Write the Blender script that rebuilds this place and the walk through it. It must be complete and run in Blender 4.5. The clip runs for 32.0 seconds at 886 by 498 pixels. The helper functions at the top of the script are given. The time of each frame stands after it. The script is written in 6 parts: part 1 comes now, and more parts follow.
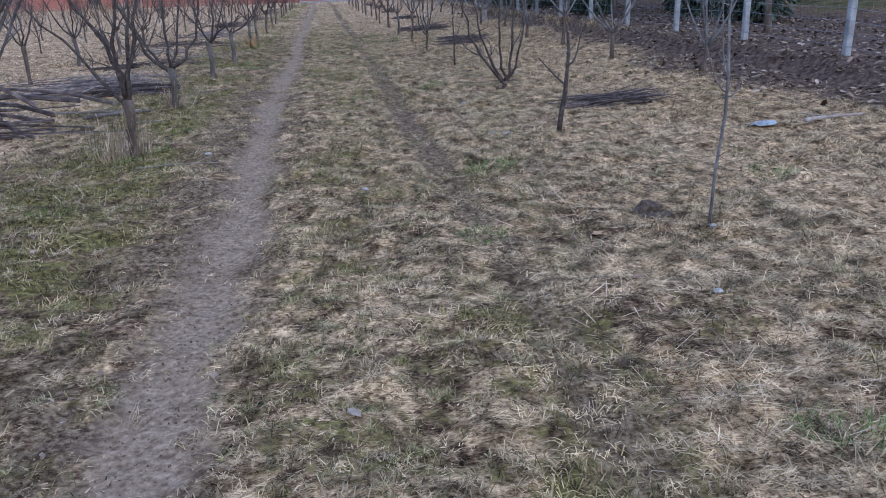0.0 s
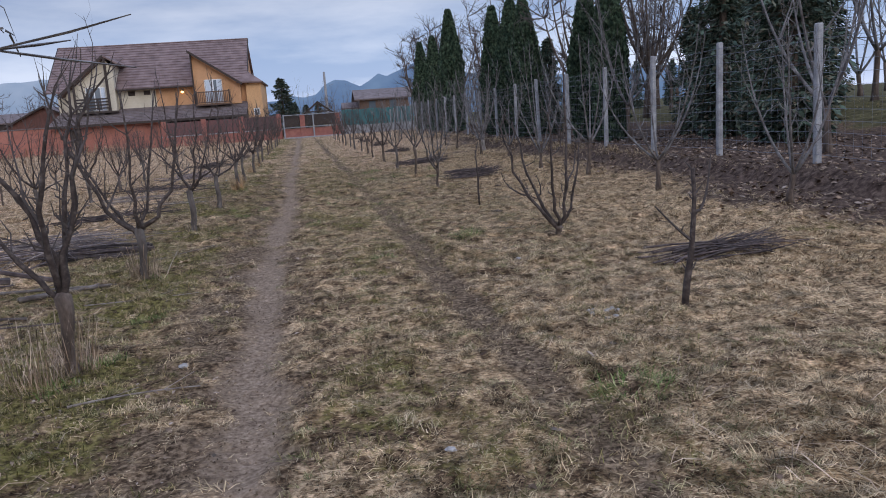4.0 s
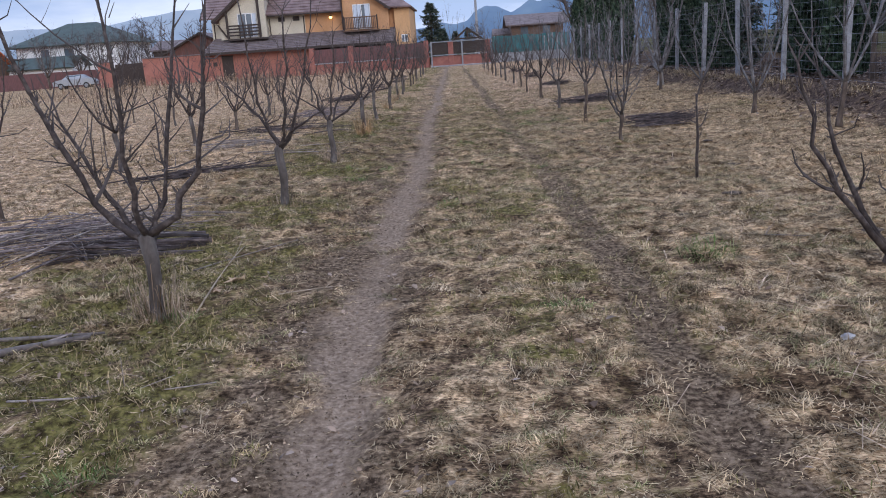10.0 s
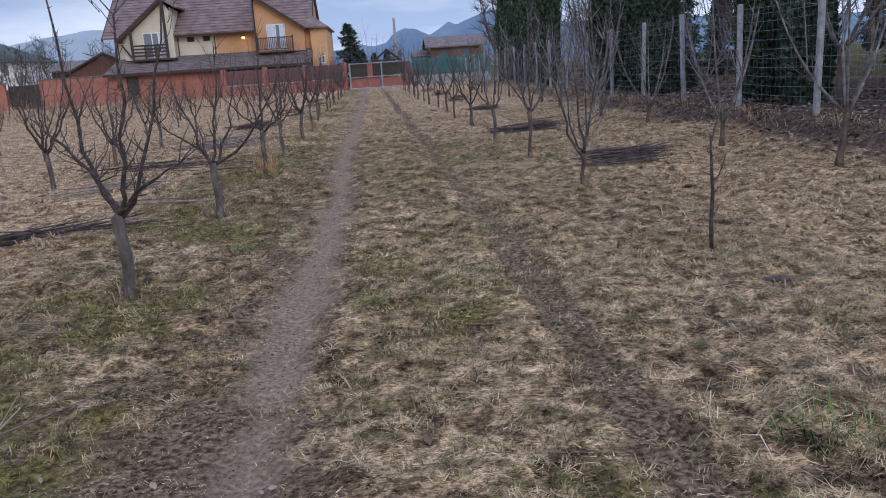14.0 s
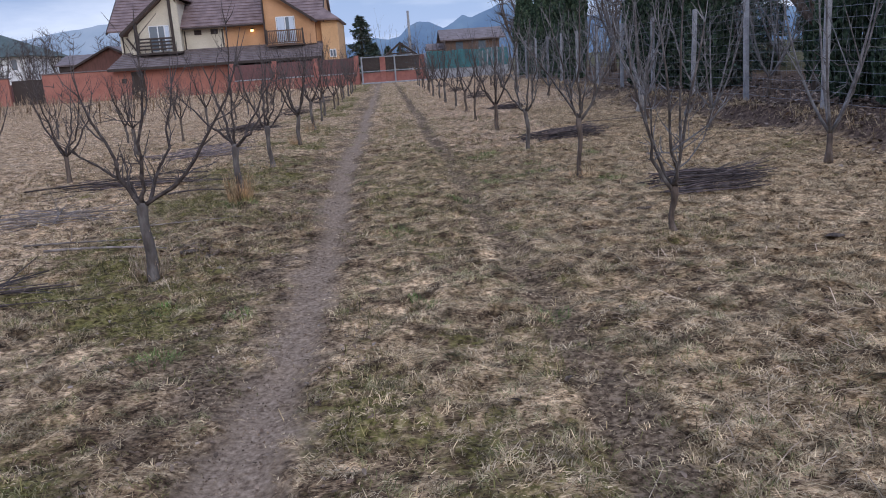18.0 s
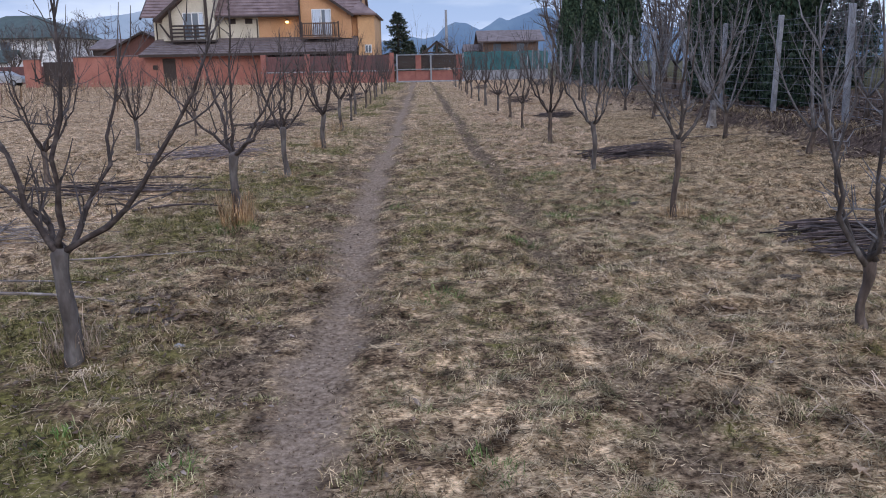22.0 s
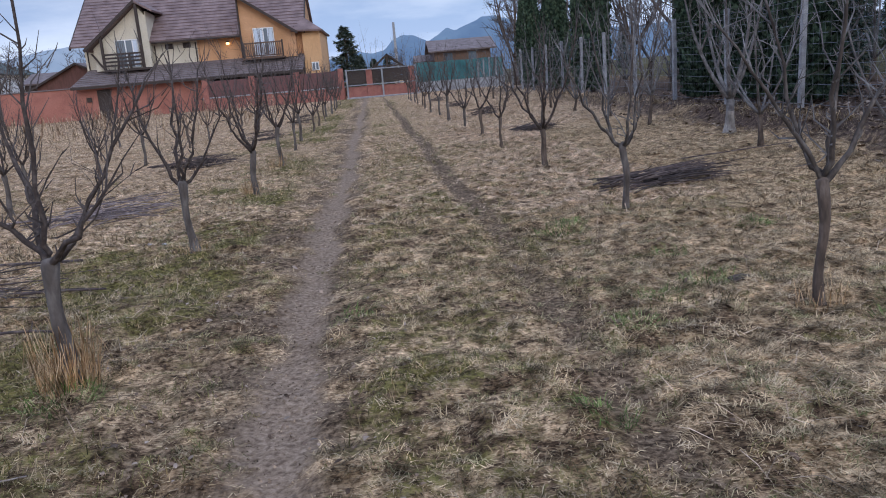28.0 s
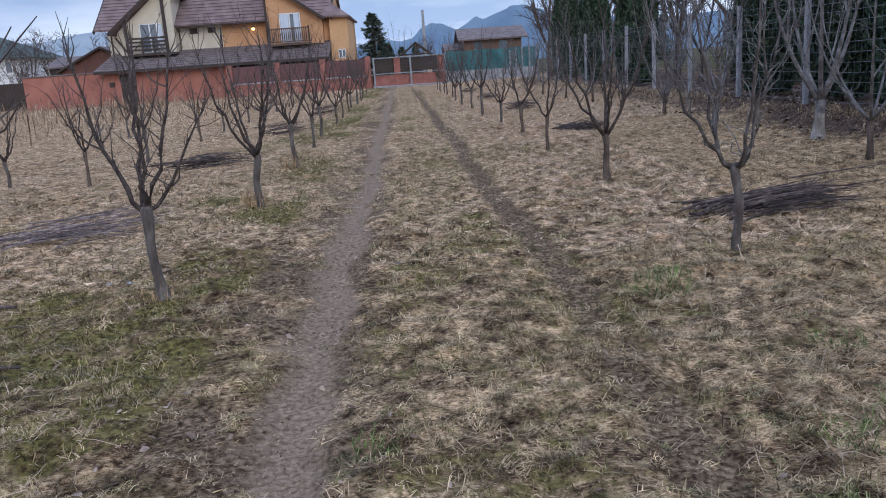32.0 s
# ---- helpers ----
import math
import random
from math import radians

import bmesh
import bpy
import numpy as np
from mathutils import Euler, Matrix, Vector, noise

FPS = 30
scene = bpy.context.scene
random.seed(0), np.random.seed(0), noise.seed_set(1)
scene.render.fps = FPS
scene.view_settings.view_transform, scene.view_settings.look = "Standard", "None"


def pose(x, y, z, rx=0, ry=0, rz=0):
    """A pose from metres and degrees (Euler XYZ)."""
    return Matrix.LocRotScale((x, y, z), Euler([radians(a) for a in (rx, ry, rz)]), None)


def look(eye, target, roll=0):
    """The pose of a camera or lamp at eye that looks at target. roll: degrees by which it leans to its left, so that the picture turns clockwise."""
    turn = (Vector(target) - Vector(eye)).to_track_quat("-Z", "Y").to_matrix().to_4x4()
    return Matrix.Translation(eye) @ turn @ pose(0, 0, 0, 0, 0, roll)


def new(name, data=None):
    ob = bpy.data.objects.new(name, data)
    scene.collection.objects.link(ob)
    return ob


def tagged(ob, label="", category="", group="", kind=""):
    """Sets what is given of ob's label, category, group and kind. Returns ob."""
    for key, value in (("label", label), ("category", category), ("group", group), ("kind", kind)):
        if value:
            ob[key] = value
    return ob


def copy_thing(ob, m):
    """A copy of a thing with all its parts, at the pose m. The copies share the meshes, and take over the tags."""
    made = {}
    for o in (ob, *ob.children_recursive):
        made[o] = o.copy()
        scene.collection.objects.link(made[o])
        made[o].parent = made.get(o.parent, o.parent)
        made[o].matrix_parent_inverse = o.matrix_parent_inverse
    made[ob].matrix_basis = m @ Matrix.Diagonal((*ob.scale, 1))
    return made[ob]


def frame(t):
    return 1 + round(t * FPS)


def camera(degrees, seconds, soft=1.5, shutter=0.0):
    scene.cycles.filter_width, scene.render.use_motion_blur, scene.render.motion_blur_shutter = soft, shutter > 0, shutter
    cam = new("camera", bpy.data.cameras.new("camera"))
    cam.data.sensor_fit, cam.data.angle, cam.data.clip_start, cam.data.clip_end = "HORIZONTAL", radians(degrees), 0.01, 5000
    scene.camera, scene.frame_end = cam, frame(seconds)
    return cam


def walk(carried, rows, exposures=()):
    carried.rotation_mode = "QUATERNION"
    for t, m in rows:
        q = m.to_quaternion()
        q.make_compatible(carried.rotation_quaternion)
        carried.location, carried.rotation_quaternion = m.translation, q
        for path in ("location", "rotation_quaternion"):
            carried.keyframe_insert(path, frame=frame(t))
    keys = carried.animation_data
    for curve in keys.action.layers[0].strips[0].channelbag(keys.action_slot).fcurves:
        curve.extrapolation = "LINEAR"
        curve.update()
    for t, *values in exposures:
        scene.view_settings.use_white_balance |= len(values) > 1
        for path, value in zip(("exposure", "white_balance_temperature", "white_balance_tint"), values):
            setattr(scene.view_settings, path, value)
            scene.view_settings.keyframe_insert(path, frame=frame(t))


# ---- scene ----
cam = camera(58.9, 32.0, soft=1.0)
PATH = [
    (0, (0.595, -1.698, 1.295), (0.82, 0.182, 0.652), -2.0),
    (0.5, (0.591, -1.466, 1.319), (0.838, 0.413, 0.68), -1.8),
    (1, (0.656, -1.076, 1.29), (0.894, 0.804, 0.649), -2.1),
    (1.5, (0.673, -0.8, 1.318), (0.776, 1.106, 0.723), -0.7),
    (2, (0.586, -0.549, 1.319), (0.709, 1.402, 0.897), -0.8),
    (2.5, (0.494, -0.308, 1.322), (0.611, 1.657, 0.968), -2.5),
    (3, (0.419, 0.052, 1.293), (0.526, 2.018, 0.945), -2.3),
    (3.5, (0.373, 0.298, 1.295), (0.476, 2.265, 0.949), -2.0),
    (4, (0.301, 0.569, 1.292), (0.591, 2.519, 0.952), -4.0),
    (4.5, (0.338, 0.904, 1.26), (0.656, 2.847, 0.909), -5.2),
    (6.5, (0.524, 1.901, 1.288), (0.768, 3.831, 0.823), -3.3),
    (7, (0.593, 2.239, 1.309), (0.646, 4.185, 0.849), -5.6),
    (7.5, (0.578, 2.47, 1.284), (0.457, 4.412, 0.82), -6.2),
    (8, (0.506, 2.751, 1.307), (0.392, 4.692, 0.839), -3.3),
    (8.5, (0.5, 3.062, 1.277), (0.379, 5.003, 0.813), -4.8),
    (9, (0.47, 3.469, 1.283), (0.342, 5.409, 0.815), -3.3),
    (9.5, (0.405, 3.743, 1.266), (0.28, 5.677, 0.773), -2.5),
    (10, (0.371, 3.965, 1.293), (0.286, 5.902, 0.805), -3.9),
    (10.5, (0.45, 4.304, 1.294), (0.402, 6.244, 0.811), -6.2),
    (11, (0.436, 4.569, 1.283), (0.399, 6.509, 0.797), -5.2),
    (11.5, (0.367, 4.817, 1.304), (0.386, 6.757, 0.817), -3.6),
    (12, (0.33, 5.067, 1.299), (0.371, 7.013, 0.84), -3.4),
    (12.5, (0.356, 5.415, 1.294), (0.392, 7.361, 0.837), -3.5),
    (13, (0.364, 5.633, 1.288), (0.386, 7.58, 0.833), -3.3),
    (13.5, (0.324, 5.918, 1.305), (0.441, 7.865, 0.862), -3.8),
    (15.5, (0.439, 6.982, 1.309), (0.533, 8.919, 0.824), -3.1),
    (16, (0.455, 7.335, 1.284), (0.547, 9.273, 0.801), -3.1),
    (16.5, (0.444, 7.746, 1.303), (0.429, 9.688, 0.824), -3.1),
    (17, (0.439, 8.05, 1.339), (0.493, 9.991, 0.859), -2.6),
    (17.5, (0.372, 8.336, 1.358), (0.439, 10.28, 0.892), -3.3),
    (18, (0.402, 8.691, 1.333), (0.48, 10.635, 0.87), -3.8),
    (18.5, (0.427, 8.964, 1.331), (0.494, 10.908, 0.866), -3.6),
    (19, (0.4, 9.195, 1.315), (0.51, 11.126, 0.807), -3.3),
    (19.5, (0.349, 9.461, 1.317), (0.482, 11.394, 0.821), -4.6),
    (20, (0.398, 9.792, 1.328), (0.516, 11.726, 0.829), -4.5),
    (20.5, (0.401, 9.99, 1.333), (0.417, 11.932, 0.856), -2.4),
    (21, (0.353, 10.191, 1.322), (0.384, 12.135, 0.856), -0.8),
    (21.5, (0.292, 10.376, 1.324), (0.325, 12.322, 0.866), -1.0),
    (22, (0.271, 10.65, 1.298), (0.287, 12.596, 0.84), -1.1),
    (22.5, (0.287, 10.874, 1.305), (0.227, 12.82, 0.848), -1.7),
    (23, (0.264, 11.068, 1.292), (0.195, 13.014, 0.832), -1.7),
    (23.5, (0.176, 11.283, 1.327), (0.196, 13.231, 0.873), -1.0),
    (24, (0.141, 11.47, 1.298), (0.214, 13.417, 0.846), -0.5),
    (24.5, (0.121, 11.795, 1.276), (0.194, 13.74, 0.817), -0.7),
    (25, (0.099, 12.035, 1.259), (0.171, 13.975, 0.781), -0.5),
    (25.5, (0.046, 12.28, 1.301), (0.337, 14.225, 0.941), -2.6),
    (27.5, (0.17, 13.281, 1.317), (0.293, 15.229, 0.881), -1.9),
    (28, (0.193, 13.547, 1.295), (0.303, 15.496, 0.86), -4.7),
    (28.5, (0.257, 13.894, 1.298), (0.298, 15.842, 0.847), -4.3),
    (29, (0.284, 14.078, 1.301), (0.271, 16.016, 0.809), -3.8),
    (29.5, (0.248, 14.283, 1.329), (0.304, 16.217, 0.819), -3.2),
    (30, (0.227, 14.506, 1.333), (0.311, 16.454, 0.891), -2.9),
    (30.5, (0.289, 14.796, 1.321), (0.37, 16.747, 0.888), -3.8),
    (31, (0.306, 14.98, 1.315), (0.364, 16.928, 0.868), -3.9),
    (31.5, (0.256, 15.151, 1.327), (0.32, 17.097, 0.867), -3.8),
    (32, (0.156, 15.28, 1.333), (0.203, 17.227, 0.876), -3.9),
]

# stops, kelvin and tint along the way, as the light meter adapts
EXPOSURE = [(0, 0.23, 5500, 10), (1, 0.24, 5690, 10), (1.5, 0.15, 5850, 10), (2, -0.22, 6000, 10), (3, -0.25, 6210, 11), (4, -0.12, 6410, 13), (4.5, -0.1, 6410, 13), (6.5, 0.05, 6340, 14), (9, 0.03, 6290, 14), (10, 0.1, 6290, 14), (11, 0, 6290, 14), (13, -0.02, 6290, 14), (16, -0.1, 6190, 14), (19, 0, 6240, 14), (25, 0, 6240, 14), (28, 0.02, 6180, 12), (32, 0.02, 6110, 11)]
walk(cam, [(t, look(e, g, r)) for t, e, g, r in PATH], EXPOSURE)

# ---- light: an overcast late winter afternoon ----
world = bpy.data.worlds.new("overcast_sky")
scene.world = world
world.use_nodes = True
wn, wl = world.node_tree.nodes, world.node_tree.links
wn.clear()
w_out = wn.new("ShaderNodeOutputWorld")
w_bg = wn.new("ShaderNodeBackground")
w_sky = wn.new("ShaderNodeTexSky")
w_sky.sky_type, w_sky.sun_disc = "NISHITA", False
w_sky.sun_elevation, w_sky.sun_rotation = radians(24), radians(200)
w_sky.air_density, w_sky.dust_density = 1.0, 1.0
w_co = wn.new("ShaderNodeTexCoord")
w_map = wn.new("ShaderNodeMapping")
w_map.inputs["Scale"].default_value = (1.0, 1.0, 4.5)
w_noise = wn.new("ShaderNodeTexNoise")
w_noise.inputs["Scale"].default_value = 2.6
w_noise.inputs["Detail"].default_value = 7.0
w_noise.inputs["Roughness"].default_value = 0.55
w_ramp = wn.new("ShaderNodeValToRGB")
w_ramp.color_ramp.elements[0].position, w_ramp.color_ramp.elements[0].color = 0.4, (3.4, 4.7, 7.7, 1)
w_ramp.color_ramp.elements[1].position, w_ramp.color_ramp.elements[1].color = 0.62, (7.5, 8.4, 10.6, 1)
w_mix = wn.new("ShaderNodeMixRGB")
w_mix.inputs["Fac"].default_value = 0.82
w_bg.inputs["Strength"].default_value = 0.085
wl.new(w_co.outputs["Generated"], w_map.inputs["Vector"])
wl.new(w_map.outputs["Vector"], w_noise.inputs["Vector"])
wl.new(w_noise.outputs["Fac"], w_ramp.inputs["Fac"])
wl.new(w_sky.outputs["Color"], w_mix.inputs["Color1"])
wl.new(w_ramp.outputs["Color"], w_mix.inputs["Color2"])
w_sep, w_zen, w_mul = wn.new("ShaderNodeSeparateXYZ"), wn.new("ShaderNodeMapRange"), wn.new("ShaderNodeVectorMath")
w_zen.inputs["From Min"].default_value, w_zen.inputs["From Max"].default_value = 0.2, 0.9
w_zen.inputs["To Min"].default_value, w_zen.inputs["To Max"].default_value = 1.0, 2.2
w_low, w_both = wn.new("ShaderNodeMapRange"), wn.new("ShaderNodeMath")
w_low.inputs["From Min"].default_value, w_low.inputs["From Max"].default_value = 0.0, 0.14
w_low.inputs["To Min"].default_value, w_low.inputs["To Max"].default_value = 1.5, 1.0
w_both.operation = "MULTIPLY"
w_mul.operation = "MULTIPLY"
wl.new(w_co.outputs["Generated"], w_sep.inputs["Vector"])
wl.new(w_sep.outputs["Z"], w_zen.inputs["Value"])
wl.new(w_mix.outputs["Color"], w_mul.inputs[0])
wl.new(w_sep.outputs["Z"], w_low.inputs["Value"])
wl.new(w_zen.outputs["Result"], w_both.inputs[0])
wl.new(w_low.outputs["Result"], w_both.inputs[1])
wl.new(w_both.outputs[0], w_mul.inputs[1])
wl.new(w_mul.outputs["Vector"], w_bg.inputs["Color"])
wl.new(w_bg.outputs["Background"], w_out.inputs["Surface"])

sun = new("sun", bpy.data.lights.new("sun", "SUN"))
sun.data.energy, sun.data.angle, sun.data.color = 1.2, radians(35), (1.0, 0.96, 0.9)
sun.matrix_world = look((10, -28, 14), (0, 0, 0))


# ---- small tools ----
rng = np.random.default_rng(7)


def lattice(ix, iy, seed):
    h = (ix.astype(np.int64) * 374761393 + iy.astype(np.int64) * 668265263 + seed * 974634777) & 0x7FFFFFFF
    h = ((h ^ (h >> 13)) * 1274126177) & 0x7FFFFFFF
    return ((h ^ (h >> 16)) & 0xFFFF) / 65535.0


def value_noise(x, y, size, seed=0):
    """Smooth value noise between 0 and 1, with cells of that size in metres."""
    x, y = np.asarray(x, float) / size, np.asarray(y, float) / size
    ix, iy = np.floor(x), np.floor(y)
    fx, fy = x - ix, y - iy
    fx, fy = fx * fx * (3 - 2 * fx), fy * fy * (3 - 2 * fy)
    a, b = lattice(ix, iy, seed), lattice(ix + 1, iy, seed)
    c, d = lattice(ix, iy + 1, seed), lattice(ix + 1, iy + 1, seed)
    return (a * (1 - fx) + b * fx) * (1 - fy) + (c * (1 - fx) + d * fx) * fy


def fractal(x, y, size, seed=0, octaves=3):
    total, amp, norm = 0.0, 1.0, 0.0
    for k in range(octaves):
        total = total + amp * value_noise(x, y, size / 2 ** k, seed + 17 * k)
        norm, amp = norm + amp, amp * 0.55
    return total / norm


def smooth(a, b, v):
    u = np.clip((np.asarray(v, float) - a) / (b - a), 0, 1)
    return u * u * (3 - 2 * u)


def mesh_of(name, verts, faces, mat=None, shade=False):
    me = bpy.data.meshes.new(name)
    me.from_pydata([tuple(v) for v in verts], [], faces)
    if mat:
        me.materials.append(mat)
    if shade:
        me.polygons.foreach_set("use_smooth", [True] * len(me.polygons))
    me.update()
    return me


def thing(name, x, y, z, label, category, group="", rz=0.0):
    ob = new(name)
    ob.empty_display_size = 0.2
    ob.matrix_world = pose(x, y, z, 0, 0, rz)
    return tagged(ob, label, category, group)


def part(name, shape, mat, parent, label="", origin=(0, 0, 0), shade=False):
    """One mesh object under a thing or part. shape: a bmesh, a mesh, or (verts, faces); origin: what to take off its coordinates."""
    if isinstance(shape, bmesh.types.BMesh):
        if origin != (0, 0, 0):
            bmesh.ops.translate(shape, verts=shape.verts, vec=-Vector(origin))
        me = bpy.data.meshes.new(name)
        shape.to_mesh(me)
        shape.free()
        me.materials.append(mat)
        if shade:
            me.polygons.foreach_set("use_smooth", [True] * len(me.polygons))
    elif isinstance(shape, bpy.types.Mesh):
        me = shape
    else:
        me = mesh_of(name, np.asarray(shape[0], float) - np.asarray(origin), shape[1], mat, shade)
    ob = new(name, me)
    ob.parent = parent
    if label:
        tagged(ob, label)
    return ob


def box(x0, x1, y0, y1, z0, z1, bevel=0.0, bm=None):
    made = bm or bmesh.new()
    m = Matrix.LocRotScale(((x0 + x1) / 2, (y0 + y1) / 2, (z0 + z1) / 2), None, (abs(x1 - x0), abs(y1 - y0), abs(z1 - z0)))
    out = bmesh.ops.create_cube(made, size=1.0, matrix=m)
    if bevel:
        edges = list({e for v in out["verts"] for e in v.link_edges})
        bmesh.ops.bevel(made, geom=edges, offset=bevel, segments=1, affect="EDGES")
    return made


def slab(points, thick, bm=None):
    """A plate over a polygon of 3D points, thickened downwards along its normal."""
    made = bm or bmesh.new()
    vs = [made.verts.new(p) for p in points]
    face = made.faces.new(vs)
    face.normal_update()
    n = face.normal.copy()
    if n.z < -0.01 or (abs(n.z) <= 0.01 and n.y > 0):
        n = -n
    low = [made.verts.new(Vector(p) - n * thick) for p in points]
    made.faces.new(list(reversed(low)))
    k = len(points)
    for i in range(k):
        made.faces.new((vs[i], low[i], low[(i + 1) % k], vs[(i + 1) % k]))
    bmesh.ops.recalc_face_normals(made, faces=made.faces)
    return made


def tube(points, radii, sides=6, cap=True):
    """Vertices and faces of a round, tapering tube along points."""
    pts = [Vector(p) for p in points]
    verts, faces = [], []
    up = Vector((0.31, 0.17, 0.93))
    for i, p in enumerate(pts):
        d = (pts[min(i + 1, len(pts) - 1)] - pts[max(i - 1, 0)]).normalized()
        u = d.cross(up)
        u = u.normalized() if u.length > 1e-4 else d.orthogonal().normalized()
        v = d.cross(u)
        for k in range(sides):
            a = 2 * math.pi * k / sides
            verts.append(p + (u * math.cos(a) + v * math.sin(a)) * radii[i])
    for i in range(len(pts) - 1):
        for k in range(sides):
            a, b = i * sides + k, i * sides + (k + 1) % sides
            faces.append((a, b, b + sides, a + sides))
    if cap:
        faces.append(tuple(range(sides - 1, -1, -1)))
        faces.append(tuple(len(verts) - sides + k for k in range(sides)))
    return verts, faces


def join(shapes):
    verts, faces = [], []
    for v, f in shapes:
        n = len(verts)
        verts.extend(v)
        faces.extend(tuple(i + n for i in q) for q in f)
    return verts, faces


# ---- materials ----
def material(name, rough=0.8, metal=0.0):
    mat = bpy.data.materials.new(name)
    mat.use_nodes = True
    b = mat.node_tree.nodes["Principled BSDF"]
    b.inputs["Roughness"].default_value = rough
    b.inputs["Metallic"].default_value = metal
    return mat, mat.node_tree.nodes, mat.node_tree.links, b


def mottled(name, colours, scale=8.0, rough=0.85, metal=0.0, bump=0.3, stretch=(1, 1, 1), fine=60.0, depth=0.01, vary=0.0):
    """Two scales of noise: colours along a ramp, fine grain in colour and relief; vary: brightness that differs from piece to piece."""
    mat, n, l, b = material(name, rough, metal)
    co, mp = n.new("ShaderNodeTexCoord"), n.new("ShaderNodeMapping")
    mp.inputs["Scale"].default_value = stretch
    l.new(co.outputs["Object"], mp.inputs["Vector"])
    big, small = n.new("ShaderNodeTexNoise"), n.new("ShaderNodeTexNoise")
    big.inputs["Scale"].default_value, big.inputs["Detail"].default_value = scale, 5
    small.inputs["Scale"].default_value, small.inputs["Detail"].default_value = fine, 4
    l.new(mp.outputs["Vector"], big.inputs["Vector"])
    l.new(mp.outputs["Vector"], small.inputs["Vector"])
    ramp = n.new("ShaderNodeValToRGB")
    els = ramp.color_ramp.elements
    while len(els) < len(colours):
        els.new(0.5)
    for i, c in enumerate(colours):
        els[i].position = 0.3 + 0.4 * i / max(1, len(colours) - 1)
        els[i].color = (*c, 1)
    l.new(big.outputs["Fac"], ramp.inputs["Fac"])
    grain = n.new("ShaderNodeMapRange")
    grain.inputs["From Min"].default_value, grain.inputs["From Max"].default_value = 0.25, 0.75
    grain.inputs["To Min"].default_value, grain.inputs["To Max"].default_value = 0.72, 1.25
    l.new(small.outputs["Fac"], grain.inputs["Value"])
    mul = n.new("ShaderNodeVectorMath")
    mul.operation = "MULTIPLY"
    l.new(ramp.outputs["Color"], mul.inputs[0])
    l.new(grain.outputs["Result"], mul.inputs[1])
    last = mul.outputs["Vector"]
    if vary:
        info, rnd = n.new("ShaderNodeObjectInfo"), n.new("ShaderNodeMapRange")
        rnd.inputs["To Min"].default_value, rnd.inputs["To Max"].default_value = 1 - vary, 1 + vary
        l.new(info.outputs["Random"], rnd.inputs["Value"])
        m2 = n.new("ShaderNodeVectorMath")
        m2.operation = "MULTIPLY"
        l.new(last, m2.inputs[0])
        l.new(rnd.outputs["Result"], m2.inputs[1])
        last = m2.outputs["Vector"]
    l.new(last, b.inputs["Base Color"])
    if bump:
        bp = n.new("ShaderNodeBump")
        bp.inputs["Strength"].default_value, bp.inputs["Distance"].default_value = bump, depth
        l.new(small.outputs["Fac"], bp.inputs["Height"])
        l.new(bp.outputs["Normal"], b.inputs["Normal"])
    return mat


def blades(name, colours, rough=0.75):
    """Grass and leaves: each blade takes its own colour from the ramp."""
    mat, n, l, b = material(name, rough)
    geo, ramp = n.new("ShaderNodeNewGeometry"), n.new("ShaderNodeValToRGB")
    els = ramp.color_ramp.elements
    while len(els) < len(colours):
        els.new(0.5)
    for i, c in enumerate(colours):
        els[i].position, els[i].color = i / max(1, len(colours) - 1), (*c, 1)
    l.new(geo.outputs["Random Per Island"], ramp.inputs["Fac"])
    co, big = n.new("ShaderNodeTexCoord"), n.new("ShaderNodeTexNoise")
    big.inputs["Scale"].default_value, big.inputs["Detail"].default_value = 8.0, 5
    l.new(co.outputs["Object"], big.inputs["Vector"])
    rng_node = n.new("ShaderNodeMapRange")
    rng_node.inputs["From Min"].default_value, rng_node.inputs["From Max"].default_value = 0.35, 0.65
    rng_node.inputs["To Min"].default_value, rng_node.inputs["To Max"].default_value = 0.33, 1.58
    l.new(big.outputs["Fac"], rng_node.inputs["Value"])
    mul = n.new("ShaderNodeVectorMath")
    mul.operation = "MULTIPLY"
    l.new(ramp.outputs["Color"], mul.inputs[0])
    l.new(rng_node.outputs["Result"], mul.inputs[1])
    l.new(mul.outputs["Vector"], b.inputs["Base Color"])
    b.inputs["Specular IOR Level"].default_value = 0.1
    return mat


BARK = mottled("tree_bark", [(0.05, 0.0354, 0.0271), (0.103, 0.0744, 0.0578), (0.175, 0.137, 0.111)], 14, 0.9, bump=0.7, stretch=(1.25, 1.22, 0.413), fine=70, depth=0.008)
LIMB = mottled("limb_bark", [(0.0265, 0.0182, 0.0152), (0.0515, 0.0365, 0.0312), (0.105, 0.0836, 0.0745)], 26, 0.88, bump=0.5, fine=80, depth=0.005)
GREYLIMB = mottled("grey_limb_bark", [(0.0272, 0.02, 0.016), (0.0656, 0.0512, 0.0432), (0.168, 0.148, 0.136)], 18, 0.9, bump=0.6, stretch=(0.8, 0.8, 0.4), fine=80, depth=0.005)
TWIG = mottled("twig_bark", [(0.051, 0.0395, 0.0357), (0.0935, 0.0756, 0.0706)], 9, 0.8, bump=0.0)
WHITEWASH = mottled("limewashed_bark", [(0.15, 0.132, 0.118), (0.27, 0.243, 0.22), (0.4, 0.365, 0.335)], 12, 0.95, bump=0.7, stretch=(1, 1, 0.4), fine=50, depth=0.008)
PALE = mottled("grey_limewashed_bark", [(0.0588, 0.0454, 0.0382), (0.105, 0.0874, 0.078), (0.176, 0.158, 0.146)], 16, 0.92, bump=0.7, stretch=(0.84, 0.84, 0.332), fine=70, depth=0.008)
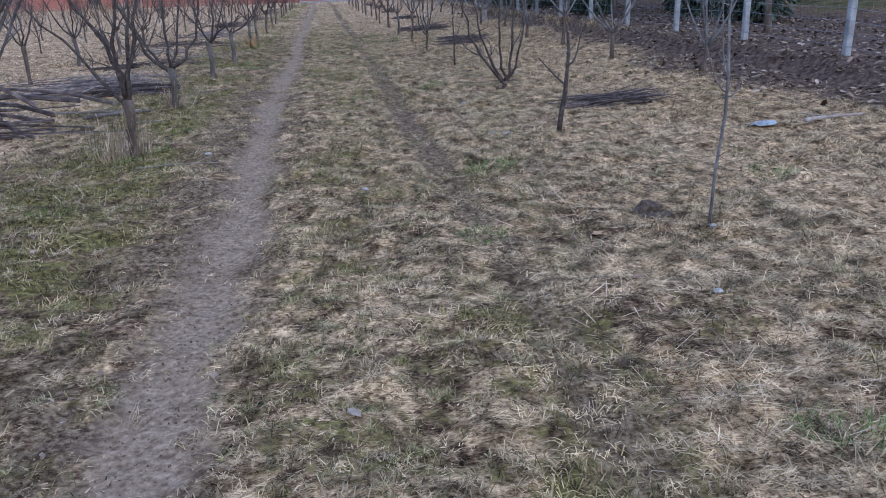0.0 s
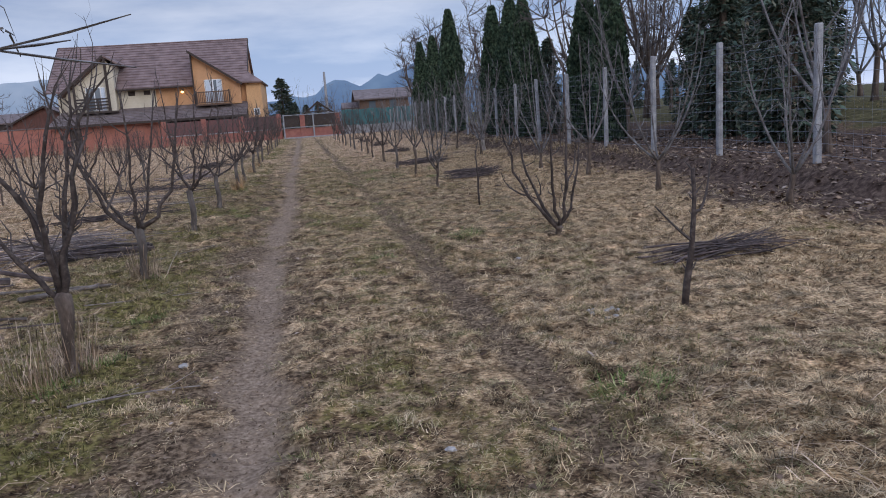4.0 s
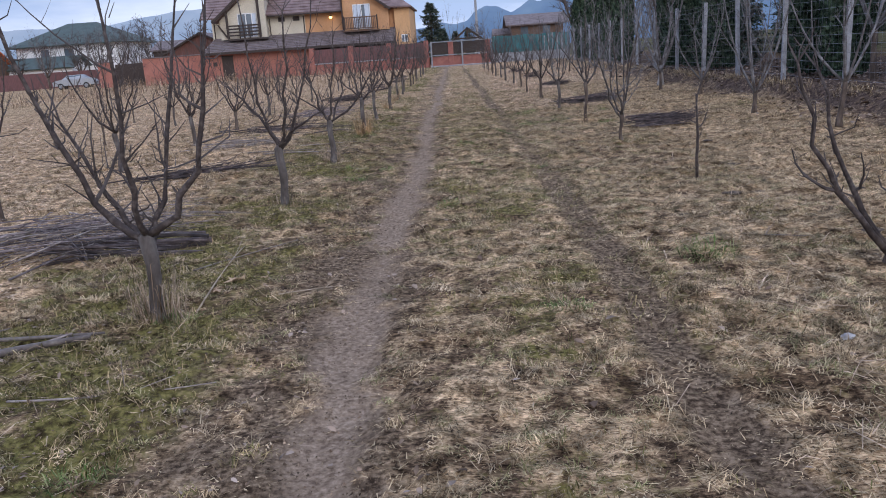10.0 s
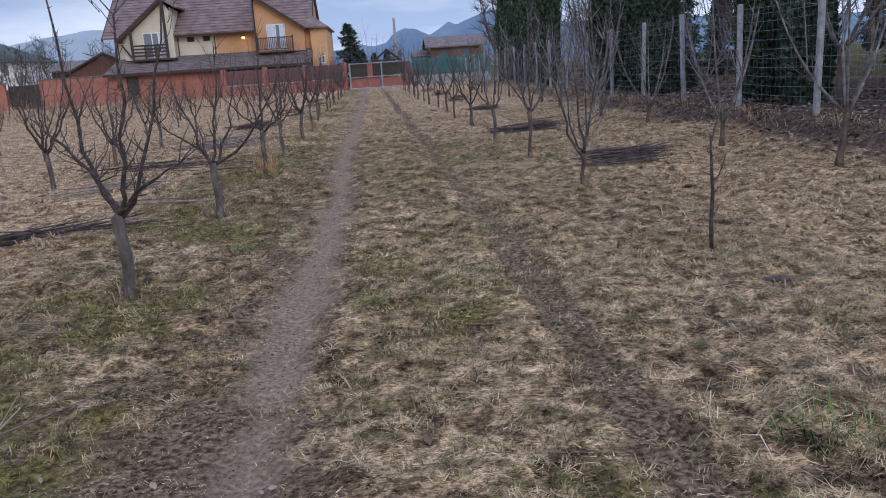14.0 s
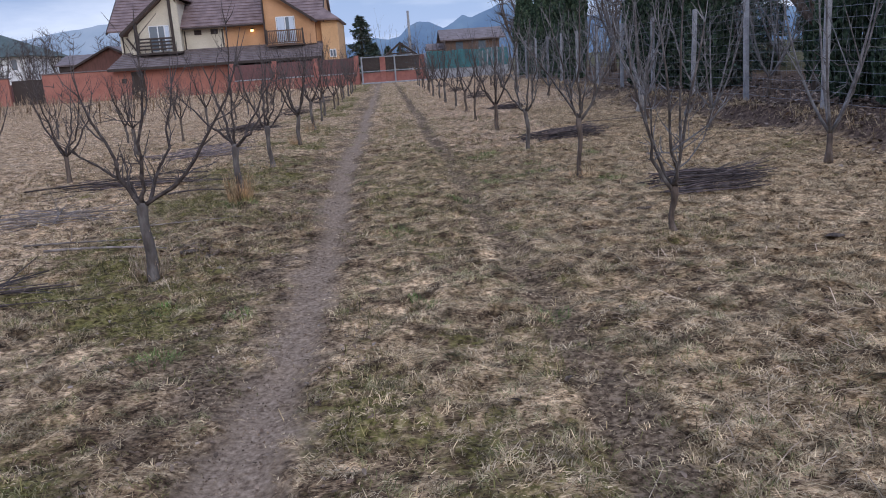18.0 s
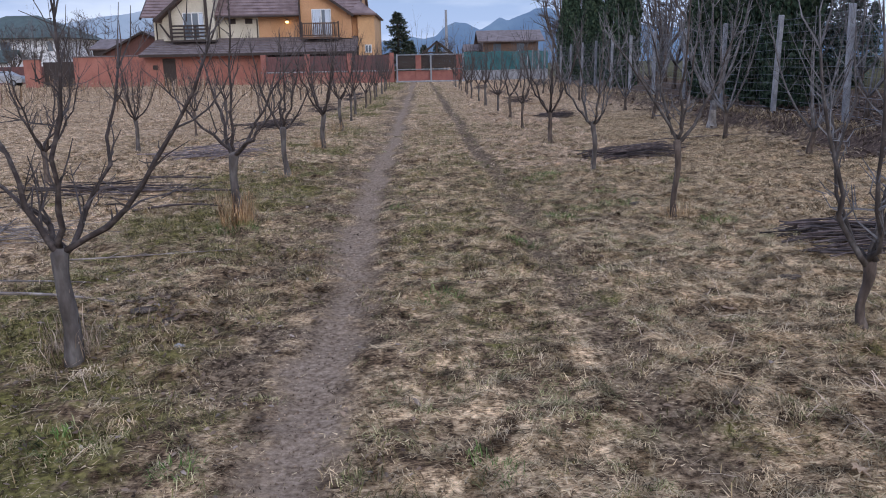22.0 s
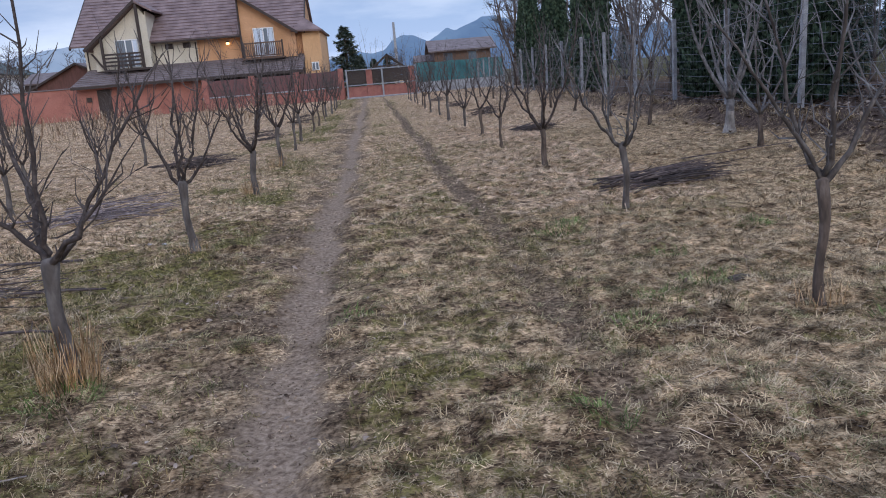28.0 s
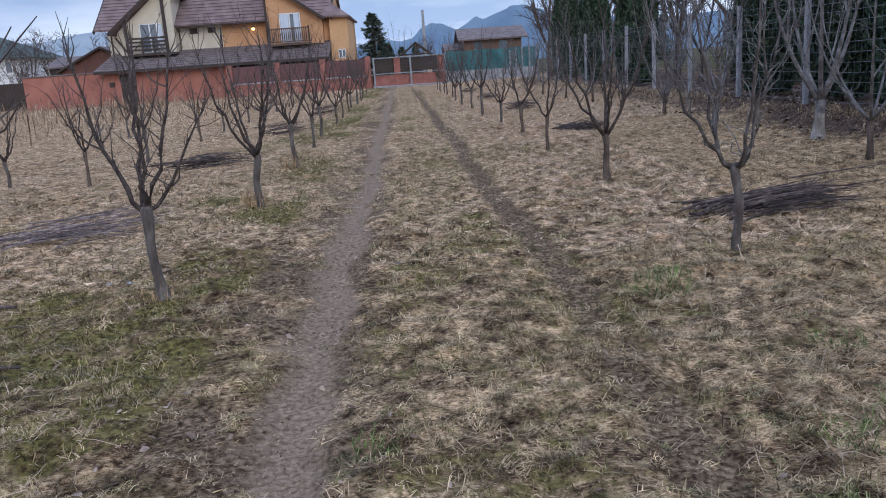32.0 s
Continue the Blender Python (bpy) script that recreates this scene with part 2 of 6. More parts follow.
ASHEN = mottled("ashen_bark", [(0.064, 0.0553, 0.053), (0.136, 0.126, 0.125), (0.24, 0.231, 0.231)], 10, 0.9, bump=0.5, fine=60, depth=0.006)
CUT = mottled("cut_wood", [(0.42, 0.24, 0.12), (0.55, 0.34, 0.18)], 30, 0.8, bump=0.2)
STICKS = mottled("cut_branch_bark", [(0.0291, 0.0204, 0.0208), (0.0726, 0.0527, 0.0499), (0.158, 0.125, 0.11)], 12, 0.85, bump=0.3, vary=0.55)
GREYSTICK = mottled("grey_cut_branch_bark", [(0.0629, 0.0472, 0.0505), (0.149, 0.118, 0.118), (0.314, 0.267, 0.256)], 12, 0.85, bump=0.3, vary=0.6)
TANSTICK = mottled("tan_dry_stem", [(0.22, 0.165, 0.115), (0.36, 0.28, 0.2), (0.48, 0.39, 0.29)], 12, 0.85, bump=0.2)
PALESTICK = mottled("dry_branch_bark", [(0.11, 0.085, 0.075), (0.21, 0.172, 0.152), (0.34, 0.295, 0.26)], 12, 0.88, bump=0.3, vary=0.5)
CONCRETE = mottled("concrete", [(0.2, 0.2, 0.21), (0.3, 0.3, 0.312), (0.4, 0.4, 0.412)], 6, 0.92, bump=0.4, fine=90, depth=0.004)
WIRE = mottled("galvanised_wire", [(0.15, 0.16, 0.185), (0.25, 0.262, 0.29)], 6, 0.65, 0.3, bump=0.0)
ORANGE = mottled("orange_plaster", [(0.46, 0.245, 0.12), (0.53, 0.29, 0.15), (0.58, 0.33, 0.18)], 0.7, 0.92, bump=0.15, fine=25)
LIGHTORANGE = mottled("light_orange_plaster", [(0.58, 0.34, 0.17), (0.66, 0.4, 0.21)], 0.7, 0.92, bump=0.15, fine=25)
CREAM = mottled("cream_plaster", [(0.52, 0.46, 0.36), (0.6, 0.54, 0.43), (0.65, 0.59, 0.48)], 0.7, 0.92, bump=0.15, fine=25)
REDWALL = mottled("brick_red_plaster", [(0.28, 0.112, 0.085), (0.35, 0.143, 0.108), (0.4, 0.172, 0.132)], 0.8, 0.93, bump=0.2, fine=22)
BRICK = mottled("red_brick_plaster", [(0.26, 0.1, 0.08), (0.34, 0.14, 0.11)], 3, 0.92, bump=0.3, fine=40)
ROOF = mottled("brown_tile", [(0.13, 0.086, 0.08), (0.19, 0.13, 0.122), (0.245, 0.175, 0.166)], 1.4, 0.75, bump=0.25, fine=14, depth=0.02)
LOWROOF = mottled("grey_brown_tile", [(0.115, 0.088, 0.085), (0.16, 0.126, 0.122), (0.21, 0.17, 0.166)], 1.6, 0.85, bump=0.25, fine=14, depth=0.02)
DARKWOOD = mottled("dark_brown_wood", [(0.028, 0.018, 0.014), (0.05, 0.033, 0.027)], 5, 0.7, bump=0.3, stretch=(4, 4, 0.6))
BROWNWOOD = mottled("brown_wood", [(0.09, 0.05, 0.032), (0.15, 0.085, 0.055)], 5, 0.7, bump=0.3, stretch=(4, 4, 0.6))
WHITE = mottled("white_paint", [(0.72, 0.72, 0.72), (0.8, 0.8, 0.8)], 1.2, 0.6, bump=0.1)
CURTAIN = mottled("pale_curtain", [(0.46, 0.53, 0.62), (0.6, 0.66, 0.74)], 1.2, 0.5, bump=0.1, stretch=(6, 1, 0.3))
METAL = mottled("grey_painted_metal", [(0.2, 0.21, 0.23), (0.3, 0.31, 0.33)], 3, 0.5, 0.3, bump=0.1)
GREENROOF = mottled("dark_green_tile", [(0.04, 0.062, 0.056), (0.064, 0.09, 0.082)], 1.2, 0.7, bump=0.2, fine=12)
ORANGEROOF = mottled("orange_tile", [(0.5, 0.13, 0.05), (0.62, 0.18, 0.07)], 1.2, 0.75, bump=0.2, fine=12)
NET = mottled("green_shade_net", [(0.025, 0.1, 0.11), (0.04, 0.14, 0.15), (0.06, 0.18, 0.19)], 2.2, 0.8, bump=0.2, fine=40, stretch=(1, 1, 0.4))
BROWNRED = mottled("red_brown_boards", [(0.1, 0.045, 0.036), (0.15, 0.068, 0.055)], 1.6, 0.85, bump=0.3, stretch=(5, 1, 1))
PLUM = mottled("plum_brown_boards", [(0.11, 0.05, 0.05), (0.17, 0.08, 0.075)], 2.0, 0.85, bump=0.3, stretch=(5, 1, 1))
CARPAINT = mottled("silver_car_paint", [(0.3, 0.315, 0.335), (0.36, 0.375, 0.395)], 1.0, 0.3, 0.2, bump=0.0)
RUBBER = mottled("black_rubber", [(0.02, 0.02, 0.02), (0.035, 0.035, 0.035)], 20, 0.8, bump=0.2)
GLASS, _n, _l, _b = material("window_glass", 0.06)
_b.inputs["Base Color"].default_value = (0.10, 0.13, 0.16, 1)
_b.inputs["Specular IOR Level"].default_value = 0.9
LAMPGLOW, _n, _l, _b = material("lamp_glow", 0.4)
_b.inputs["Base Color"].default_value = (1, 0.75, 0.35, 1)
_b.inputs["Emission Color"].default_value = (1, 0.62, 0.2, 1)
_b.inputs["Emission Strength"].default_value = 4.0
STRAW = blades("dry_grass_blades", [(0.0633, 0.0394, 0.0222), (0.169, 0.112, 0.0626), (0.338, 0.239, 0.134), (0.473, 0.345, 0.202), (0.625, 0.477, 0.289), (0.354, 0.267, 0.167)])
WEATHERED = blades("weathered_grass_blades", [(0.102, 0.0621, 0.0394), (0.308, 0.202, 0.126), (0.502, 0.348, 0.22), (0.646, 0.462, 0.302), (0.788, 0.595, 0.415), (0.553, 0.424, 0.302)])
BLEACHED = blades("bleached_grass_blades", [(0.192, 0.131, 0.0752), (0.359, 0.267, 0.163), (0.478, 0.37, 0.241), (0.558, 0.447, 0.306)])
MIXED = blades("half_green_grass_blades", [(0.0717, 0.0813, 0.0279), (0.144, 0.14, 0.0526), (0.255, 0.219, 0.104), (0.359, 0.298, 0.16), (0.454, 0.376, 0.216)])
FRESH = blades("fresh_green_blades", [(0.055, 0.1, 0.022), (0.095, 0.155, 0.036), (0.17, 0.22, 0.07), (0.3, 0.29, 0.14)])
STALK = blades("pale_dry_stalks", [(0.3, 0.21, 0.14), (0.42, 0.305, 0.215), (0.54, 0.415, 0.305)])
GREEN = blades("green_grass_blades", [(0.077, 0.0707, 0.0257), (0.128, 0.118, 0.0393), (0.19, 0.165, 0.0599), (0.298, 0.227, 0.103), (0.431, 0.304, 0.162)])
GOLD = blades("golden_dry_stalks", [(0.34, 0.2, 0.1), (0.47, 0.3, 0.16), (0.58, 0.41, 0.24)])
CHAFF = blades("straw_chaff", [(0.0354, 0.0246, 0.0175), (0.0909, 0.063, 0.0418), (0.202, 0.143, 0.0875), (0.364, 0.271, 0.165), (0.556, 0.433, 0.282)], 0.9)
WEED = blades("dead_weed_stalks", [(0.19, 0.125, 0.085), (0.32, 0.225, 0.15), (0.46, 0.345, 0.235)])
LEAVES = blades("dead_leaves", [(0.1, 0.065, 0.045), (0.16, 0.11, 0.08), (0.24, 0.17, 0.12), (0.3, 0.24, 0.2)], 0.85)
THUJA = blades("thuja_foliage", [(0.0328, 0.0572, 0.0407), (0.053, 0.0858, 0.0569), (0.0733, 0.109, 0.0678), (0.0945, 0.129, 0.0813)], 0.7)
SPRUCE = blades("spruce_foliage", [(0.043, 0.068, 0.055), (0.072, 0.104, 0.08), (0.104, 0.138, 0.104), (0.15, 0.122, 0.086)], 0.7)
# distance haze is painted here: the ridge glows blue over a near-black base
MOUNTAIN, _n, _l, _b = material("haze_glow_mountain", 1.0)
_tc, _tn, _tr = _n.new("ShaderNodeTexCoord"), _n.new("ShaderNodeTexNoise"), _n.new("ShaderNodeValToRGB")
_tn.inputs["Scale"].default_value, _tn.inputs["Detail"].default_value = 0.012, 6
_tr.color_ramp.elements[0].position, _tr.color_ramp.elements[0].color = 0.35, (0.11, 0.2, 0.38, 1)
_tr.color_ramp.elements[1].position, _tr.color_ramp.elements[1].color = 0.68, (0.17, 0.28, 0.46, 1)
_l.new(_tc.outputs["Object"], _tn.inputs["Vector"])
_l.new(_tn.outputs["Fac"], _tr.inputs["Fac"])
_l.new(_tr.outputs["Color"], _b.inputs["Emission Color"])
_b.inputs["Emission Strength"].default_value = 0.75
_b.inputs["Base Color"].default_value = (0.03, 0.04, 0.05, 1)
# the same glow made paler, painting thicker haze on the further ridge
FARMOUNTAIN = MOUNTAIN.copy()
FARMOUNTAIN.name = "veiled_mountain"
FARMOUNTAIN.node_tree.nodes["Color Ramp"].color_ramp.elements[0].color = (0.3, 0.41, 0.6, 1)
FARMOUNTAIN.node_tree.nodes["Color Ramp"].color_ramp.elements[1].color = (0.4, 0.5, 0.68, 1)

# ---- the ground ----


def path_x(y):
    return -0.07 - 0.016 * np.asarray(y, float) + 0.05 * np.sin(np.asarray(y, float) * 0.55) * np.exp(-np.asarray(y, float) / 60)


def rut_x(y):
    return 1.36 - 0.0185 * np.asarray(y, float) + 0.03 * np.sin(np.asarray(y, float) * 0.7)


def bare_path(x, y):
    wob = 0.13 * (fractal(x, y, 0.34, 3) - 0.5) * 2
    d = x - path_x(y)
    d = np.where(d < 0, -0.85 * d, d) + wob
    return 1 - smooth(0.03 * smooth(14, 24, y), 0.25 - 0.08 * smooth(14, 24, y), d)


def bare_mud(x, y):
    """Trodden, muddy ground beside the footpath and in the wheel rut."""
    n = fractal(x, y, 0.3, 11, 4)
    d = x - path_x(y)
    side = smooth(-0.95, -0.25, d) * (1 - smooth(0.1, 0.45, d)) * (0.3 + 0.5 * smooth(0.4, 0.62, n))
    side = side + 0.2 * smooth(0.56, 0.68, fractal(x, y, 0.22, 12, 4)) * (1 - smooth(1.1, 1.9, d)) * smooth(-1.6, -0.6, d)
    r = np.abs(x - rut_x(y) - 0.07 * (fractal(x, y, 0.8, 15) - 0.5))
    firm = (0.77 + 0.23 * smooth(0.35, 0.6, fractal(x * 0.6, y, 1.7, 16, 2))) * (0.65 + 0.35 * smooth(1.0, 3.5, y)) * (1 - 0.22 * smooth(11, 13, y) * (1 - smooth(19, 22, y)))
    rut = (1 - smooth(0.07, 0.2, r)) * (0.86 + 0.14 * smooth(0.4, 0.62, n)) * np.maximum(firm, 0.9 * smooth(17, 24, y)) * (1 - 0.3 * smooth(50, 68, y))
    return np.clip(np.maximum(side, rut), 0, 1)


def bare_soil(x, y):
    """The dark soil and dead leaves along the fence."""
    n = fractal(x, y, 1.3, 23)
    edge = 4.6 + 0.5 * smooth(8, 18, y) + 1.6 * (n - 0.5)
    return smooth(0, 1.7, x - edge) * (1 - 0.4 * smooth(20, 45, y)) * (1 - smooth(10.4, 12.6, x + 2.4 * (n - 0.5))) * (1 - smooth(58, 68, y))


def greenness(x, y):
    n = fractal(x, y, 1.1, 31)
    left = smooth(0.3, 0.85, path_x(y) - x) * (1 - smooth(1.6, 2.5, path_x(y) - x))
    left = 1.1 * left
    mid = 0.5 * smooth(0.1, 0.5, x - path_x(y)) * (1 - smooth(0.1, 0.35, x - rut_x(y)))
    left = np.maximum(left, mid)
    return np.clip(left * smooth(0.32, 0.6, n) * (0.35 + 0.65 * smooth(0.4, 0.6, fractal(x, y, 0.3, 37, 2))) + 0.5 * smooth(0.62, 0.8, fractal(x, y, 0.6, 41)), 0, 1)


def mown(x, y):
    """The dull lawn on the slope beyond the fence."""
    return smooth(10.4, 13.0, x + 2.4 * (fractal(x, y, 1.3, 23) - 0.5))


def thatch(x, y):
    """How thickly dead grass covers the earth: in small clumps, and closed further off."""
    clumps = 0.68 * smooth(0.38, 0.62, fractal(x, y, 0.13, 61, 2)) + 0.32 * smooth(0.4, 0.62, fractal(x, y, 0.5, 63, 2))
    clumps = smooth(0.16, 0.66, clumps + 0.12 * smooth(0.9, 1.8, x))
    clumps = clumps * (1 - 0.6 * smooth(0.25, 0.6, path_x(y) - x) * (1 - smooth(1.6, 2.3, path_x(y) - x)) * (0.4 + 0.6 * smooth(0.4, 0.6, fractal(x, y, 0.7, 65, 2))))
    away = np.clip(smooth(1.6, 3.2, x) + smooth(1.8, 3.2, -x) + smooth(19, 24, y), 0, 1)
    away = away * (1 - 0.9 * smooth(7.0, 9.0, x) * (1 - smooth(58, 70, y)) * (1 - smooth(25, 40, x)))
    clumps = clumps * (1 - 0.8 * smooth(7.0, 9.0, x))
    return clumps * (1 - away) + away * (0.8 + 0.18 * clumps - 0.34 * (1 - clumps) * smooth(-1, 1, x) * (1 - smooth(20, 26, y)))


def height(x, y):
    x, y = np.asarray(x, float), np.asarray(y, float)
    near = 1 - smooth(30, 70, np.hypot(x, y - 12))
    z = 0.05 * (fractal(x, y, 1.6, 5) - 0.5) * near
    rough = (1 - bare_path(x, y)) * (1 - 0.5 * bare_mud(x, y))
    z = z + 0.075 * (fractal(x, y, 0.26, 8, 3) - 0.5) * rough * near + 0.046 * (value_noise(x, y, 0.12, 9) - 0.5) * near * (0.08 + 0.92 * rough)
    z = z - 0.03 * bare_path(x, y) * near - 0.028 * bare_mud(x, y) * near
    bank = 0.2 * smooth(6.1, 6.38, x + 0.45 * (fractal(x, y, 0.8, 13) - 0.5)) * smooth(3, 8, y) * (1 - smooth(60, 75, y))
    rise = 0.08 * smooth(4.5, 6.8, x) * (1 - smooth(60, 75, y)) + 0.5 * smooth(9, 16, x) * (1 - smooth(60, 100, y))
    return z + bank + rise


def spread(lo, hi, step, far_lo, far_hi):
    mid = np.arange(lo, hi + 1e-6, step)
    grow = [step * 1.045 ** k for k in range(1, 60)]
    grow += [grow[-1] * 1.2 ** k for k in range(1, 60)]
    up = hi + np.cumsum(grow)
    dn = lo - np.cumsum(grow)
    up, dn = np.append(up[up < far_hi], far_hi), np.append(dn[dn > far_lo], far_lo)
    return np.concatenate([dn[::-1], mid, up])


gx, gy = spread(-2.6, 4.0, 0.05, -3000, 3000), spread(-0.1, 20.5, 0.05, -3000, 3000)
GX, GY = np.meshgrid(gx, gy)
GZ = height(GX, GY)
nv = GX.size
ground_me = bpy.data.meshes.new("ground")
ground_me.vertices.add(nv)
ground_me.vertices.foreach_set("co", np.stack([GX, GY, GZ], -1).astype(np.float32).ravel())
idx = np.arange(nv).reshape(GX.shape)
quads = np.stack([idx[:-1, :-1], idx[:-1, 1:], idx[1:, 1:], idx[1:, :-1]], -1).reshape(-1, 4)
ground_me.loops.add(quads.size)
ground_me.loops.foreach_set("vertex_index", quads.ravel().astype(np.int32))
ground_me.polygons.add(len(quads))
ground_me.polygons.foreach_set("loop_start", np.arange(0, quads.size, 4, dtype=np.int32))
ground_me.update(calc_edges=True)
for attr, values in (("worn", bare_path(GX, GY)), ("mud", bare_mud(GX, GY)), ("soil", bare_soil(GX, GY)), ("moss", greenness(GX, GY)), ("thatch", thatch(GX, GY)), ("mown", mown(GX, GY))):
    a = ground_me.attributes.new(attr, "FLOAT", "POINT")
    a.data.foreach_set("value", values.astype(np.float32).ravel())
ground_me.polygons.foreach_set("use_smooth", np.ones(len(quads), dtype=bool))
GROUND, _n, _l, _b = material("orchard_ground", 0.95)
_tc = _n.new("ShaderNodeTexCoord")


def ground_noise(scale, detail, stretch=(1, 1, 1)):
    mp, nz = _n.new("ShaderNodeMapping"), _n.new("ShaderNodeTexNoise")
    mp.inputs["Scale"].default_value = stretch
    nz.inputs["Scale"].default_value, nz.inputs["Detail"].default_value = scale, detail
    nz.inputs["Roughness"].default_value = 0.65
    _l.new(_tc.outputs["Object"], mp.inputs["Vector"])
    _l.new(mp.outputs["Vector"], nz.inputs["Vector"])
    return nz.outputs["Fac"]


def ground_ramp(fac, stops):
    r = _n.new("ShaderNodeValToRGB")
    while len(r.color_ramp.elements) < len(stops):
        r.color_ramp.elements.new(0.5)
    for e, (p, c) in zip(r.color_ramp.elements, stops):
        e.position, e.color = p, (*c, 1)
    _l.new(fac, r.inputs["Fac"])
    return r.outputs["Color"]


def ground_mix(a, b, attr, rough=0.9, keen=2.6):
    """Mixes b over a by a mask whose edge is broken up by noise."""
    at, m = _n.new("ShaderNodeAttribute"), _n.new("ShaderNodeMixRGB")
    at.attribute_name = attr
    off, add, sharp = _n.new("ShaderNodeMath"), _n.new("ShaderNodeMath"), _n.new("ShaderNodeMapRange")
    off.operation, add.operation = "MULTIPLY_ADD", "ADD"
    off.inputs[1].default_value, off.inputs[2].default_value = rough * 2, -rough
    _l.new(edge_noise, off.inputs[0])
    _l.new(at.outputs["Fac"], add.inputs[0])
    _l.new(off.outputs[0], add.inputs[1])
    sharp.inputs["From Min"].default_value, sharp.inputs["From Max"].default_value = 0.5 - 0.5 / keen, 0.5 + 0.5 / keen
    _l.new(add.outputs[0], sharp.inputs["Value"])
    _l.new(sharp.outputs["Result"], m.inputs["Fac"])
    _l.new(a, m.inputs["Color1"])
    _l.new(b, m.inputs["Color2"])
    return m.outputs["Color"]


edge_noise = ground_noise(11, 8)


def fibres(angle, scale):
    mp, nz = _n.new("ShaderNodeMapping"), _n.new("ShaderNodeTexNoise")
    mp.inputs["Rotation"].default_value = (0, 0, radians(angle))
    mp.inputs["Scale"].default_value = (0.16, 1.0, 1.0)
    nz.inputs["Scale"].default_value, nz.inputs["Detail"].default_value = scale, 3
    nz.inputs["Distortion"].default_value = 0.6
    _l.new(_tc.outputs["Object"], mp.inputs["Vector"])
    _l.new(mp.outputs["Vector"], nz.inputs["Vector"])
    return nz.outputs["Fac"]


def ground_math(op, a, b):
    m = _n.new("ShaderNodeMath")
    m.operation = op
    _l.new(a, m.inputs[0])
    _l.new(b, m.inputs[1])
    return m.outputs[0]


# a mat of straw: the strongest of several crossing fibre patterns, thinned by patches
mat_fac = ground_math("MAXIMUM", ground_math("MAXIMUM", fibres(12, 150), fibres(73, 170)), fibres(128, 160))
half = _n.new("ShaderNodeMath")
half.operation = "MULTIPLY"
half.inputs[1].default_value = 0.5
_l.new(ground_math("ADD", mat_fac, ground_noise(34, 8)), half.inputs[0])
fine_fac = half.outputs[0]
straw_c = ground_ramp(fine_fac, [(0.43, (0.052, 0.032, 0.0194)), (0.49, (0.208, 0.135, 0.0779)), (0.55, (0.445, 0.307, 0.181)), (0.63, (0.699, 0.514, 0.324))])
litter_c = ground_ramp(fine_fac, [(0.44, (0.0213, 0.0133, 0.00846)), (0.5, (0.0679, 0.0434, 0.0273)), (0.56, (0.16, 0.105, 0.0639)), (0.65, (0.349, 0.245, 0.147))])
moss_c = ground_ramp(ground_noise(24, 7), [(0.38, (0.0355, 0.0259, 0.0109)), (0.46, (0.0889, 0.0717, 0.0259)), (0.54, (0.159, 0.137, 0.0436)), (0.66, (0.284, 0.227, 0.0889))])
mud_c = ground_ramp(ground_noise(34, 9), [(0.39, (0.0418, 0.0268, 0.0172)), (0.46, (0.0999, 0.0673, 0.043)), (0.53, (0.169, 0.118, 0.0765)), (0.62, (0.269, 0.194, 0.13))])
soil_c = ground_ramp(ground_noise(13, 9), [(0.34, (0.034, 0.0221, 0.0175)), (0.5, (0.0851, 0.0581, 0.0458)), (0.68, (0.182, 0.129, 0.1))])
worn_c = ground_ramp(ground_noise(38, 10), [(0.38, (0.145, 0.1, 0.07)), (0.46, (0.225, 0.161, 0.113)), (0.54, (0.285, 0.208, 0.148)), (0.64, (0.375, 0.28, 0.202))])
col = ground_mix(litter_c, straw_c, "thatch", 2.1, 1.5)
# broad drifts of browner and paler grass
drift = ground_ramp(ground_noise(0.55, 5), [(0.34, (0.8, 0.76, 0.7)), (0.5, (1.05, 1.04, 1.02)), (0.64, (1.2, 1.2, 1.2))])
_dm = _n.new("ShaderNodeVectorMath")
_dm.operation = "MULTIPLY"
_l.new(col, _dm.inputs[0])
_l.new(drift, _dm.inputs[1])
tufty = ground_ramp(ground_noise(8, 5), [(0.38, (0.46, 0.44, 0.41)), (0.5, (0.98, 0.98, 0.98)), (0.62, (1.4, 1.4, 1.4))])
_tm = _n.new("ShaderNodeVectorMath")
_tm.operation = "MULTIPLY"
_l.new(_dm.outputs["Vector"], _tm.inputs[0])
_l.new(tufty, _tm.inputs[1])
col = _tm.outputs["Vector"]
col = ground_mix(col, moss_c, "moss", 1.6, 1.8)
lawn_c = ground_ramp(ground_noise(3.0, 9), [(0.34, (0.045, 0.034, 0.02)), (0.5, (0.083, 0.074, 0.036)), (0.66, (0.15, 0.128, 0.068))])
col = ground_mix(col, lawn_c, "mown")
col = ground_mix(col, soil_c, "soil")
col = ground_mix(col, mud_c, "mud", 0.8, 1.7)
col = ground_mix(col, worn_c, "worn", 0.6, 1.4)
_l.new(col, _b.inputs["Base Color"])
_bp = _n.new("ShaderNodeBump")
_bp.inputs["Strength"].default_value, _bp.inputs["Distance"].default_value = 0.7, 0.025
_l.new(ground_noise(30, 9), _bp.inputs["Height"])
_l.new(_bp.outputs["Normal"], _b.inputs["Normal"])
_b.inputs["Specular IOR Level"].default_value = 0.05
ground_me.materials.append(GROUND)
tagged(new("ground", ground_me), "matted dry orchard grass with a trodden earth footpath and a wheel rut", "ground", kind="structure")


def hz(x, y):
    return float(height(np.array([x]), np.array([y]))[0])


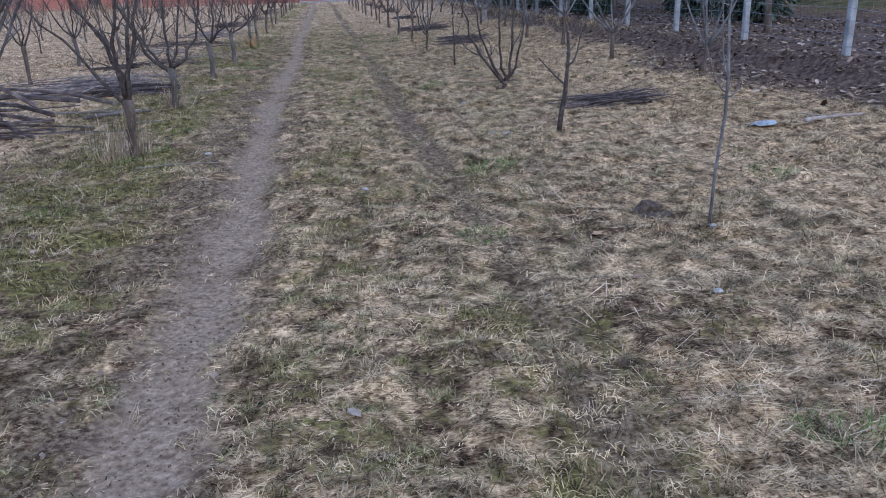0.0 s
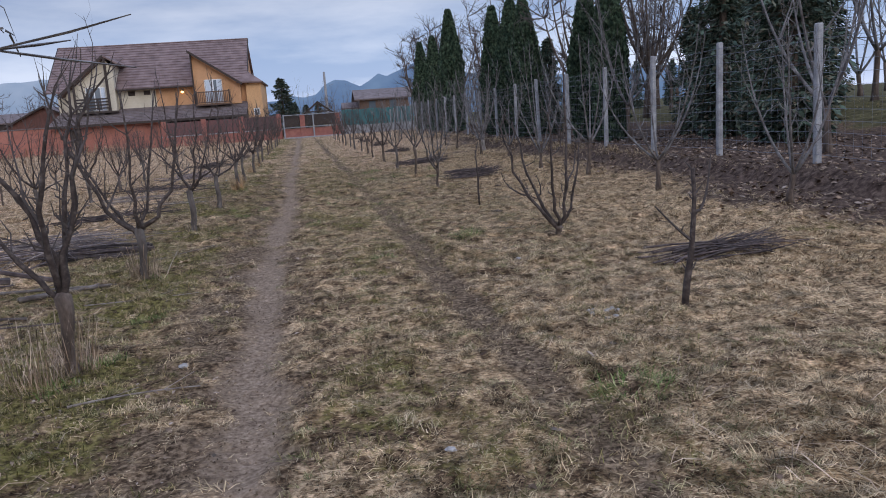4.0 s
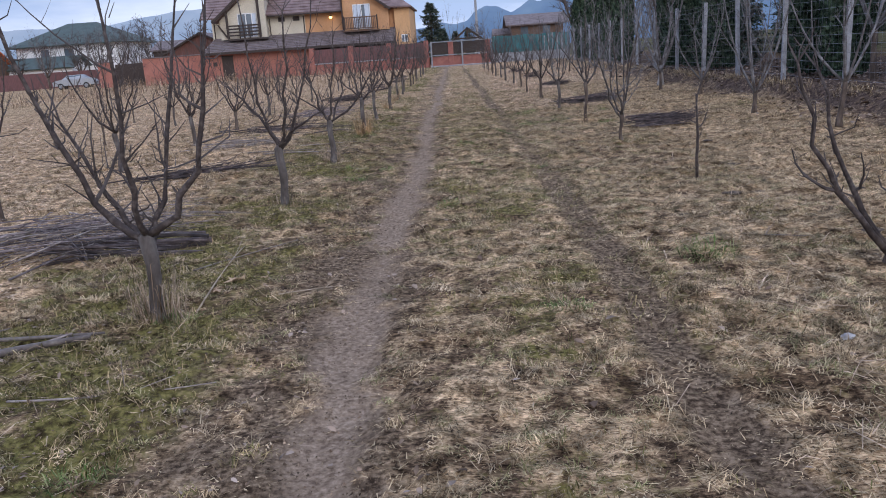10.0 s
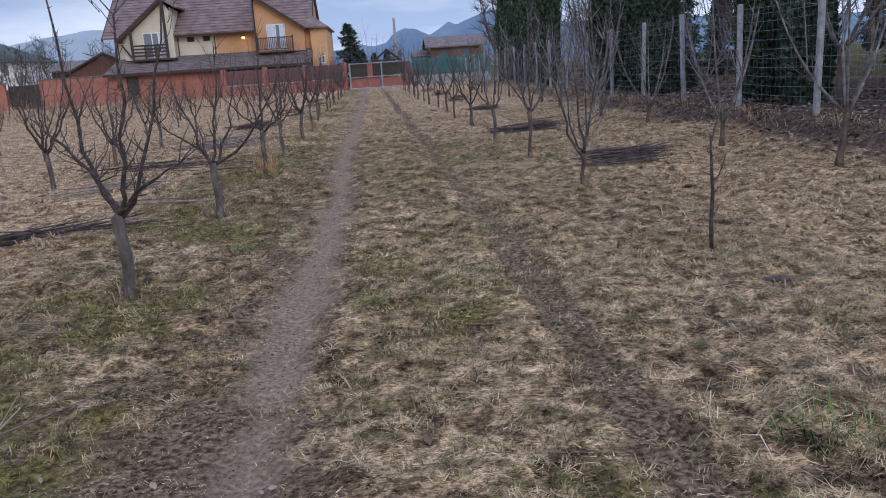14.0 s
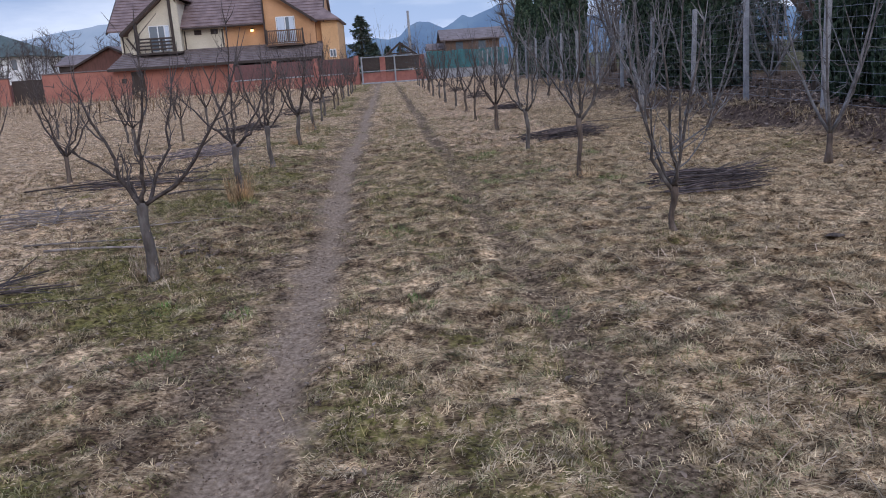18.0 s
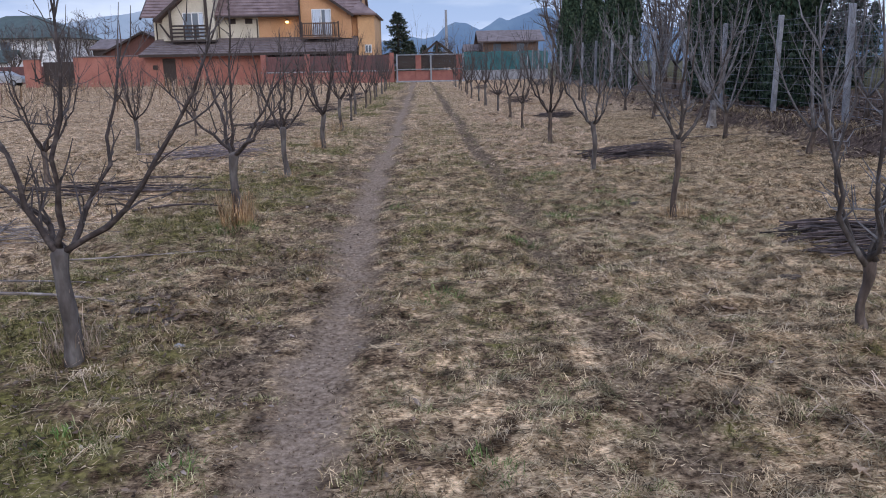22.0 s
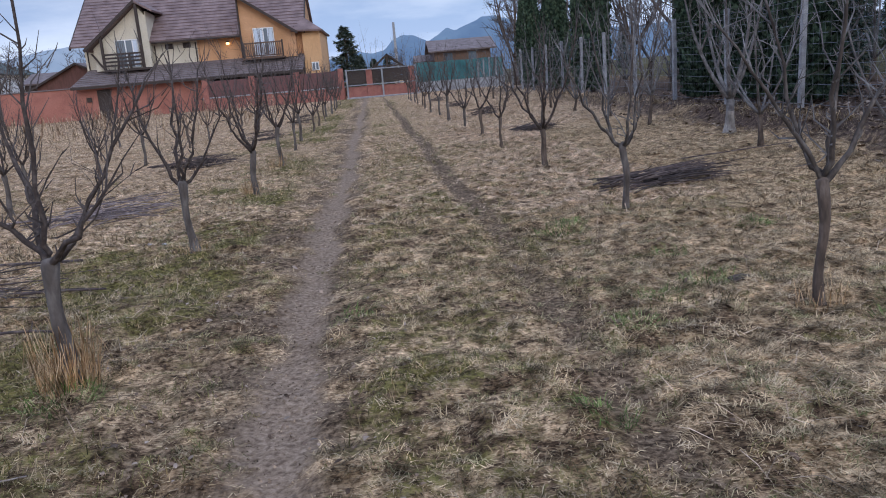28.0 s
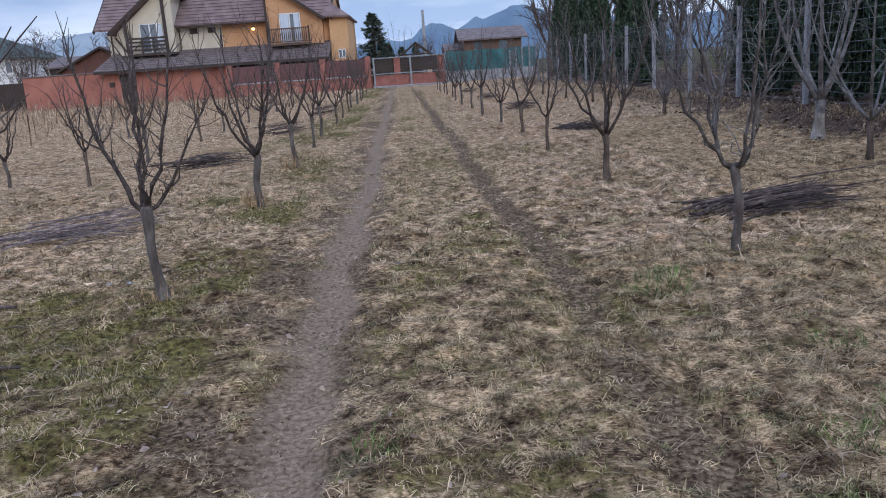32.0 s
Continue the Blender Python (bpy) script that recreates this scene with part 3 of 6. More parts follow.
# ---- mountains ----
ridge = [(-900, 60), (-350, 62), (-102, 76), (-72, 87), (-33, 77), (-3, 85), (31, 113), (70, 126), (110, 120), (146, 102), (179, 118), (216, 139), (245, 130), (313, 161), (366, 161), (487, 123), (752, 100), (1100, 110), (1700, 80)]
mx = np.linspace(-900, 1700, 300)
mz = np.interp(mx, [p[0] for p in ridge], [p[1] for p in ridge]) + 7 * (fractal(mx, mx * 0, 40, 77, 4) - 0.5)


def mountain_ridge(name, mx, mz, y0, mat, label):
    mv, mf = [], []
    for i, (x, z) in enumerate(zip(mx, mz)):
        for k in range(5):
            mv.append((x + 30 * (value_noise(x, k * 50.0, 60, 5) - 0.5), y0 + 30 * k, -20 + (z + 20) * (0, 0.35, 0.65, 0.88, 1.0)[k]))
    for i in range(len(mx) - 1):
        for k in range(4):
            a = i * 5 + k
            mf.append((a, a + 5, a + 6, a + 1))
    tagged(new(name, mesh_of(name, mv, mf, mat, True)), label, "mountains", kind="structure")


mountain_ridge("backdrop_mountains", mx, mz, 2380, MOUNTAIN, "blue mountain ridge on the horizon, haze painted as a glow")
far_ridge = [(-2600, 120), (-1700, 165), (-1200, 160), (-950, 190), (-850, 195), (-760, 180), (-690, 140), (-560, 100), (-350, 70), (-100, 60)]
mx = np.linspace(-2600, -100, 250)
mz = np.interp(mx, [p[0] for p in far_ridge], [p[1] for p in far_ridge]) + 10 * (fractal(mx, mx * 0, 60, 78, 4) - 0.5)
mountain_ridge("backdrop_far_mountains", mx, mz, 2600, FARMOUNTAIN, "pale mountain ridge on the horizon, thicker haze painted as a glow")


# ---- orchard trees ----
def bent(a, b, c, n):
    """A curve of n steps from a past b to c."""
    a, b, c = Vector(a), Vector(b), Vector(c)
    m = b * 2 - (a + c) / 2
    return [a * (1 - u) ** 2 + m * 2 * u * (1 - u) + c * u * u for u in [i / n for i in range(n + 1)]]


def shoots(curve, radii, rnd, count, length, sides=3, start=0.2, rise=0.7):
    """Spurs and thin shoots that leave a limb along its length."""
    out = []
    n = len(curve) - 1
    for _ in range(count):
        f = rnd.uniform(start, 1.0) * n
        i = min(int(f), n - 1)
        p = curve[i].lerp(curve[i + 1], f - i)
        d = (curve[i + 1] - curve[i]).normalized()
        side = Vector((rnd.gauss(0, 1), rnd.gauss(0, 1), rnd.gauss(0, 0.6))).normalized()
        way = (d * 0.35 + side * 0.75 + Vector((0, 0, rise * rnd.random()))).normalized()
        short = rnd.random() < 0.62
        ln = rnd.uniform(0.025, 0.07) if short else length * rnd.uniform(0.35, 1.0)
        r0 = min(radii[i] * 0.45, 0.007 if short else 0.0065)
        q = p + way * ln * 0.5 + Vector((rnd.gauss(0, 0.11), rnd.gauss(0, 0.11), rnd.gauss(0, 0.06))) * ln
        e = p + way * ln + Vector((0, 0, 0.25 * ln * rnd.random()))
        out.append(tube([p, q, e], [r0, r0 * 0.75, r0 * 0.3], sides, False))
        if not short and ln > 0.25:
            for _k in range(rnd.randint(1, 4)):
                u = rnd.uniform(0.3, 0.95)
                s = p.lerp(e, u)
                w = (way + Vector((rnd.gauss(0, 0.7), rnd.gauss(0, 0.7), rnd.gauss(0.2, 0.4)))).normalized()
                out.append(tube([s, s + w * rnd.uniform(0.04, 0.22) * min(1, length * 2)], [0.0035, 0.0015], 3, False))
    return out


def orchard_tree(limbs, crotch, seed, trunk_r=0.05, lean=(0, 0), pale=False, twigs=26, shoot=0.5, limb_r=0.026, twig_mat=None):
    """A pruned fruit tree at the origin. limbs: (mid x, mid z, end x, end z, end y) from the crotch, in metres."""
    rnd = random.Random(seed)
    ob = thing("orchard_tree", 0, 0, 0, "pruned bare fruit tree with open vase-shaped limbs in dry grass", "fruit tree", "orchard trees")
    top = Vector((lean[0], lean[1], crotch))
    n = 7
    pts, rad = [], []
    for i in range(n + 1):
        u = i / n
        wob = 0.012 * math.sin(u * 7 + seed)
        pts.append(Vector((top.x * u + wob, top.y * u - wob * 0.5, -0.06 + (top.z + 0.06) * u)))
        rad.append(trunk_r * (1.35 - 0.5 * min(1, u * 3)) * (1 + 0.08 * math.sin(9 * u + seed)) if u < 0.34 else trunk_r * (0.86 + 0.1 * math.sin(6 * u + seed) + 0.22 * max(0, u - 0.75) * 4))
    pts.append(top + Vector((0, 0, trunk_r * 0.7)))
    rad.append(trunk_r * 0.55)
    part("trunk", tube(pts, rad, 10), PALE if pale else BARK, ob, "grey limewashed trunk" if pale else "", shade=True)
    small = []
    for k, (mx_, mz_, ex, ez, ey) in enumerate(limbs):
        r0 = limb_r * rnd.uniform(0.85, 1.15)
        a = top + Vector((0, 0, -0.02 + 0.02 * (k % 3)))
        c = top + Vector((ex, ey, ez))
        b = top + Vector((mx_, ey * 0.6, mz_))
        curve = bent(a, b, c, 8)
        curve = [p + Vector((rnd.gauss(0, 0.013), rnd.gauss(0, 0.013), rnd.gauss(0, 0.008))) if 0 < i < 8 else p for i, p in enumerate(curve)]
        radii = [r0 * (1.05 - 0.68 * (i / 8) ** 1.1) * (1 + 0.1 * math.sin(2.3 * i + k + seed)) for i in range(9)]
        part("limb", tube(curve, radii, 7), GREYLIMB if twig_mat else LIMB, ob, shade=True)
        ln = (c - a).length
        small += shoots(curve, radii, rnd, int(twigs * max(0.5, ln)), shoot, 3, 0.28, 0.9)
        # one or two lesser branches fork off and carry shoots of their own
        for _ in range(1 if ln > 0.5 else 0):
            i = rnd.randint(3, 7)
            s = curve[i]
            w = (Vector((rnd.gauss(0, 0.5), rnd.gauss(0, 0.6), rnd.uniform(0.3, 1.1))) + (curve[i] - curve[i - 1]).normalized() * 0.6).normalized()
            l2 = rnd.uniform(0.25, 0.6) * max(0.5, min(1.1, ln))
            fork = bent(s, s + w * l2 * 0.5 + Vector((rnd.gauss(0, 0.03), rnd.gauss(0, 0.03), -0.03)), s + w * l2 + Vector((0, 0, 0.12 * l2)), 5)
            fork = [p + Vector((rnd.gauss(0, 0.008), rnd.gauss(0, 0.008), 0)) if 0 < j else p for j, p in enumerate(fork)]
            fr = [radii[i] * 0.7 * (1 - 0.75 * j / 5) for j in range(6)]
            small.append(tube(fork, fr, 5, False))
            small += shoots(fork, fr, rnd, int(twigs * 0.45), shoot * 0.8, 3)
        tip = curve[-1]
        w = (curve[-1] - curve[-2]).normalized()
        for _ in range(3):
            e = tip + (w + Vector((rnd.gauss(0, 0.35), rnd.gauss(0, 0.35), rnd.uniform(0, 0.6)))).normalized() * shoot * rnd.uniform(0.5, 1.1)
            small.append(tube([tip, tip.lerp(e, 0.5) + Vector((rnd.gauss(0, 0.02), rnd.gauss(0, 0.02), 0)), e], [radii[-1] * 0.9, 0.004, 0.0016], 3, False))
    tagged(part("crown", join(small), twig_mat or TWIG, ob), kind="stuff")
    return ob


def put_tree(ob, x, y, rz=0.0):
    ob.matrix_world = pose(x, y, hz(x, y), 0, 0, rz)
    return ob


def near_tree(seed, limb_r, x, y, crotch, pale, trunk_r, lean, limbs):
    """One of the trees that the footpath passes closely; the left row is pruned harder than the right."""
    left = x < 0
    put_tree(orchard_tree(limbs, crotch, seed, trunk_r * (0.8 if left else 0.62), lean, pale, twigs=22 if left else 20, shoot=0.32, limb_r=limb_r if left else limb_r * 0.9, twig_mat=ASHEN if not left or y < 3 else None), x, y)


near_tree(20, 0.0095, -1.2, 2.0, 0.45, False, 0.05, (0.0, 0.0), [(0.3, 0.85, 0.6, 1.36, 0.6), (0.36, 0.95, 0.75, 1.24, 0.62), (0.36, 0.93, 0.78, 1.05, 0.58), (0.3, 0.8, 0.5, 1.3, 0.75), (-0.2, 0.4, -0.4, 1.2, 0.1), (0.0, 0.5, 0.12, 1.3, -0.2), (-0.1, 0.3, -0.5, 0.8, -0.1)])
near_tree(21, 0.0195, -1.15, 5.03, 0.45, False, 0.052, (0.0, 0.0), [(-0.27, 0.29, -0.68, 0.75, 0.1), (-0.1, 0.45, -0.42, 0.95, 0.0), (-0.01, 0.5, 0.13, 1.0, -0.15), (0.09, 0.5, 0.28, 1.08, 0.1), (0.05, 0.55, 0.12, 1.12, 0.25)])
near_tree(22, 0.0195, -1.36, 7.95, 0.46, True, 0.05, (0.0, 0.0), [(-0.35, 0.32, -0.66, 1.26, 0.1), (-0.2, 0.13, -0.48, 0.6, 0.25), (0.01, 0.27, 0.04, 1.1, -0.2), (0.04, 0.17, 0.19, 1.05, 0.3), (0.3, 0.32, 0.46, 1.05, 0.0)])
near_tree(23, 0.0168, -1.39, 11.17, 0.53, True, 0.05, (0.0, 0.0), [(-0.14, 0.22, -0.44, 0.55, 0.2), (-0.13, 0.44, -0.22, 1.35, 0.0), (0.1, 0.34, 0.2, 1.2, -0.15), (0.23, 0.47, 0.41, 1.3, 0.1), (0.17, 0.18, 0.44, 0.32, -0.1)])
near_tree(24, 0.0168, -1.41, 14.08, 0.52, True, 0.05, (0.0, 0.0), [(-0.11, 0.22, -0.3, 0.75, 0.0), (-0.09, 0.1, -0.45, 0.35, 0.2), (0.07, 0.31, 0.15, 1.0, -0.1), (0.1, 0.25, 0.21, 0.8, 0.35), (0.39, 0.3, 0.72, 0.85, 0.0)])
near_tree(25, 0.0168, -1.38, 17.1, 0.58, True, 0.05, (0.0, 0.0), [(-0.17, 0.17, -0.5, 0.5, 0.1), (-0.1, 0.23, -0.25, 0.7, 0.3), (0.01, 0.33, 0.06, 1.25, 0.0), (0.14, 0.1, 0.36, 0.33, -0.15), (0.13, 0.15, 0.42, 0.65, 0.2)])
near_tree(26, 0.0168, -1.51, 20.1, 0.58, True, 0.046, (-0.03, 0.0), [(-0.14, 0.25, -0.3, 0.9, 0.0), (-0.03, 0.36, 0.0, 0.95, 0.2), (0.06, 0.24, 0.09, 0.85, -0.15), (0.13, 0.35, 0.24, 0.9, 0.1), (0.14, 0.11, 0.38, 0.5, 0.0)])
near_tree(27, 0.0168, 2.33, 14.26, 0.32, False, 0.044, (0.0, 0.0), [(-0.18, 0.33, -0.32, 1.0, 0.0), (-0.07, 0.21, -0.12, 0.7, 0.25), (0.02, 0.28, 0.03, 1.3, -0.1), (0.09, 0.32, 0.26, 1.15, 0.1), (-0.03, 0.28, -0.15, 1.05, -0.2)])
near_tree(28, 0.0168, 2.33, 17.3, 0.64, False, 0.046, (0.0, 0.0), [(-0.22, 0.35, -0.55, 0.8, 0.0), (-0.07, 0.26, -0.24, 1.0, 0.2), (0.0, 0.41, -0.01, 1.25, -0.2), (0.2, 0.25, 0.42, 0.85, 0.0), (0.08, 0.29, 0.2, 1.2, 0.15)])
near_tree(29, 0.0168, 2.24, 20.29, 0.56, True, 0.05, (-0.02, 0.0), [(-0.27, 0.27, -0.5, 0.8, 0.0), (-0.08, 0.17, -0.19, 1.0, 0.25), (0.01, 0.21, 0.04, 1.05, -0.2), (0.12, 0.25, 0.16, 1.0, 0.0), (0.16, 0.22, 0.33, 0.85, 0.15)])

# a fruit bush that forks at the ground, and two thin saplings in the same row
bush = orchard_tree([(-0.35, 0.49, -0.55, 1.05, 0.0), (-0.23, 0.45, -0.36, 1.0, 0.2), (-0.09, 0.44, -0.12, 1.15, -0.2), (0.09, 0.43, 0.12, 1.6, 0.0), (0.17, 0.28, 0.28, 0.85, 0.1)], 0.06, 51, 0.036, twigs=13, shoot=0.22, limb_r=0.021)
tagged(put_tree(bush, 2.64, 8.2), "dark fruit bush forking low into five upright stems")


def sapling(x, y, curve, r, seed, label, side, stem=LIMB, twig=TWIG):
    rnd = random.Random(seed)
    ob = thing("sapling", x, y, hz(x, y), label, "sapling", "orchard trees")
    pts = [Vector(p) for p in curve]
    rad = [r * (1.1 - 0.55 * i / (len(pts) - 1)) * (1 + 0.1 * math.sin(5 * i + seed)) for i in range(len(pts))]
    part("stem", tube(pts, rad, 8), stem, ob, shade=True)
    extra = []
    for s in side:
        fork = bent(Vector(s[0:3]), Vector(s[3:6]), Vector(s[6:9]), 5)
        fr = [r * 0.5 * (1 - 0.6 * j / 5) for j in range(6)]
        extra.append(tube(fork, fr, 5, False))
        extra += shoots(fork, fr, rnd, 4, 0.12)
    extra += shoots(pts, rad, rnd, 16, 0.1, 3, 0.1, 0.5)
    tagged(part("crown", join(extra), twig, ob), kind="stuff")
    return ob


sapling(2.485, 5.1, [(0, 0, -0.05), (0.02, 0, 0.15), (0.055, 0, 0.35), (0.07, 0, 0.55), (0.085, 0.01, 0.7), (0.07, 0, 0.87)], 0.022, 3, "crooked dark sapling with a few short twigs", [(0.08, 0, 0.6, 0.15, 0, 0.68, 0.2, 0.02, 0.95), (0.06, 0, 0.42, -0.05, 0, 0.52, -0.18, 0, 0.66)])
sapling(2.44, 11.2, [(0, 0, -0.05), (-0.008, 0, 0.2), (0.0, 0, 0.4), (-0.012, 0, 0.6), (-0.02, 0, 0.78)], 0.0135, 4, "thin dark sapling with one pale bent shoot", [(-0.005, 0, 0.48, 0.05, 0.02, 0.52, 0.1, 0.03, 0.66), (-0.018, 0, 0.72, 0.03, 0, 0.9, 0.11, 0.01, 1.1)])
sapling(2.52, 2.17, [(0, 0, -0.05), (0.01, 0, 0.3), (0.04, 0, 0.6), (0.05, 0.02, 0.82), (0.03, 0.02, 1.1), (0.05, 0.02, 1.4)], 0.009, 5, "thin pale sapling with twisted forks", [(0.04, 0, 0.7, 0.1, 0, 0.75, 0.12, 0, 0.95), (0.04, 0, 0.72, -0.03, 0, 0.8, -0.1, 0, 1.0), (0.04, 0.0, 0.8, 0.0, 0, 0.95, -0.02, 0, 1.3)], ASHEN, ASHEN)

# a pool of other trees for the rest of the rows
POOL = []
for k in range(7):
    rnd = random.Random(300 + k)
    limbs = []
    m = rnd.randint(4, 6)
    for q in range(m):
        a = 2 * math.pi * (q + rnd.uniform(-0.3, 0.3)) / m
        out, up = rnd.uniform(0.2, 0.55), rnd.uniform(0.65, 1.15)
        limbs.append((out * 0.6 * math.cos(a), up * 0.42, out * math.cos(a), up, out * math.sin(a)))
    POOL.append(orchard_tree(limbs, rnd.uniform(0.42, 0.6), 400 + k, rnd.uniform(0.03, 0.04), (rnd.uniform(-0.04, 0.04), 0), k % 2 == 0, twigs=20, shoot=0.38, limb_r=0.016))
spots = []
for k in range(13):
    y = 23.6 + 3.02 * k
    spots.append((-1.62 - 0.022 * (y - 23.6), y, 1.0))
    spots.append((2.19 - 0.02 * (y - 23.6), y + 0.05, 1.0))
for x, y in ((-4.1, 11.0), (-4.33, 14.4), (-4.25, 17.2), (-4.35, 20.2), (-4.6, 23.4), (-4.5, 26.4), (-4.6, 29.4), (-4.6, 33.0), (-4.8, 36.2), (-4.9, 39.4), (-5.0, 42.6), (-5.1, 46), (-5.2, 50), (-3.9, 8.0)):
    spots.append((x, y, 0.88))
for x, y in ((-6.3, 18.3), (-6.4, 22.1), (-5.9, 27.0), (-6.2, 31.5), (-7.2, 36), (-8.4, 24.5), (-8.6, 30), (-8.2, 42)):
    spots.append((x, y, 0.7))
used = set()
for k, (x, y, s) in enumerate(spots):
    rnd = random.Random(900 + k)
    x, y = x + rnd.uniform(-0.08, 0.08), y + rnd.uniform(-0.12, 0.12)
    p = k % len(POOL)
    s *= rnd.uniform(0.85, 1.12)
    if p not in used:
        used.add(p)
        ob = put_tree(POOL[p], x, y, rnd.uniform(0, 360))
    else:
        ob = copy_thing(POOL[p], pose(x, y, hz(x, y), 0, 0, rnd.uniform(0, 360)))
    ob.scale = (s, s, s * rnd.uniform(0.92, 1.15))

# taller trees along the fence, with ashen upright branches
def fence_tree(seed, tall, crotch, r, white=False):
    rnd = random.Random(seed)
    ob = thing("roadside_tree", 0, 0, 0, "slender bare tree with ashen upright branches", "tree", "trees along the fence")
    top = Vector((rnd.uniform(-0.05, 0.05), 0, crotch))
    stem = part("trunk", tube([Vector((0, 0, -0.05)), Vector((0, 0, 0.1)), top * 0.6, top, top + Vector((0, 0, 0.06))], [r * 1.9, r * 1.25, r, r * 1.05, r * 0.5], 9), ASHEN if white else BARK, ob, shade=True)
    if white:
        part("whitewash", tube([Vector((0, 0, -0.02)), Vector((0, 0, 0.1)), top * 0.55, top * 0.68], [r * 1.85, r * 1.29, r * 1.04, r * 1.02], 12, False), WHITEWASH, stem, "coat of whitewash round the foot of the trunk")
    small = []
    for q in range(5):
        a = 2 * math.pi * (q + rnd.uniform(-0.3, 0.3)) / 5
        out, up = rnd.uniform(0.35, 0.85), tall - crotch - rnd.uniform(0, 0.5)
        c = top + Vector((out * math.cos(a), out * math.sin(a), up))
        b = top + Vector((out * 0.65 * math.cos(a), out * 0.65 * math.sin(a), up * 0.42))
        curve = bent(top, b, c, 9)
        radii = [r * 0.6 * (1.05 - 0.85 * i / 9) for i in range(10)]
        part("limb", tube(curve, radii, 6), ASHEN, ob, shade=True)
        small += shoots(curve, radii, rnd, 16, 0.45, 3, 0.2, 1.0)
        for _ in range(2):
            i = rnd.randint(3, 8)
            w = Vector((rnd.gauss(0, 0.4), rnd.gauss(0, 0.4), 1)).normalized()
            l2 = rnd.uniform(0.5, 1.1)
            fork = bent(curve[i], curve[i] + w * l2 * 0.5, curve[i] + w * l2, 5)
            fr = [radii[i] * 0.7 * (1 - 0.75 * j / 5) for j in range(6)]
            small.append(tube(fork, fr, 4, False))
            small += shoots(fork, fr, rnd, 6, 0.3, 3, 0.2, 0.8)
    tagged(part("crown", join(small), ASHEN, ob), kind="stuff")
    return ob


FT = [fence_tree(70 + k, 2.0 + 0.25 * k, 0.3 + 0.12 * (k % 3), 0.03) for k in range(4)] + [fence_tree(80, 2.9, 0.5, 0.062, True)]
row = [(5.45, 8.6, 0), (5.11, 11.3, 1), (5.08, 14.2, 2), (5.0, 17.0, 3), (5.35, 21.25, 0), (5.1, 23.7, 1), (5.6, 25.8, 4), (5.25, 28.6, 2), (5.3, 31.5, 3), (5.2, 34.5, 0), (5.2, 37.6, 1), (5.1, 41, 2), (5.0, 45, 3), (5.0, 49, 1), (4.9, 53, 2)]
used = set()
for k, (x, y, p) in enumerate(row):
    m = pose(x, y, hz(x, y), 0, 0, 77 * k)
    if p not in used:
        used.add(p)
        FT[p].matrix_world = m
    else:
        copy_thing(FT[p], m)


# ---- fence on the right ----
def fence_x(y):
    return 6.8 - 0.004 * (y - 10.0)


POST_Y = [5.0, 7.55, 10.1, 12.66, 15.2, 17.74, 20.38, 23.08, 25.75, 28.45, 31.2] + [34.0 + 2.78 * k for k in range(13)]
fence = thing("wire_fence", 7.15, 25.0, 0.0, "wire fence on square weathered concrete posts along a bank", "fence")
fo = (7.15, 25.0, 0.0)
for k, y in enumerate(POST_Y):
    rnd = random.Random(600 + k)
    x, z = fence_x(y), hz(fence_x(y), y)
    bm = box(-0.043, 0.043, -0.043, 0.043, -0.3, 1.8, 0.012)
    bmesh.ops.transform(bm, verts=bm.verts, matrix=pose(x, y, z, rnd.gauss(0, 0.4), rnd.gauss(0, 0.5), rnd.gauss(0, 4)))
    part("post", bm, CONCRETE, fence, origin=fo)
for h in (0.12, 0.27, 0.42, 0.57, 0.72, 0.87, 1.02, 1.17, 1.32, 1.47, 1.6, 1.7):
    pts = []
    for a, b in zip(POST_Y[:-1], POST_Y[1:]):
        for u in (0, 0.5):
            y = a + (b - a) * u
            pts.append(Vector((fence_x(y) - 0.052, y, (hz(fence_x(a), a) * (1 - u) + hz(fence_x(b), b) * u) + h - (0.02 if u else 0))))
    part("wire", tube(pts, [0.0029] * len(pts), 3), WIRE, fence, origin=fo)
ties = []
y = POST_Y[0]
while y < POST_Y[-1]:
    x, z = fence_x(y) - 0.052, hz(fence_x(y), y)
    ties.append(tube([(x, y, z + 0.12), (x, y, z + 1.7)], [0.0012] * 2, 3, False))
    y += 0.16
part("wire_mesh", join(ties), WIRE, fence, "thin upright wires of the mesh", origin=fo)


# ---- the large house ----
H0 = (-14.2, 82.0, 0.0)
house = thing("house", *H0, "two-family house, cream and orange plaster, brown tiled roof", "house")


def hp(name, bm, mat, parent=None, label=""):
    return part(name, bm, mat, parent or house, label, origin=H0)


def tiled(name, x0, x1, ya, za, yb, zb, courses, mat, thick=0.07, cut=None):
    """A slope of stepped tile courses from the eave (ya, za) up to (yb, zb). cut(v) gives x0 and x1 at the height v of the slope."""
    l0, r0 = cut(0.0) if cut else (x0, x1)
    l1, r1 = cut(1.0) if cut else (x0, x1)
    base = hp(name, slab([(l0, ya, za), (r0, ya, za), (r1, yb, zb - 0.06), (l1, yb, zb - 0.06)], 0.06), mat)
    for k in range(courses):
        u0, u1 = k / courses, min((k + 1.12) / courses, 1.0)
        l0, r0 = cut(u0) if cut else (x0, x1)
        l1, r1 = cut(u1) if cut else (x0, x1)
        y0, z0, y1, z1 = ya + (yb - ya) * u0, za + (zb - za) * u0, ya + (yb - ya) * u1, za + (zb - za) * u1
        part("tile_course", slab([(l0, y0, z0 + 0.08), (r0, y0, z0 + 0.08), (r1, y1, z1 + 0.02), (l1, y1, z1 + 0.02)], thick), mat, base, origin=H0)
    return base


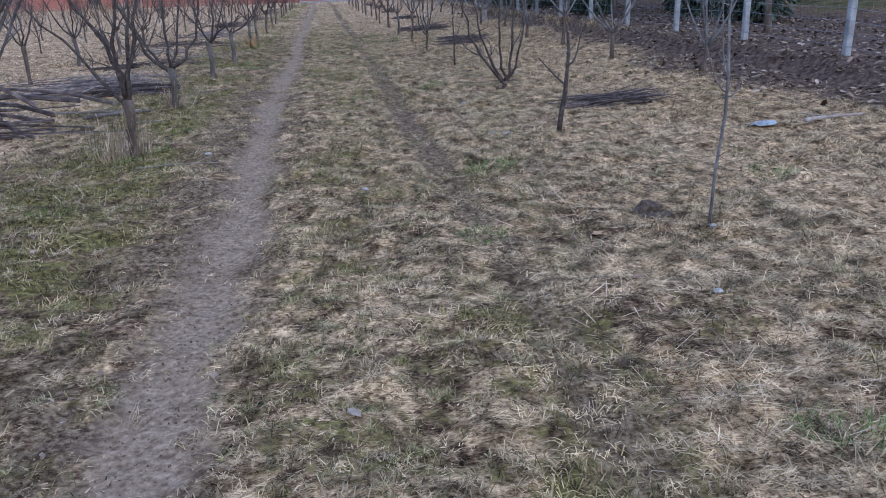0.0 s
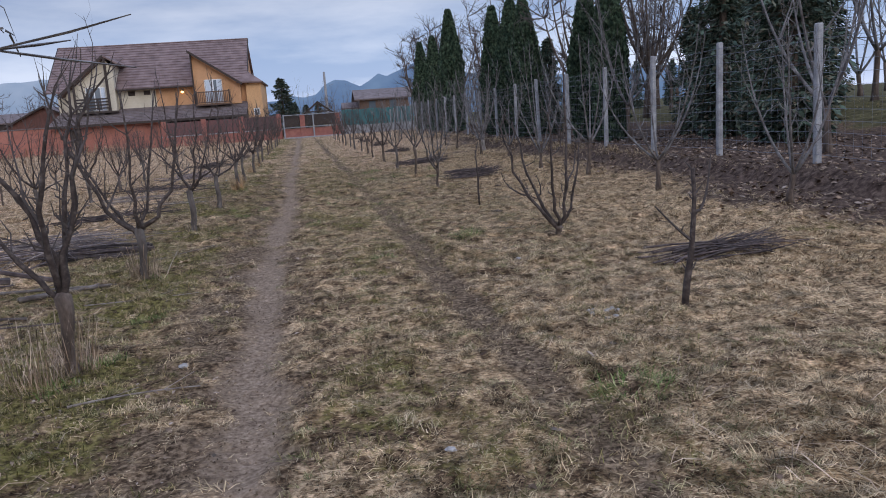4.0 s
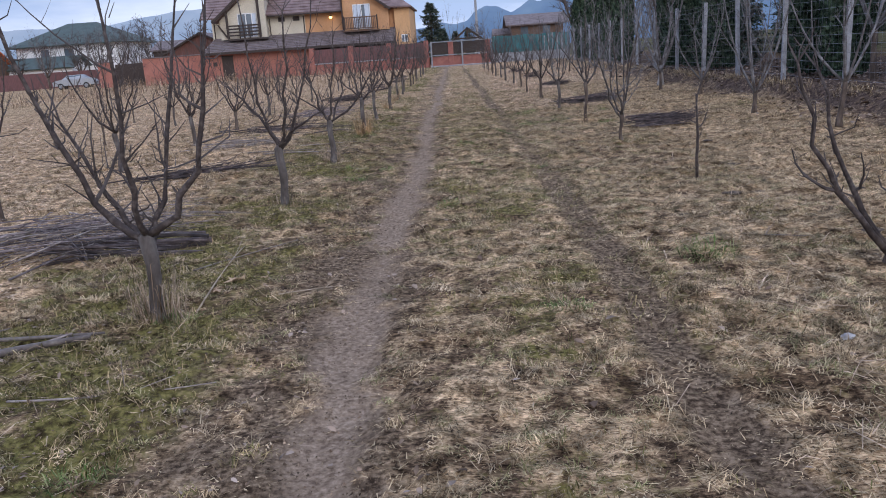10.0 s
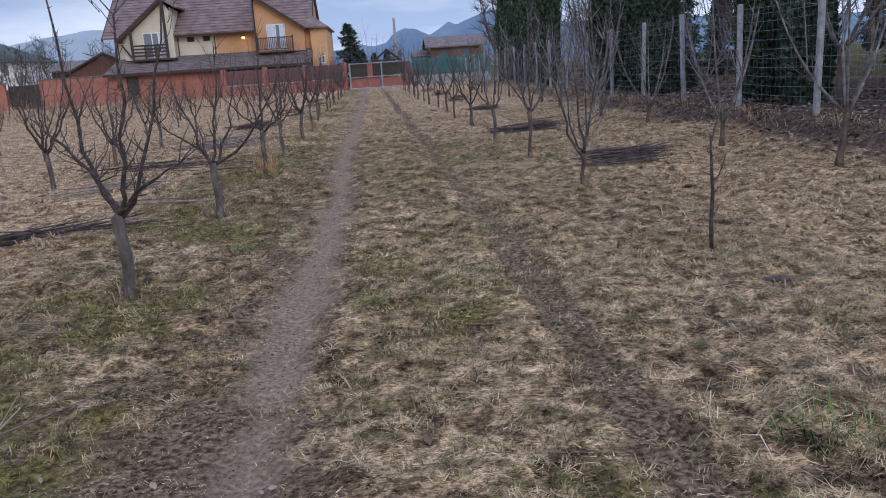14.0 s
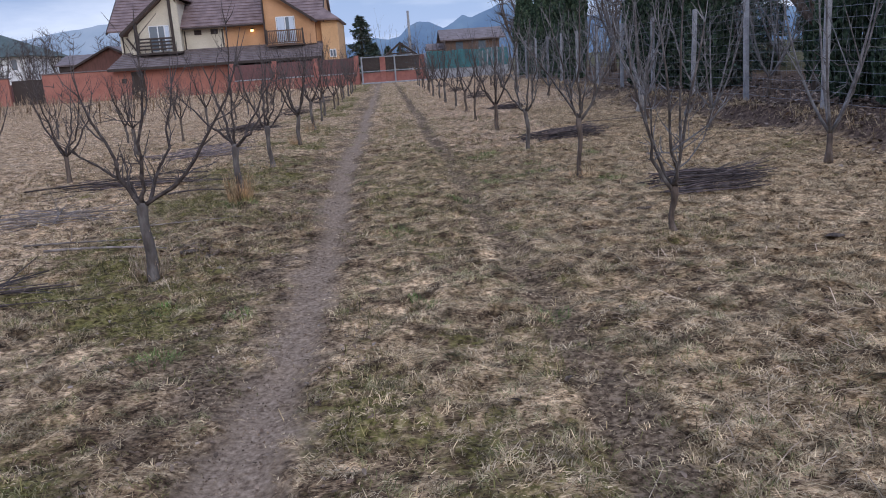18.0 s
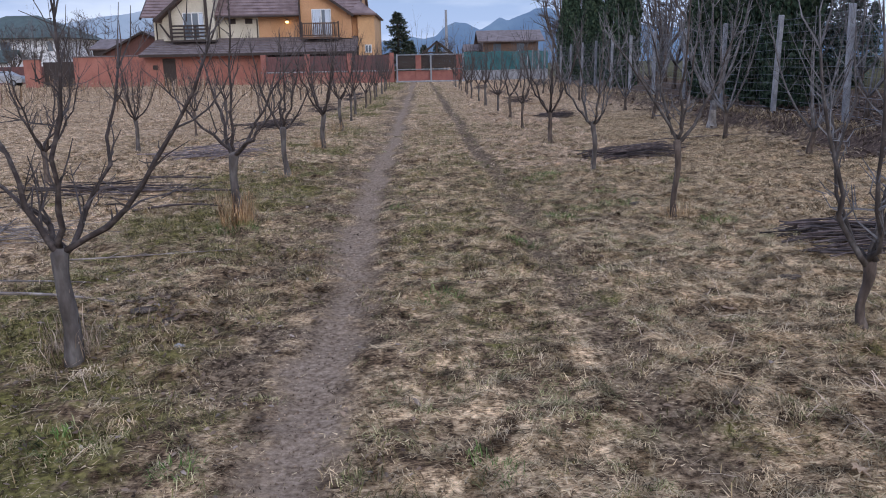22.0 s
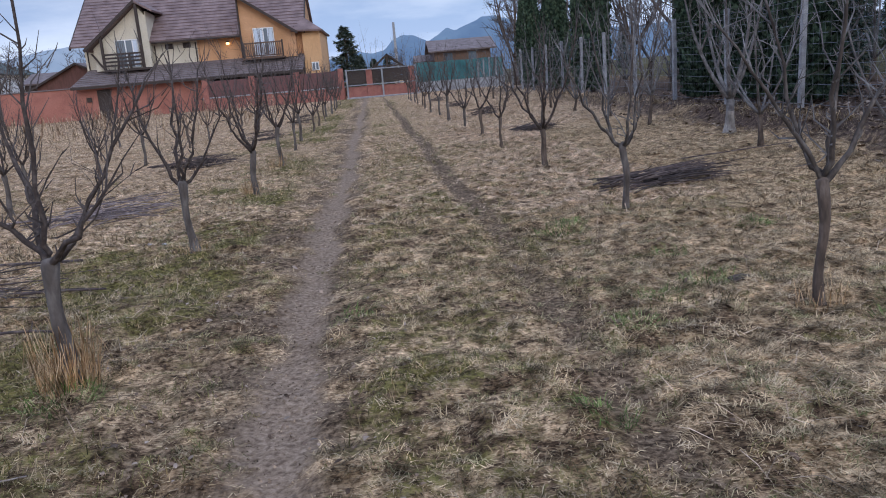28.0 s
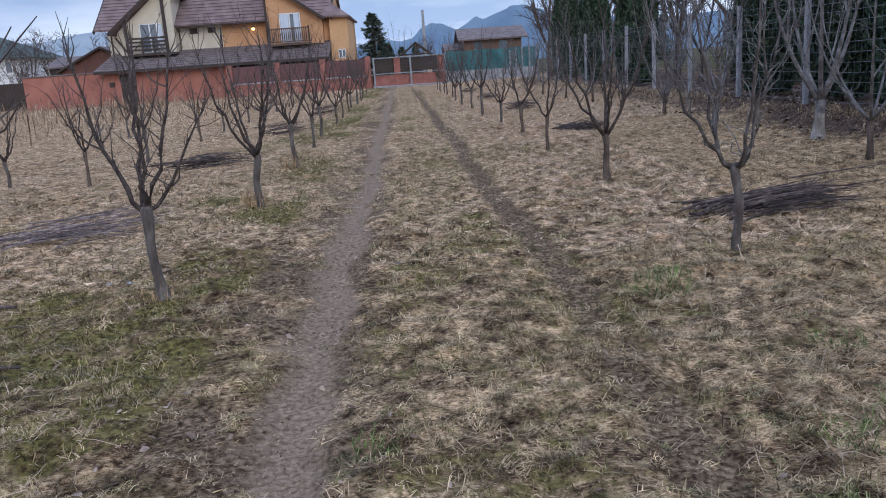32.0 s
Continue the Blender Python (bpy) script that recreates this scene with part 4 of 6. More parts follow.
hp("wall", box(-23.0, -14.3, 78.0, 88.0, 0, 5.4), CREAM, None, "cream plaster half")
hp("wall", box(-14.3, -5.5, 78.0, 88.0, 0, 5.4), ORANGE, None, "orange plaster half")
for x, mat in ((-22.98, CREAM), (-5.52, ORANGE)):
    hp("gable", slab([(x, 78.02, 5.39), (x, 87.98, 5.39), (x, 83, 9.6)], 0.02), mat)
roof = tiled("roof", -23.75, -5.3, 77.25, 5.45, 83.0, 9.92, 17, ROOF)
hp("roof", slab([(-23.75, 83, 9.92), (-5.3, 83, 9.92), (-5.3, 88.7, 5.4), (-23.75, 88.7, 5.4)], 0.15), ROOF)
hp("ridge_cap", box(-23.8, -5.25, 82.88, 83.12, 9.88, 10.0, 0.03), ROOF, roof)
for x in (-23.85, -5.3):
    hp("verge_board", slab([(x, 77.2, 5.42), (x + 0.1, 77.2, 5.42), (x + 0.1, 83, 9.97), (x, 83, 9.97)], 0.22), DARKWOOD, roof)
hp("gutter", box(-17.6, -10.6, 77.12, 77.27, 5.3, 5.44, 0.03), DARKWOOD, roof)
# side wing and its small roof
hp("wall", box(-5.5, -4.05, 77.5, 86.0, 0, 5.35), LIGHTORANGE, None, "light orange side wing")
hp("roof", slab([(-6.3, 77.0, 5.5), (-3.8, 77.0, 5.42), (-3.8, 86.4, 5.42), (-5.3, 86.4, 6.5), (-5.3, 78.4, 6.5)], 0.14), ROOF, None, "small lean-to roof over the wing")


def window(x0, x1, z0, z1, y, split, mat=WHITE, parent=None):
    w = hp("window", box(x0, x1, y - 0.02, y + 0.04, z0, z1), GLASS, parent)
    for a, b, c, d in ((x0, x0 + 0.07, z0, z1), (x1 - 0.07, x1, z0, z1), (x0 + 0.07, x1 - 0.07, z1 - 0.07, z1), (x0 + 0.07, x1 - 0.07, z0, z0 + 0.07)):
        part("window_frame", box(a, b, y - 0.06, y + 0.02, c, d, 0.008), mat, w, origin=H0)
    for s in split:
        part("mullion", box(s - 0.045, s + 0.045, y - 0.06, y + 0.02, z0 + 0.07, z1 - 0.07, 0.008), mat, w, origin=H0)
    return w


window(-4.95, -4.35, 2.35, 3.0, 77.5, (-4.65,))
# left dormer: long slope to one side, short hip to the other
bm = bmesh.new()
slab([(-22.0, 77.15, 3.55), (-17.75, 77.15, 3.55), (-17.75, 77.15, 7.3), (-18.35, 77.15, 8.2), (-22.0, 77.15, 5.25)], 0.8, bm)
dormer = hp("dormer", bm, CREAM, None, "cream dormer with a balcony")
bm = slab([(-22.5, 76.45, 5.15), (-18.3, 76.45, 8.5), (-18.3, 81.2, 8.5), (-22.5, 78.4, 5.15)], 0.16)
hp("roof", bm, ROOF, dormer)
bm = slab([(-18.3, 76.45, 8.5), (-17.1, 76.9, 7.75), (-17.1, 80.0, 7.75), (-18.3, 81.2, 8.5)], 0.14)
hp("roof", bm, ROOF, dormer)
hp("side_wall", slab([(-17.74, 77.1, 5.5), (-17.74, 80.0, 7.6), (-17.74, 77.1, 7.75)], 0.04), CREAM, dormer)
hp("barge_board", slab([(-22.55, 76.4, 5.18), (-18.3, 76.4, 8.56), (-18.3, 76.4, 8.3), (-22.45, 76.4, 4.98)], 0.06), DARKWOOD, dormer)
hp("post", box(-18.35, -18.15, 76.5, 76.7, 3.6, 8.25), DARKWOOD, dormer)
hp("post", box(-21.25, -21.08, 76.5, 76.7, 3.6, 6.1), DARKWOOD, dormer)
hp("brace", slab([(-22.2, 76.9, 4.9), (-22.05, 76.9, 4.9), (-21.3, 76.9, 3.75), (-21.45, 76.9, 3.75)], 0.12), DARKWOOD, dormer)
WIN_L = window(-20.3, -18.6, 3.65, 5.75, 77.1, (-19.55, -19.0), parent=dormer)
hp("balcony_floor", box(-21.2, -17.6, 76.4, 77.15, 3.42, 3.58), DARKWOOD, dormer)
rail = hp("balustrade", box(-21.1, -18.2, 76.46, 76.54, 4.62, 4.76, 0.01), DARKWOOD, dormer, "dark horizontal board balustrade")
for z in (3.8, 4.08, 4.36):
    part("board", box(-21.1, -18.2, 76.47, 76.53, z, z + 0.13, 0.01), DARKWOOD, rail, origin=H0)
for x in (-20.1, -19.2):
    part("baluster", box(x - 0.05, x + 0.05, 76.54, 76.6, 3.58, 4.7), DARKWOOD, rail, origin=H0)
# right dormer: a straight side to the left, one long slope to the right
bm = slab([(-10.5, 77.15, 3.55), (-6.0, 77.15, 3.55), (-6.0, 77.15, 5.35), (-10.5, 77.15, 8.2)], 0.8)
dormer = hp("dormer", bm, ORANGE, None, "orange dormer with a balcony")
hp("roof", slab([(-10.75, 76.5, 8.5), (-5.8, 76.5, 5.35), (-5.8, 78.2, 5.35), (-10.75, 81.2, 8.5)], 0.16), ROOF, dormer)
hp("barge_board", slab([(-10.8, 76.45, 8.56), (-5.75, 76.45, 5.38), (-5.75, 76.45, 5.16), (-10.8, 76.45, 8.32)], 0.06), DARKWOOD, dormer)
hp("edge_board", box(-10.62, -10.5, 76.9, 77.1, 3.7, 8.4), DARKWOOD, dormer)
hp("side_wall", slab([(-10.52, 77.1, 5.5), (-10.52, 80.6, 8.3), (-10.52, 77.1, 8.3)], 0.04), ORANGE, dormer)
WIN_R = window(-9.5, -7.75, 3.7, 5.85, 77.1, (-8.65,), parent=dormer)
hp("balcony_floor", box(-10.45, -6.95, 76.3, 77.15, 3.5, 3.62), BROWNWOOD, dormer)
rail = hp("balustrade", box(-10.3, -7.05, 76.36, 76.46, 4.66, 4.76, 0.01), BROWNWOOD, dormer, "brown balustrade with upright balusters")
part("bottom_rail", box(-10.3, -7.05, 76.38, 76.44, 3.72, 3.8, 0.01), BROWNWOOD, rail, origin=H0)
for k in range(20):
    x = -10.25 + 0.166 * k
    part("baluster", box(x - 0.03, x + 0.03, 76.385, 76.435, 3.8, 4.67), BROWNWOOD, rail, origin=H0)
for x in (-10.35, -7.05):
    part("newel", box(x - 0.06, x + 0.06, 76.35, 76.47, 3.62, 4.85, 0.01), DARKWOOD, rail, origin=H0)
part("curtain", box(-9.4, -8.72, 77.05, 77.075, 3.78, 5.78, 0.004), CURTAIN, WIN_R, "pale blue-white curtain", origin=H0)
part("curtain", box(-8.3, -7.85, 77.05, 77.075, 3.78, 5.78, 0.004), CURTAIN, WIN_R, "pale blue-white curtain", origin=H0)
part("curtain", box(-18.96, -18.68, 77.05, 77.075, 3.74, 5.66, 0.004), CURTAIN, WIN_L, "pale curtain", origin=H0)
# downpipes, small windows, wall lamp
for x in (-22.75, -17.6, -14.4, -6.1):
    hp("downpipe", tube([(x, 77.9, 5.2), (x, 77.9, 3.7)], [0.05, 0.05], 8), DARKWOOD)
for x in (-16.5, -15.1):
    hp("vent_window", box(x - 0.3, x + 0.3, 77.95, 78.02, 4.85, 5.25), DARKWOOD)
wl_ = hp("wall_lamp", box(-11.95, -11.75, 77.75, 77.99, 5.0, 5.12, 0.02), DARKWOOD)
bm = bmesh.new()
bmesh.ops.create_uvsphere(bm, u_segments=12, v_segments=8, radius=0.12, matrix=pose(-11.85, 77.8, 4.92) @ Matrix.Diagonal((1.25, 1, 0.9, 1)))
part("bulb", bm, LAMPGLOW, wl_, "lit warm lamp", origin=H0)
# ground floor annex with its own low roof
tiled("low_roof", -23.3, -5.45, 74.7, 2.42, 78.0, 3.72, 9, LOWROOF, 0.05, cut=lambda u: (-23.3 + 0.5 * u, -5.45))
hp("fascia", box(-23.3, -5.45, 74.66, 74.72, 2.26, 2.44), DARKWOOD)
hp("annex_wall", box(-23.2, -13.2, 75.5, 77.95, 0, 2.6), REDWALL, None, "brick-red plastered annex wall")
hp("annex_door", box(-21.7, -20.7, 75.44, 75.52, 0.02, 2.15, 0.01), DARKWOOD)
hp("wall_box", box(-22.5, -22.15, 75.38, 75.5, 1.3, 1.65, 0.01), DARKWOOD)
hp("carport_back", box(-13.2, -5.5, 77.0, 77.95, 0, 2.9), DARKWOOD, None, "dark carport under the low roof")
for x in (-10.6, -8.0, -5.6):
    hp("carport_post", box(x - 0.12, x + 0.12, 75.2, 75.44, 0, 2.5, 0.01), BROWNWOOD)

# the front is a little narrower than its plan: the outer parts stand closer to the middle
for ob in house.children_recursive:
    for v in ob.data.vertices:
        v.co.x += float(np.interp(v.co.x + H0[0], (-23.8, -18.3, -11.85, -10.5, -7.0, -4.0), (0.37, 0.37, 0.23, 0.12, -0.23, -0.4)))

# ---- walls, fences and gate at the far end ----
def wall_run(name, x0, x1, y0, y1, z1, mat, label, cap=None, category="wall"):
    o = ((x0 + x1) / 2, (y0 + y1) / 2, 0.0)
    ob = thing(name, *o, label, category)
    part("wall", box(x0, x1, y0, y1, -0.1, z1, 0.01), mat, ob, origin=o)
    if cap:
        part("coping", box(x0 - 0.06, x1 + 0.06, y0 - 0.08, y1 + 0.08, z1 + 0.002, z1 + 0.1, 0.02), cap, ob, origin=o)
    return ob


wall_run("garden_wall", -29.1, -23.3, 76.9, 77.15, 2.38, REDWALL, "brick-red plastered garden wall with tile coping", LOWROOF)
wall_run("garden_wall", -34.7, -33.3, 79.9, 80.2, 2.3, REDWALL, "short stretch of brick-red garden wall", LOWROOF)
wall_run("board_fence", -33.2, -29.15, 80.3, 80.4, 2.1, DARKWOOD, "dark board gate between red walls", None, "fence")
wall_run("board_fence", -72.0, -40.0, 100.0, 100.15, 1.9, PLUM, "long plum-brown board fence", None, "fence")
wall_run("low_brick_wall", -13.1, -2.7, 73.6, 73.85, 0.85, BRICK, "low brick-red wall below a dark board fence", CONCRETE)
dark = wall_run("board_fence", -13.0, -2.75, 73.68, 73.76, 2.1, PLUM, "dark plum board fence between brick pillars", None, "fence")
for x in (-12.9, -9.5, -6.2, -2.95):
    part("pillar", box(x - 0.2, x + 0.2, 73.5, 73.95, 0, 2.25, 0.02), BRICK, dark, origin=((-13.0 - 2.75) / 2, 73.72, 0.0))

go = (0.0, 73.0, 0.0)
gate = thing("sliding_gate", *go, "grey metal gate with dark slats and brick pillars behind", "gate")
for x in (-2.5, 0.12, 2.62):
    part("gate_post", box(x - 0.06, x + 0.06, 72.94, 73.06, -0.1, 2.12, 0.01), METAL, gate, origin=go)
for z in (0.92, 2.02):
    part("gate_rail", box(-2.43, 2.55, 72.97, 73.03, z, z + 0.07, 0.01), METAL, gate, origin=go)
for k in range(9):
    z = 1.05 + 0.105 * k
    for a, b in ((-2.55, -1.08), (-0.62, 2.07)):
        part("slat", box(a, b, 73.4, 73.43, z, z + 0.1), DARKWOOD, gate, origin=go)
gw = wall_run("gate_wall", -2.6, 2.75, 73.3, 73.55, 0.85, BRICK, "low brick-red wall behind the gate")
for x in (-0.85, 2.3):
    part("pillar", box(x - 0.22, x + 0.22, 73.2, 73.65, 0, 2.05, 0.02), BRICK, gw, origin=(0.075, 73.425, 0.0))
part("kerb", box(-2.6, 2.75, 72.7, 73.28, -0.1, 0.1, 0.02), CONCRETE, gw, origin=(0.075, 73.425, 0.0))

no = (5.5, 76.0, 0.0)
net = thing("net_fence", *no, "green shade net stretched over a fence on a concrete wall", "fence")
part("concrete_wall", box(2.8, 9.6, 75.9, 76.1, -0.1, 0.78, 0.01), CONCRETE, net, origin=no)
nvs, nfs = [], []
for i in range(41):
    x = 2.8 + 6.8 * i / 40
    for k in range(5):
        nvs.append((x, 75.95 + 0.05 * math.sin(i * 0.9 + k), 0.79 + 1.45 * k / 4 + 0.03 * math.sin(i * 0.45) * (k == 4)))
for i in range(40):
    for k in range(4):
        a = i * 5 + k
        nfs.append((a, a + 5, a + 6, a + 1))
part("net", (nvs, nfs), NET, net, "green net", origin=no)
for k in range(4):
    x = 2.85 + 2.2 * k
    part("post", box(x - 0.04, x + 0.04, 76.1, 76.18, 0, 2.3), METAL, net, origin=no)


# ---- evergreens and bare trees beyond the fence ----
def thuja(seed, tall, wide):
    """A columnar evergreen: many upright sprays around a trunk, with an uneven outline."""
    r = np.random.default_rng(seed)
    ob = thing("thuja", 0, 0, 0, "tall dark green columnar thuja behind the wire fence", "evergreen tree", "evergreens behind the fence")
    part("trunk", tube([(0, 0, -0.1), (0, 0, tall * 0.5), (0, 0, tall * 0.95)], [0.09, 0.06, 0.02], 6), BARK, ob)
    n = 10500
    u = r.random(n) ** 0.85
    a = r.random(n) * 2 * np.pi
    shape = np.minimum(1.0, 0.78 + 1.5 * u) * np.clip((1.02 - u) * 1.9, 0, 1) ** 0.75
    lump = 0.8 + 0.4 * value_noise(a * 1.6 + seed, u * tall, 0.7, seed)
    rad = wide * shape * lump * (0.72 + 0.3 * r.random(n))
    base = np.stack([rad * np.cos(a), rad * np.sin(a), 0.05 + u * tall], -1)
    out = np.stack([np.cos(a), np.sin(a), np.zeros(n)], -1)
    way = out * (0.25 + 0.35 * r.random((n, 1))) + np.array([0, 0, 1.0]) + r.normal(0, 0.18, (n, 3))
    way /= np.linalg.norm(way, axis=1, keepdims=True)
    side = np.cross(way, out + r.normal(0, 0.5, (n, 3)))
    side /= np.linalg.norm(side, axis=1, keepdims=True) + 1e-6
    ln = (0.09 + 0.12 * r.random((n, 1))) * (tall / 6) ** 0.5
    w = ln * (0.28 + 0.2 * r.random((n, 1)))
    v = np.stack([base - side * w * 0.35, base + side * w * 0.35, base + way * ln * 0.55 + side * w + out * 0.03, base + way * ln, base + way * ln * 0.55 - side * w + out * 0.03], 1)
    f = [(i * 5, i * 5 + 1, i * 5 + 2, i * 5 + 3, i * 5 + 4) for i in range(n)]
    tagged(part("crown", (v.reshape(-1, 3), f), THUJA, ob), kind="stuff")
    return ob


def spruce(seed, tall, wide):
    """A broad evergreen: drooping boughs all up the trunk, each hung with sprays."""
    r = np.random.default_rng(seed)
    ob = thing("spruce", 0, 0, 0, "broad dark evergreen with boughs down to the ground", "evergreen tree", "evergreens behind the fence")
    part("trunk", tube([(0, 0, -0.1), (0, 0, tall * 0.5), (0, 0, tall * 0.98)], [0.14, 0.09, 0.015], 7), BARK, ob)
    boughs, each = 330, 36
    u = np.sort(r.random(boughs)) ** 1.05
    a = r.random(boughs) * 2 * np.pi
    reach = wide * np.clip(1.02 - u, 0.03, 1) ** 0.55 * np.minimum(1, 0.55 + 2.5 * u) * r.uniform(0.55, 1.15, boughs)
    k = np.repeat(np.arange(boughs), each)
    n = len(k)
    f = r.random(n) ** 0.6
    out = np.stack([np.cos(a[k]), np.sin(a[k]), np.zeros(n)], -1)
    across = np.stack([-np.sin(a[k]), np.cos(a[k]), np.zeros(n)], -1)
    p = out * (reach[k] * f)[:, None] + np.stack([np.zeros(n), np.zeros(n), 0.2 + u[k] * (tall - 0.3) - 0.28 * reach[k] * f + 0.12 * reach[k] * f * f], -1)
    p += across * (r.normal(0, 0.16, n) * reach[k] * (1 - 0.5 * f))[:, None] + np.array([0, 0, 1]) * r.normal(0, 0.06, (n, 1))
    way = out * r.uniform(0.3, 1.0, (n, 1)) + across * r.normal(0, 0.6, (n, 1)) + np.array([0, 0, 1]) * r.uniform(-0.8, 0.25, (n, 1))
    way /= np.linalg.norm(way, axis=1, keepdims=True)
    side = np.cross(way, np.array([0, 0, 1]) + r.normal(0, 0.5, (n, 3)))
    side /= np.linalg.norm(side, axis=1, keepdims=True) + 1e-6
    ln = r.uniform(0.09, 0.26, (n, 1))
    w = ln * r.uniform(0.1, 0.2, (n, 1))
    v = np.stack([p, p + way * ln * 0.5 + side * w * 1.2, p + way * ln, p + way * ln * 0.5 - side * w * 1.2], 1)
    fs = [(i * 4, i * 4 + 1, i * 4 + 2, i * 4 + 3) for i in range(n)]
    tagged(part("crown", (v.reshape(-1, 3), fs), SPRUCE, ob), kind="stuff")
    return ob


THUJAS = [thuja(1, 6.0, 0.72), thuja(2, 5.7, 0.6), thuja(3, 5.0, 0.55)]
SPRUCES = [spruce(11, 6.0, 1.25), spruce(12, 5.2, 1.0)]
green_row = [
    (7.4, 52.5, 1, 0.96), (7.3, 46.3, 1, 0.88), (7.3, 40.5, 1, 0.98), (7.4, 31.3, 1, 0.84), (7.5, 28.8, 0, 0.82), (7.45, 26.9, 1, 0.84), (7.6, 21.2, 2, 0.8), (7.72, 19.9, 2, 0.8),
    (9.3, 34.6, 2, 0.95), (9.8, 25.8, 2, 0.85), (8.8, 62.5, 1, 0.45),
]
spruce_row = [
    (9.25, 14.5, 0, 0.92), (9.5, 17.5, 1, 0.92), (8.6, 28.0, 1, 0.62), (10.0, 38.5, 1, 0.7), (10.15, 20.2, 1, 0.66), (11.2, 20.4, 0, 0.6), (11.8, 33.0, 0, 0.6), (10.3, 37.2, 1, 0.7),
    (12.2, 22.0, 1, 0.95), (14.2, 24.4, 0, 1.0), (12.6, 19.2, 0, 0.9), (15.2, 22.5, 0, 1.0), (11.5, 41.5, 0, 0.6), (22.0, 47.0, 1, 0.5), (25.0, 53.0, 0, 0.5), (19.0, 45.0, 0, 0.45),
    (28.0, 50.0, 1, 1.0), (20.0, 53.0, 1, 0.7), (15.5, 64.0, 1, 0.55), (18.5, 60.0, 0, 0.55), (13.0, 70.0, 0, 0.5),
]
for pool, places in ((THUJAS, green_row), (SPRUCES, spruce_row)):
    used = set()
    for k, (x, y, p, s) in enumerate(places):
        m = pose(x, y, hz(x, y), 0, 0, 61 * k)
        if p not in used:
            used.add(p)
            ob = pool[p]
            ob.matrix_world = m
        else:
            ob = copy_thing(pool[p], m)
        ob.scale = (s, s, s * (1 + 0.06 * math.sin(k)))
def wild_tree(seed, tall):
    """A tall bare tree with a wide crown of fine branching twigs."""
    r = random.Random(seed)
    ob = thing("bare_tree", 0, 0, 0, "tall bare deciduous tree with fine grey branches", "tree", "bare trees in the distance")
    top = Vector((r.uniform(-0.1, 0.1), 0, tall * 0.22))
    part("trunk", tube([Vector((0, 0, -0.1)), top * 0.5, top, top * 1.25], [0.15, 0.115, 0.1, 0.05], 8), BARK, ob, shade=True)
    small = []
    for q in range(8):
        a = 2 * math.pi * (q + r.uniform(-0.4, 0.4)) / 8
        out, up = tall * r.uniform(0.1, 0.3), tall * r.uniform(0.5, 0.76)
        c = top + Vector((out * math.cos(a), out * math.sin(a), up))
        curve = bent(top, top + Vector((out * 0.7 * math.cos(a), out * 0.7 * math.sin(a), up * 0.45)), c, 8)
        radii = [0.06 * (1.05 - 0.8 * i / 8) for i in range(9)]
        part("limb", tube(curve, radii, 5), BARK, ob, shade=True)
        for _ in range(13):
            i = r.randint(2, 8)
            w = (Vector((r.gauss(0, 0.7), r.gauss(0, 0.7), r.uniform(0.2, 1.2)))).normalized()
            ln = tall * r.uniform(0.08, 0.2)
            e = curve[i] + w * ln
            m = curve[i].lerp(e, 0.5) + Vector((r.gauss(0, 0.05), r.gauss(0, 0.05), -0.04))
            small.append(tube([curve[i], m, e], [0.022, 0.017, 0.01], 3, False))
            for _k in range(6):
                p = m.lerp(e, r.uniform(-0.6, 1.0))
                w2 = (w + Vector((r.gauss(0, 0.7), r.gauss(0, 0.7), r.gauss(0.2, 0.5)))).normalized()
                small.append(tube([p, p + w2 * tall * r.uniform(0.03, 0.1)], [0.012, 0.006], 3, False))
    tagged(part("crown", join(small), TWIG, ob), kind="stuff")
    return ob


WILD = [wild_tree(501, 6.5), wild_tree(502, 5.6)]
used = set()
for k, (x, y, p, sc) in enumerate(((-37.0, 95.0, 0, 1.0), (-42.0, 97.0, 1, 1.1), (-46.5, 93.0, 0, 0.9), (-33.5, 107.0, 1, 1.25), (-39.5, 106.0, 0, 1.2), (-50.0, 108.0, 1, 1.2), (-45.0, 110.0, 0, 1.1), (-31.0, 112.0, 0, 1.0), (-56.0, 104.0, 1, 1.0),
                                   (9.8, 56.0, 0, 1.15), (8.9, 66.0, 1, 1.35), (10.6, 46.5, 1, 1.1), (9.6, 38.0, 0, 1.0), (11.5, 74.0, 0, 1.4), (8.6, 24.0, 1, 0.95), (13.0, 29.5, 0, 1.1), (18.0, 40.0, 1, 1.2), (24.0, 44.0, 0, 1.3), (17.5, 28.0, 0, 1.2), (21.0, 34.0, 1, 1.25), (2.2, 122.0, 1, 0.9))):
    m = pose(x, y, hz(x, y), 0, 0, 53 * k)
    if p not in used:
        used.add(p)
        ob = WILD[p]
        ob.matrix_world = m
    else:
        ob = copy_thing(WILD[p], m)
    ob.scale = (sc, sc, sc)


def bare_trees(places, turn):
    for k, (x, y, p, s) in enumerate(places):
        ob = copy_thing(FT[p], pose(x, y, hz(x, y), 0, 0, 47 * k + turn))
        ob.scale = (s, s, s)
        tagged(ob, "tall bare deciduous tree with fine grey branches", "tree", "bare trees in the distance")


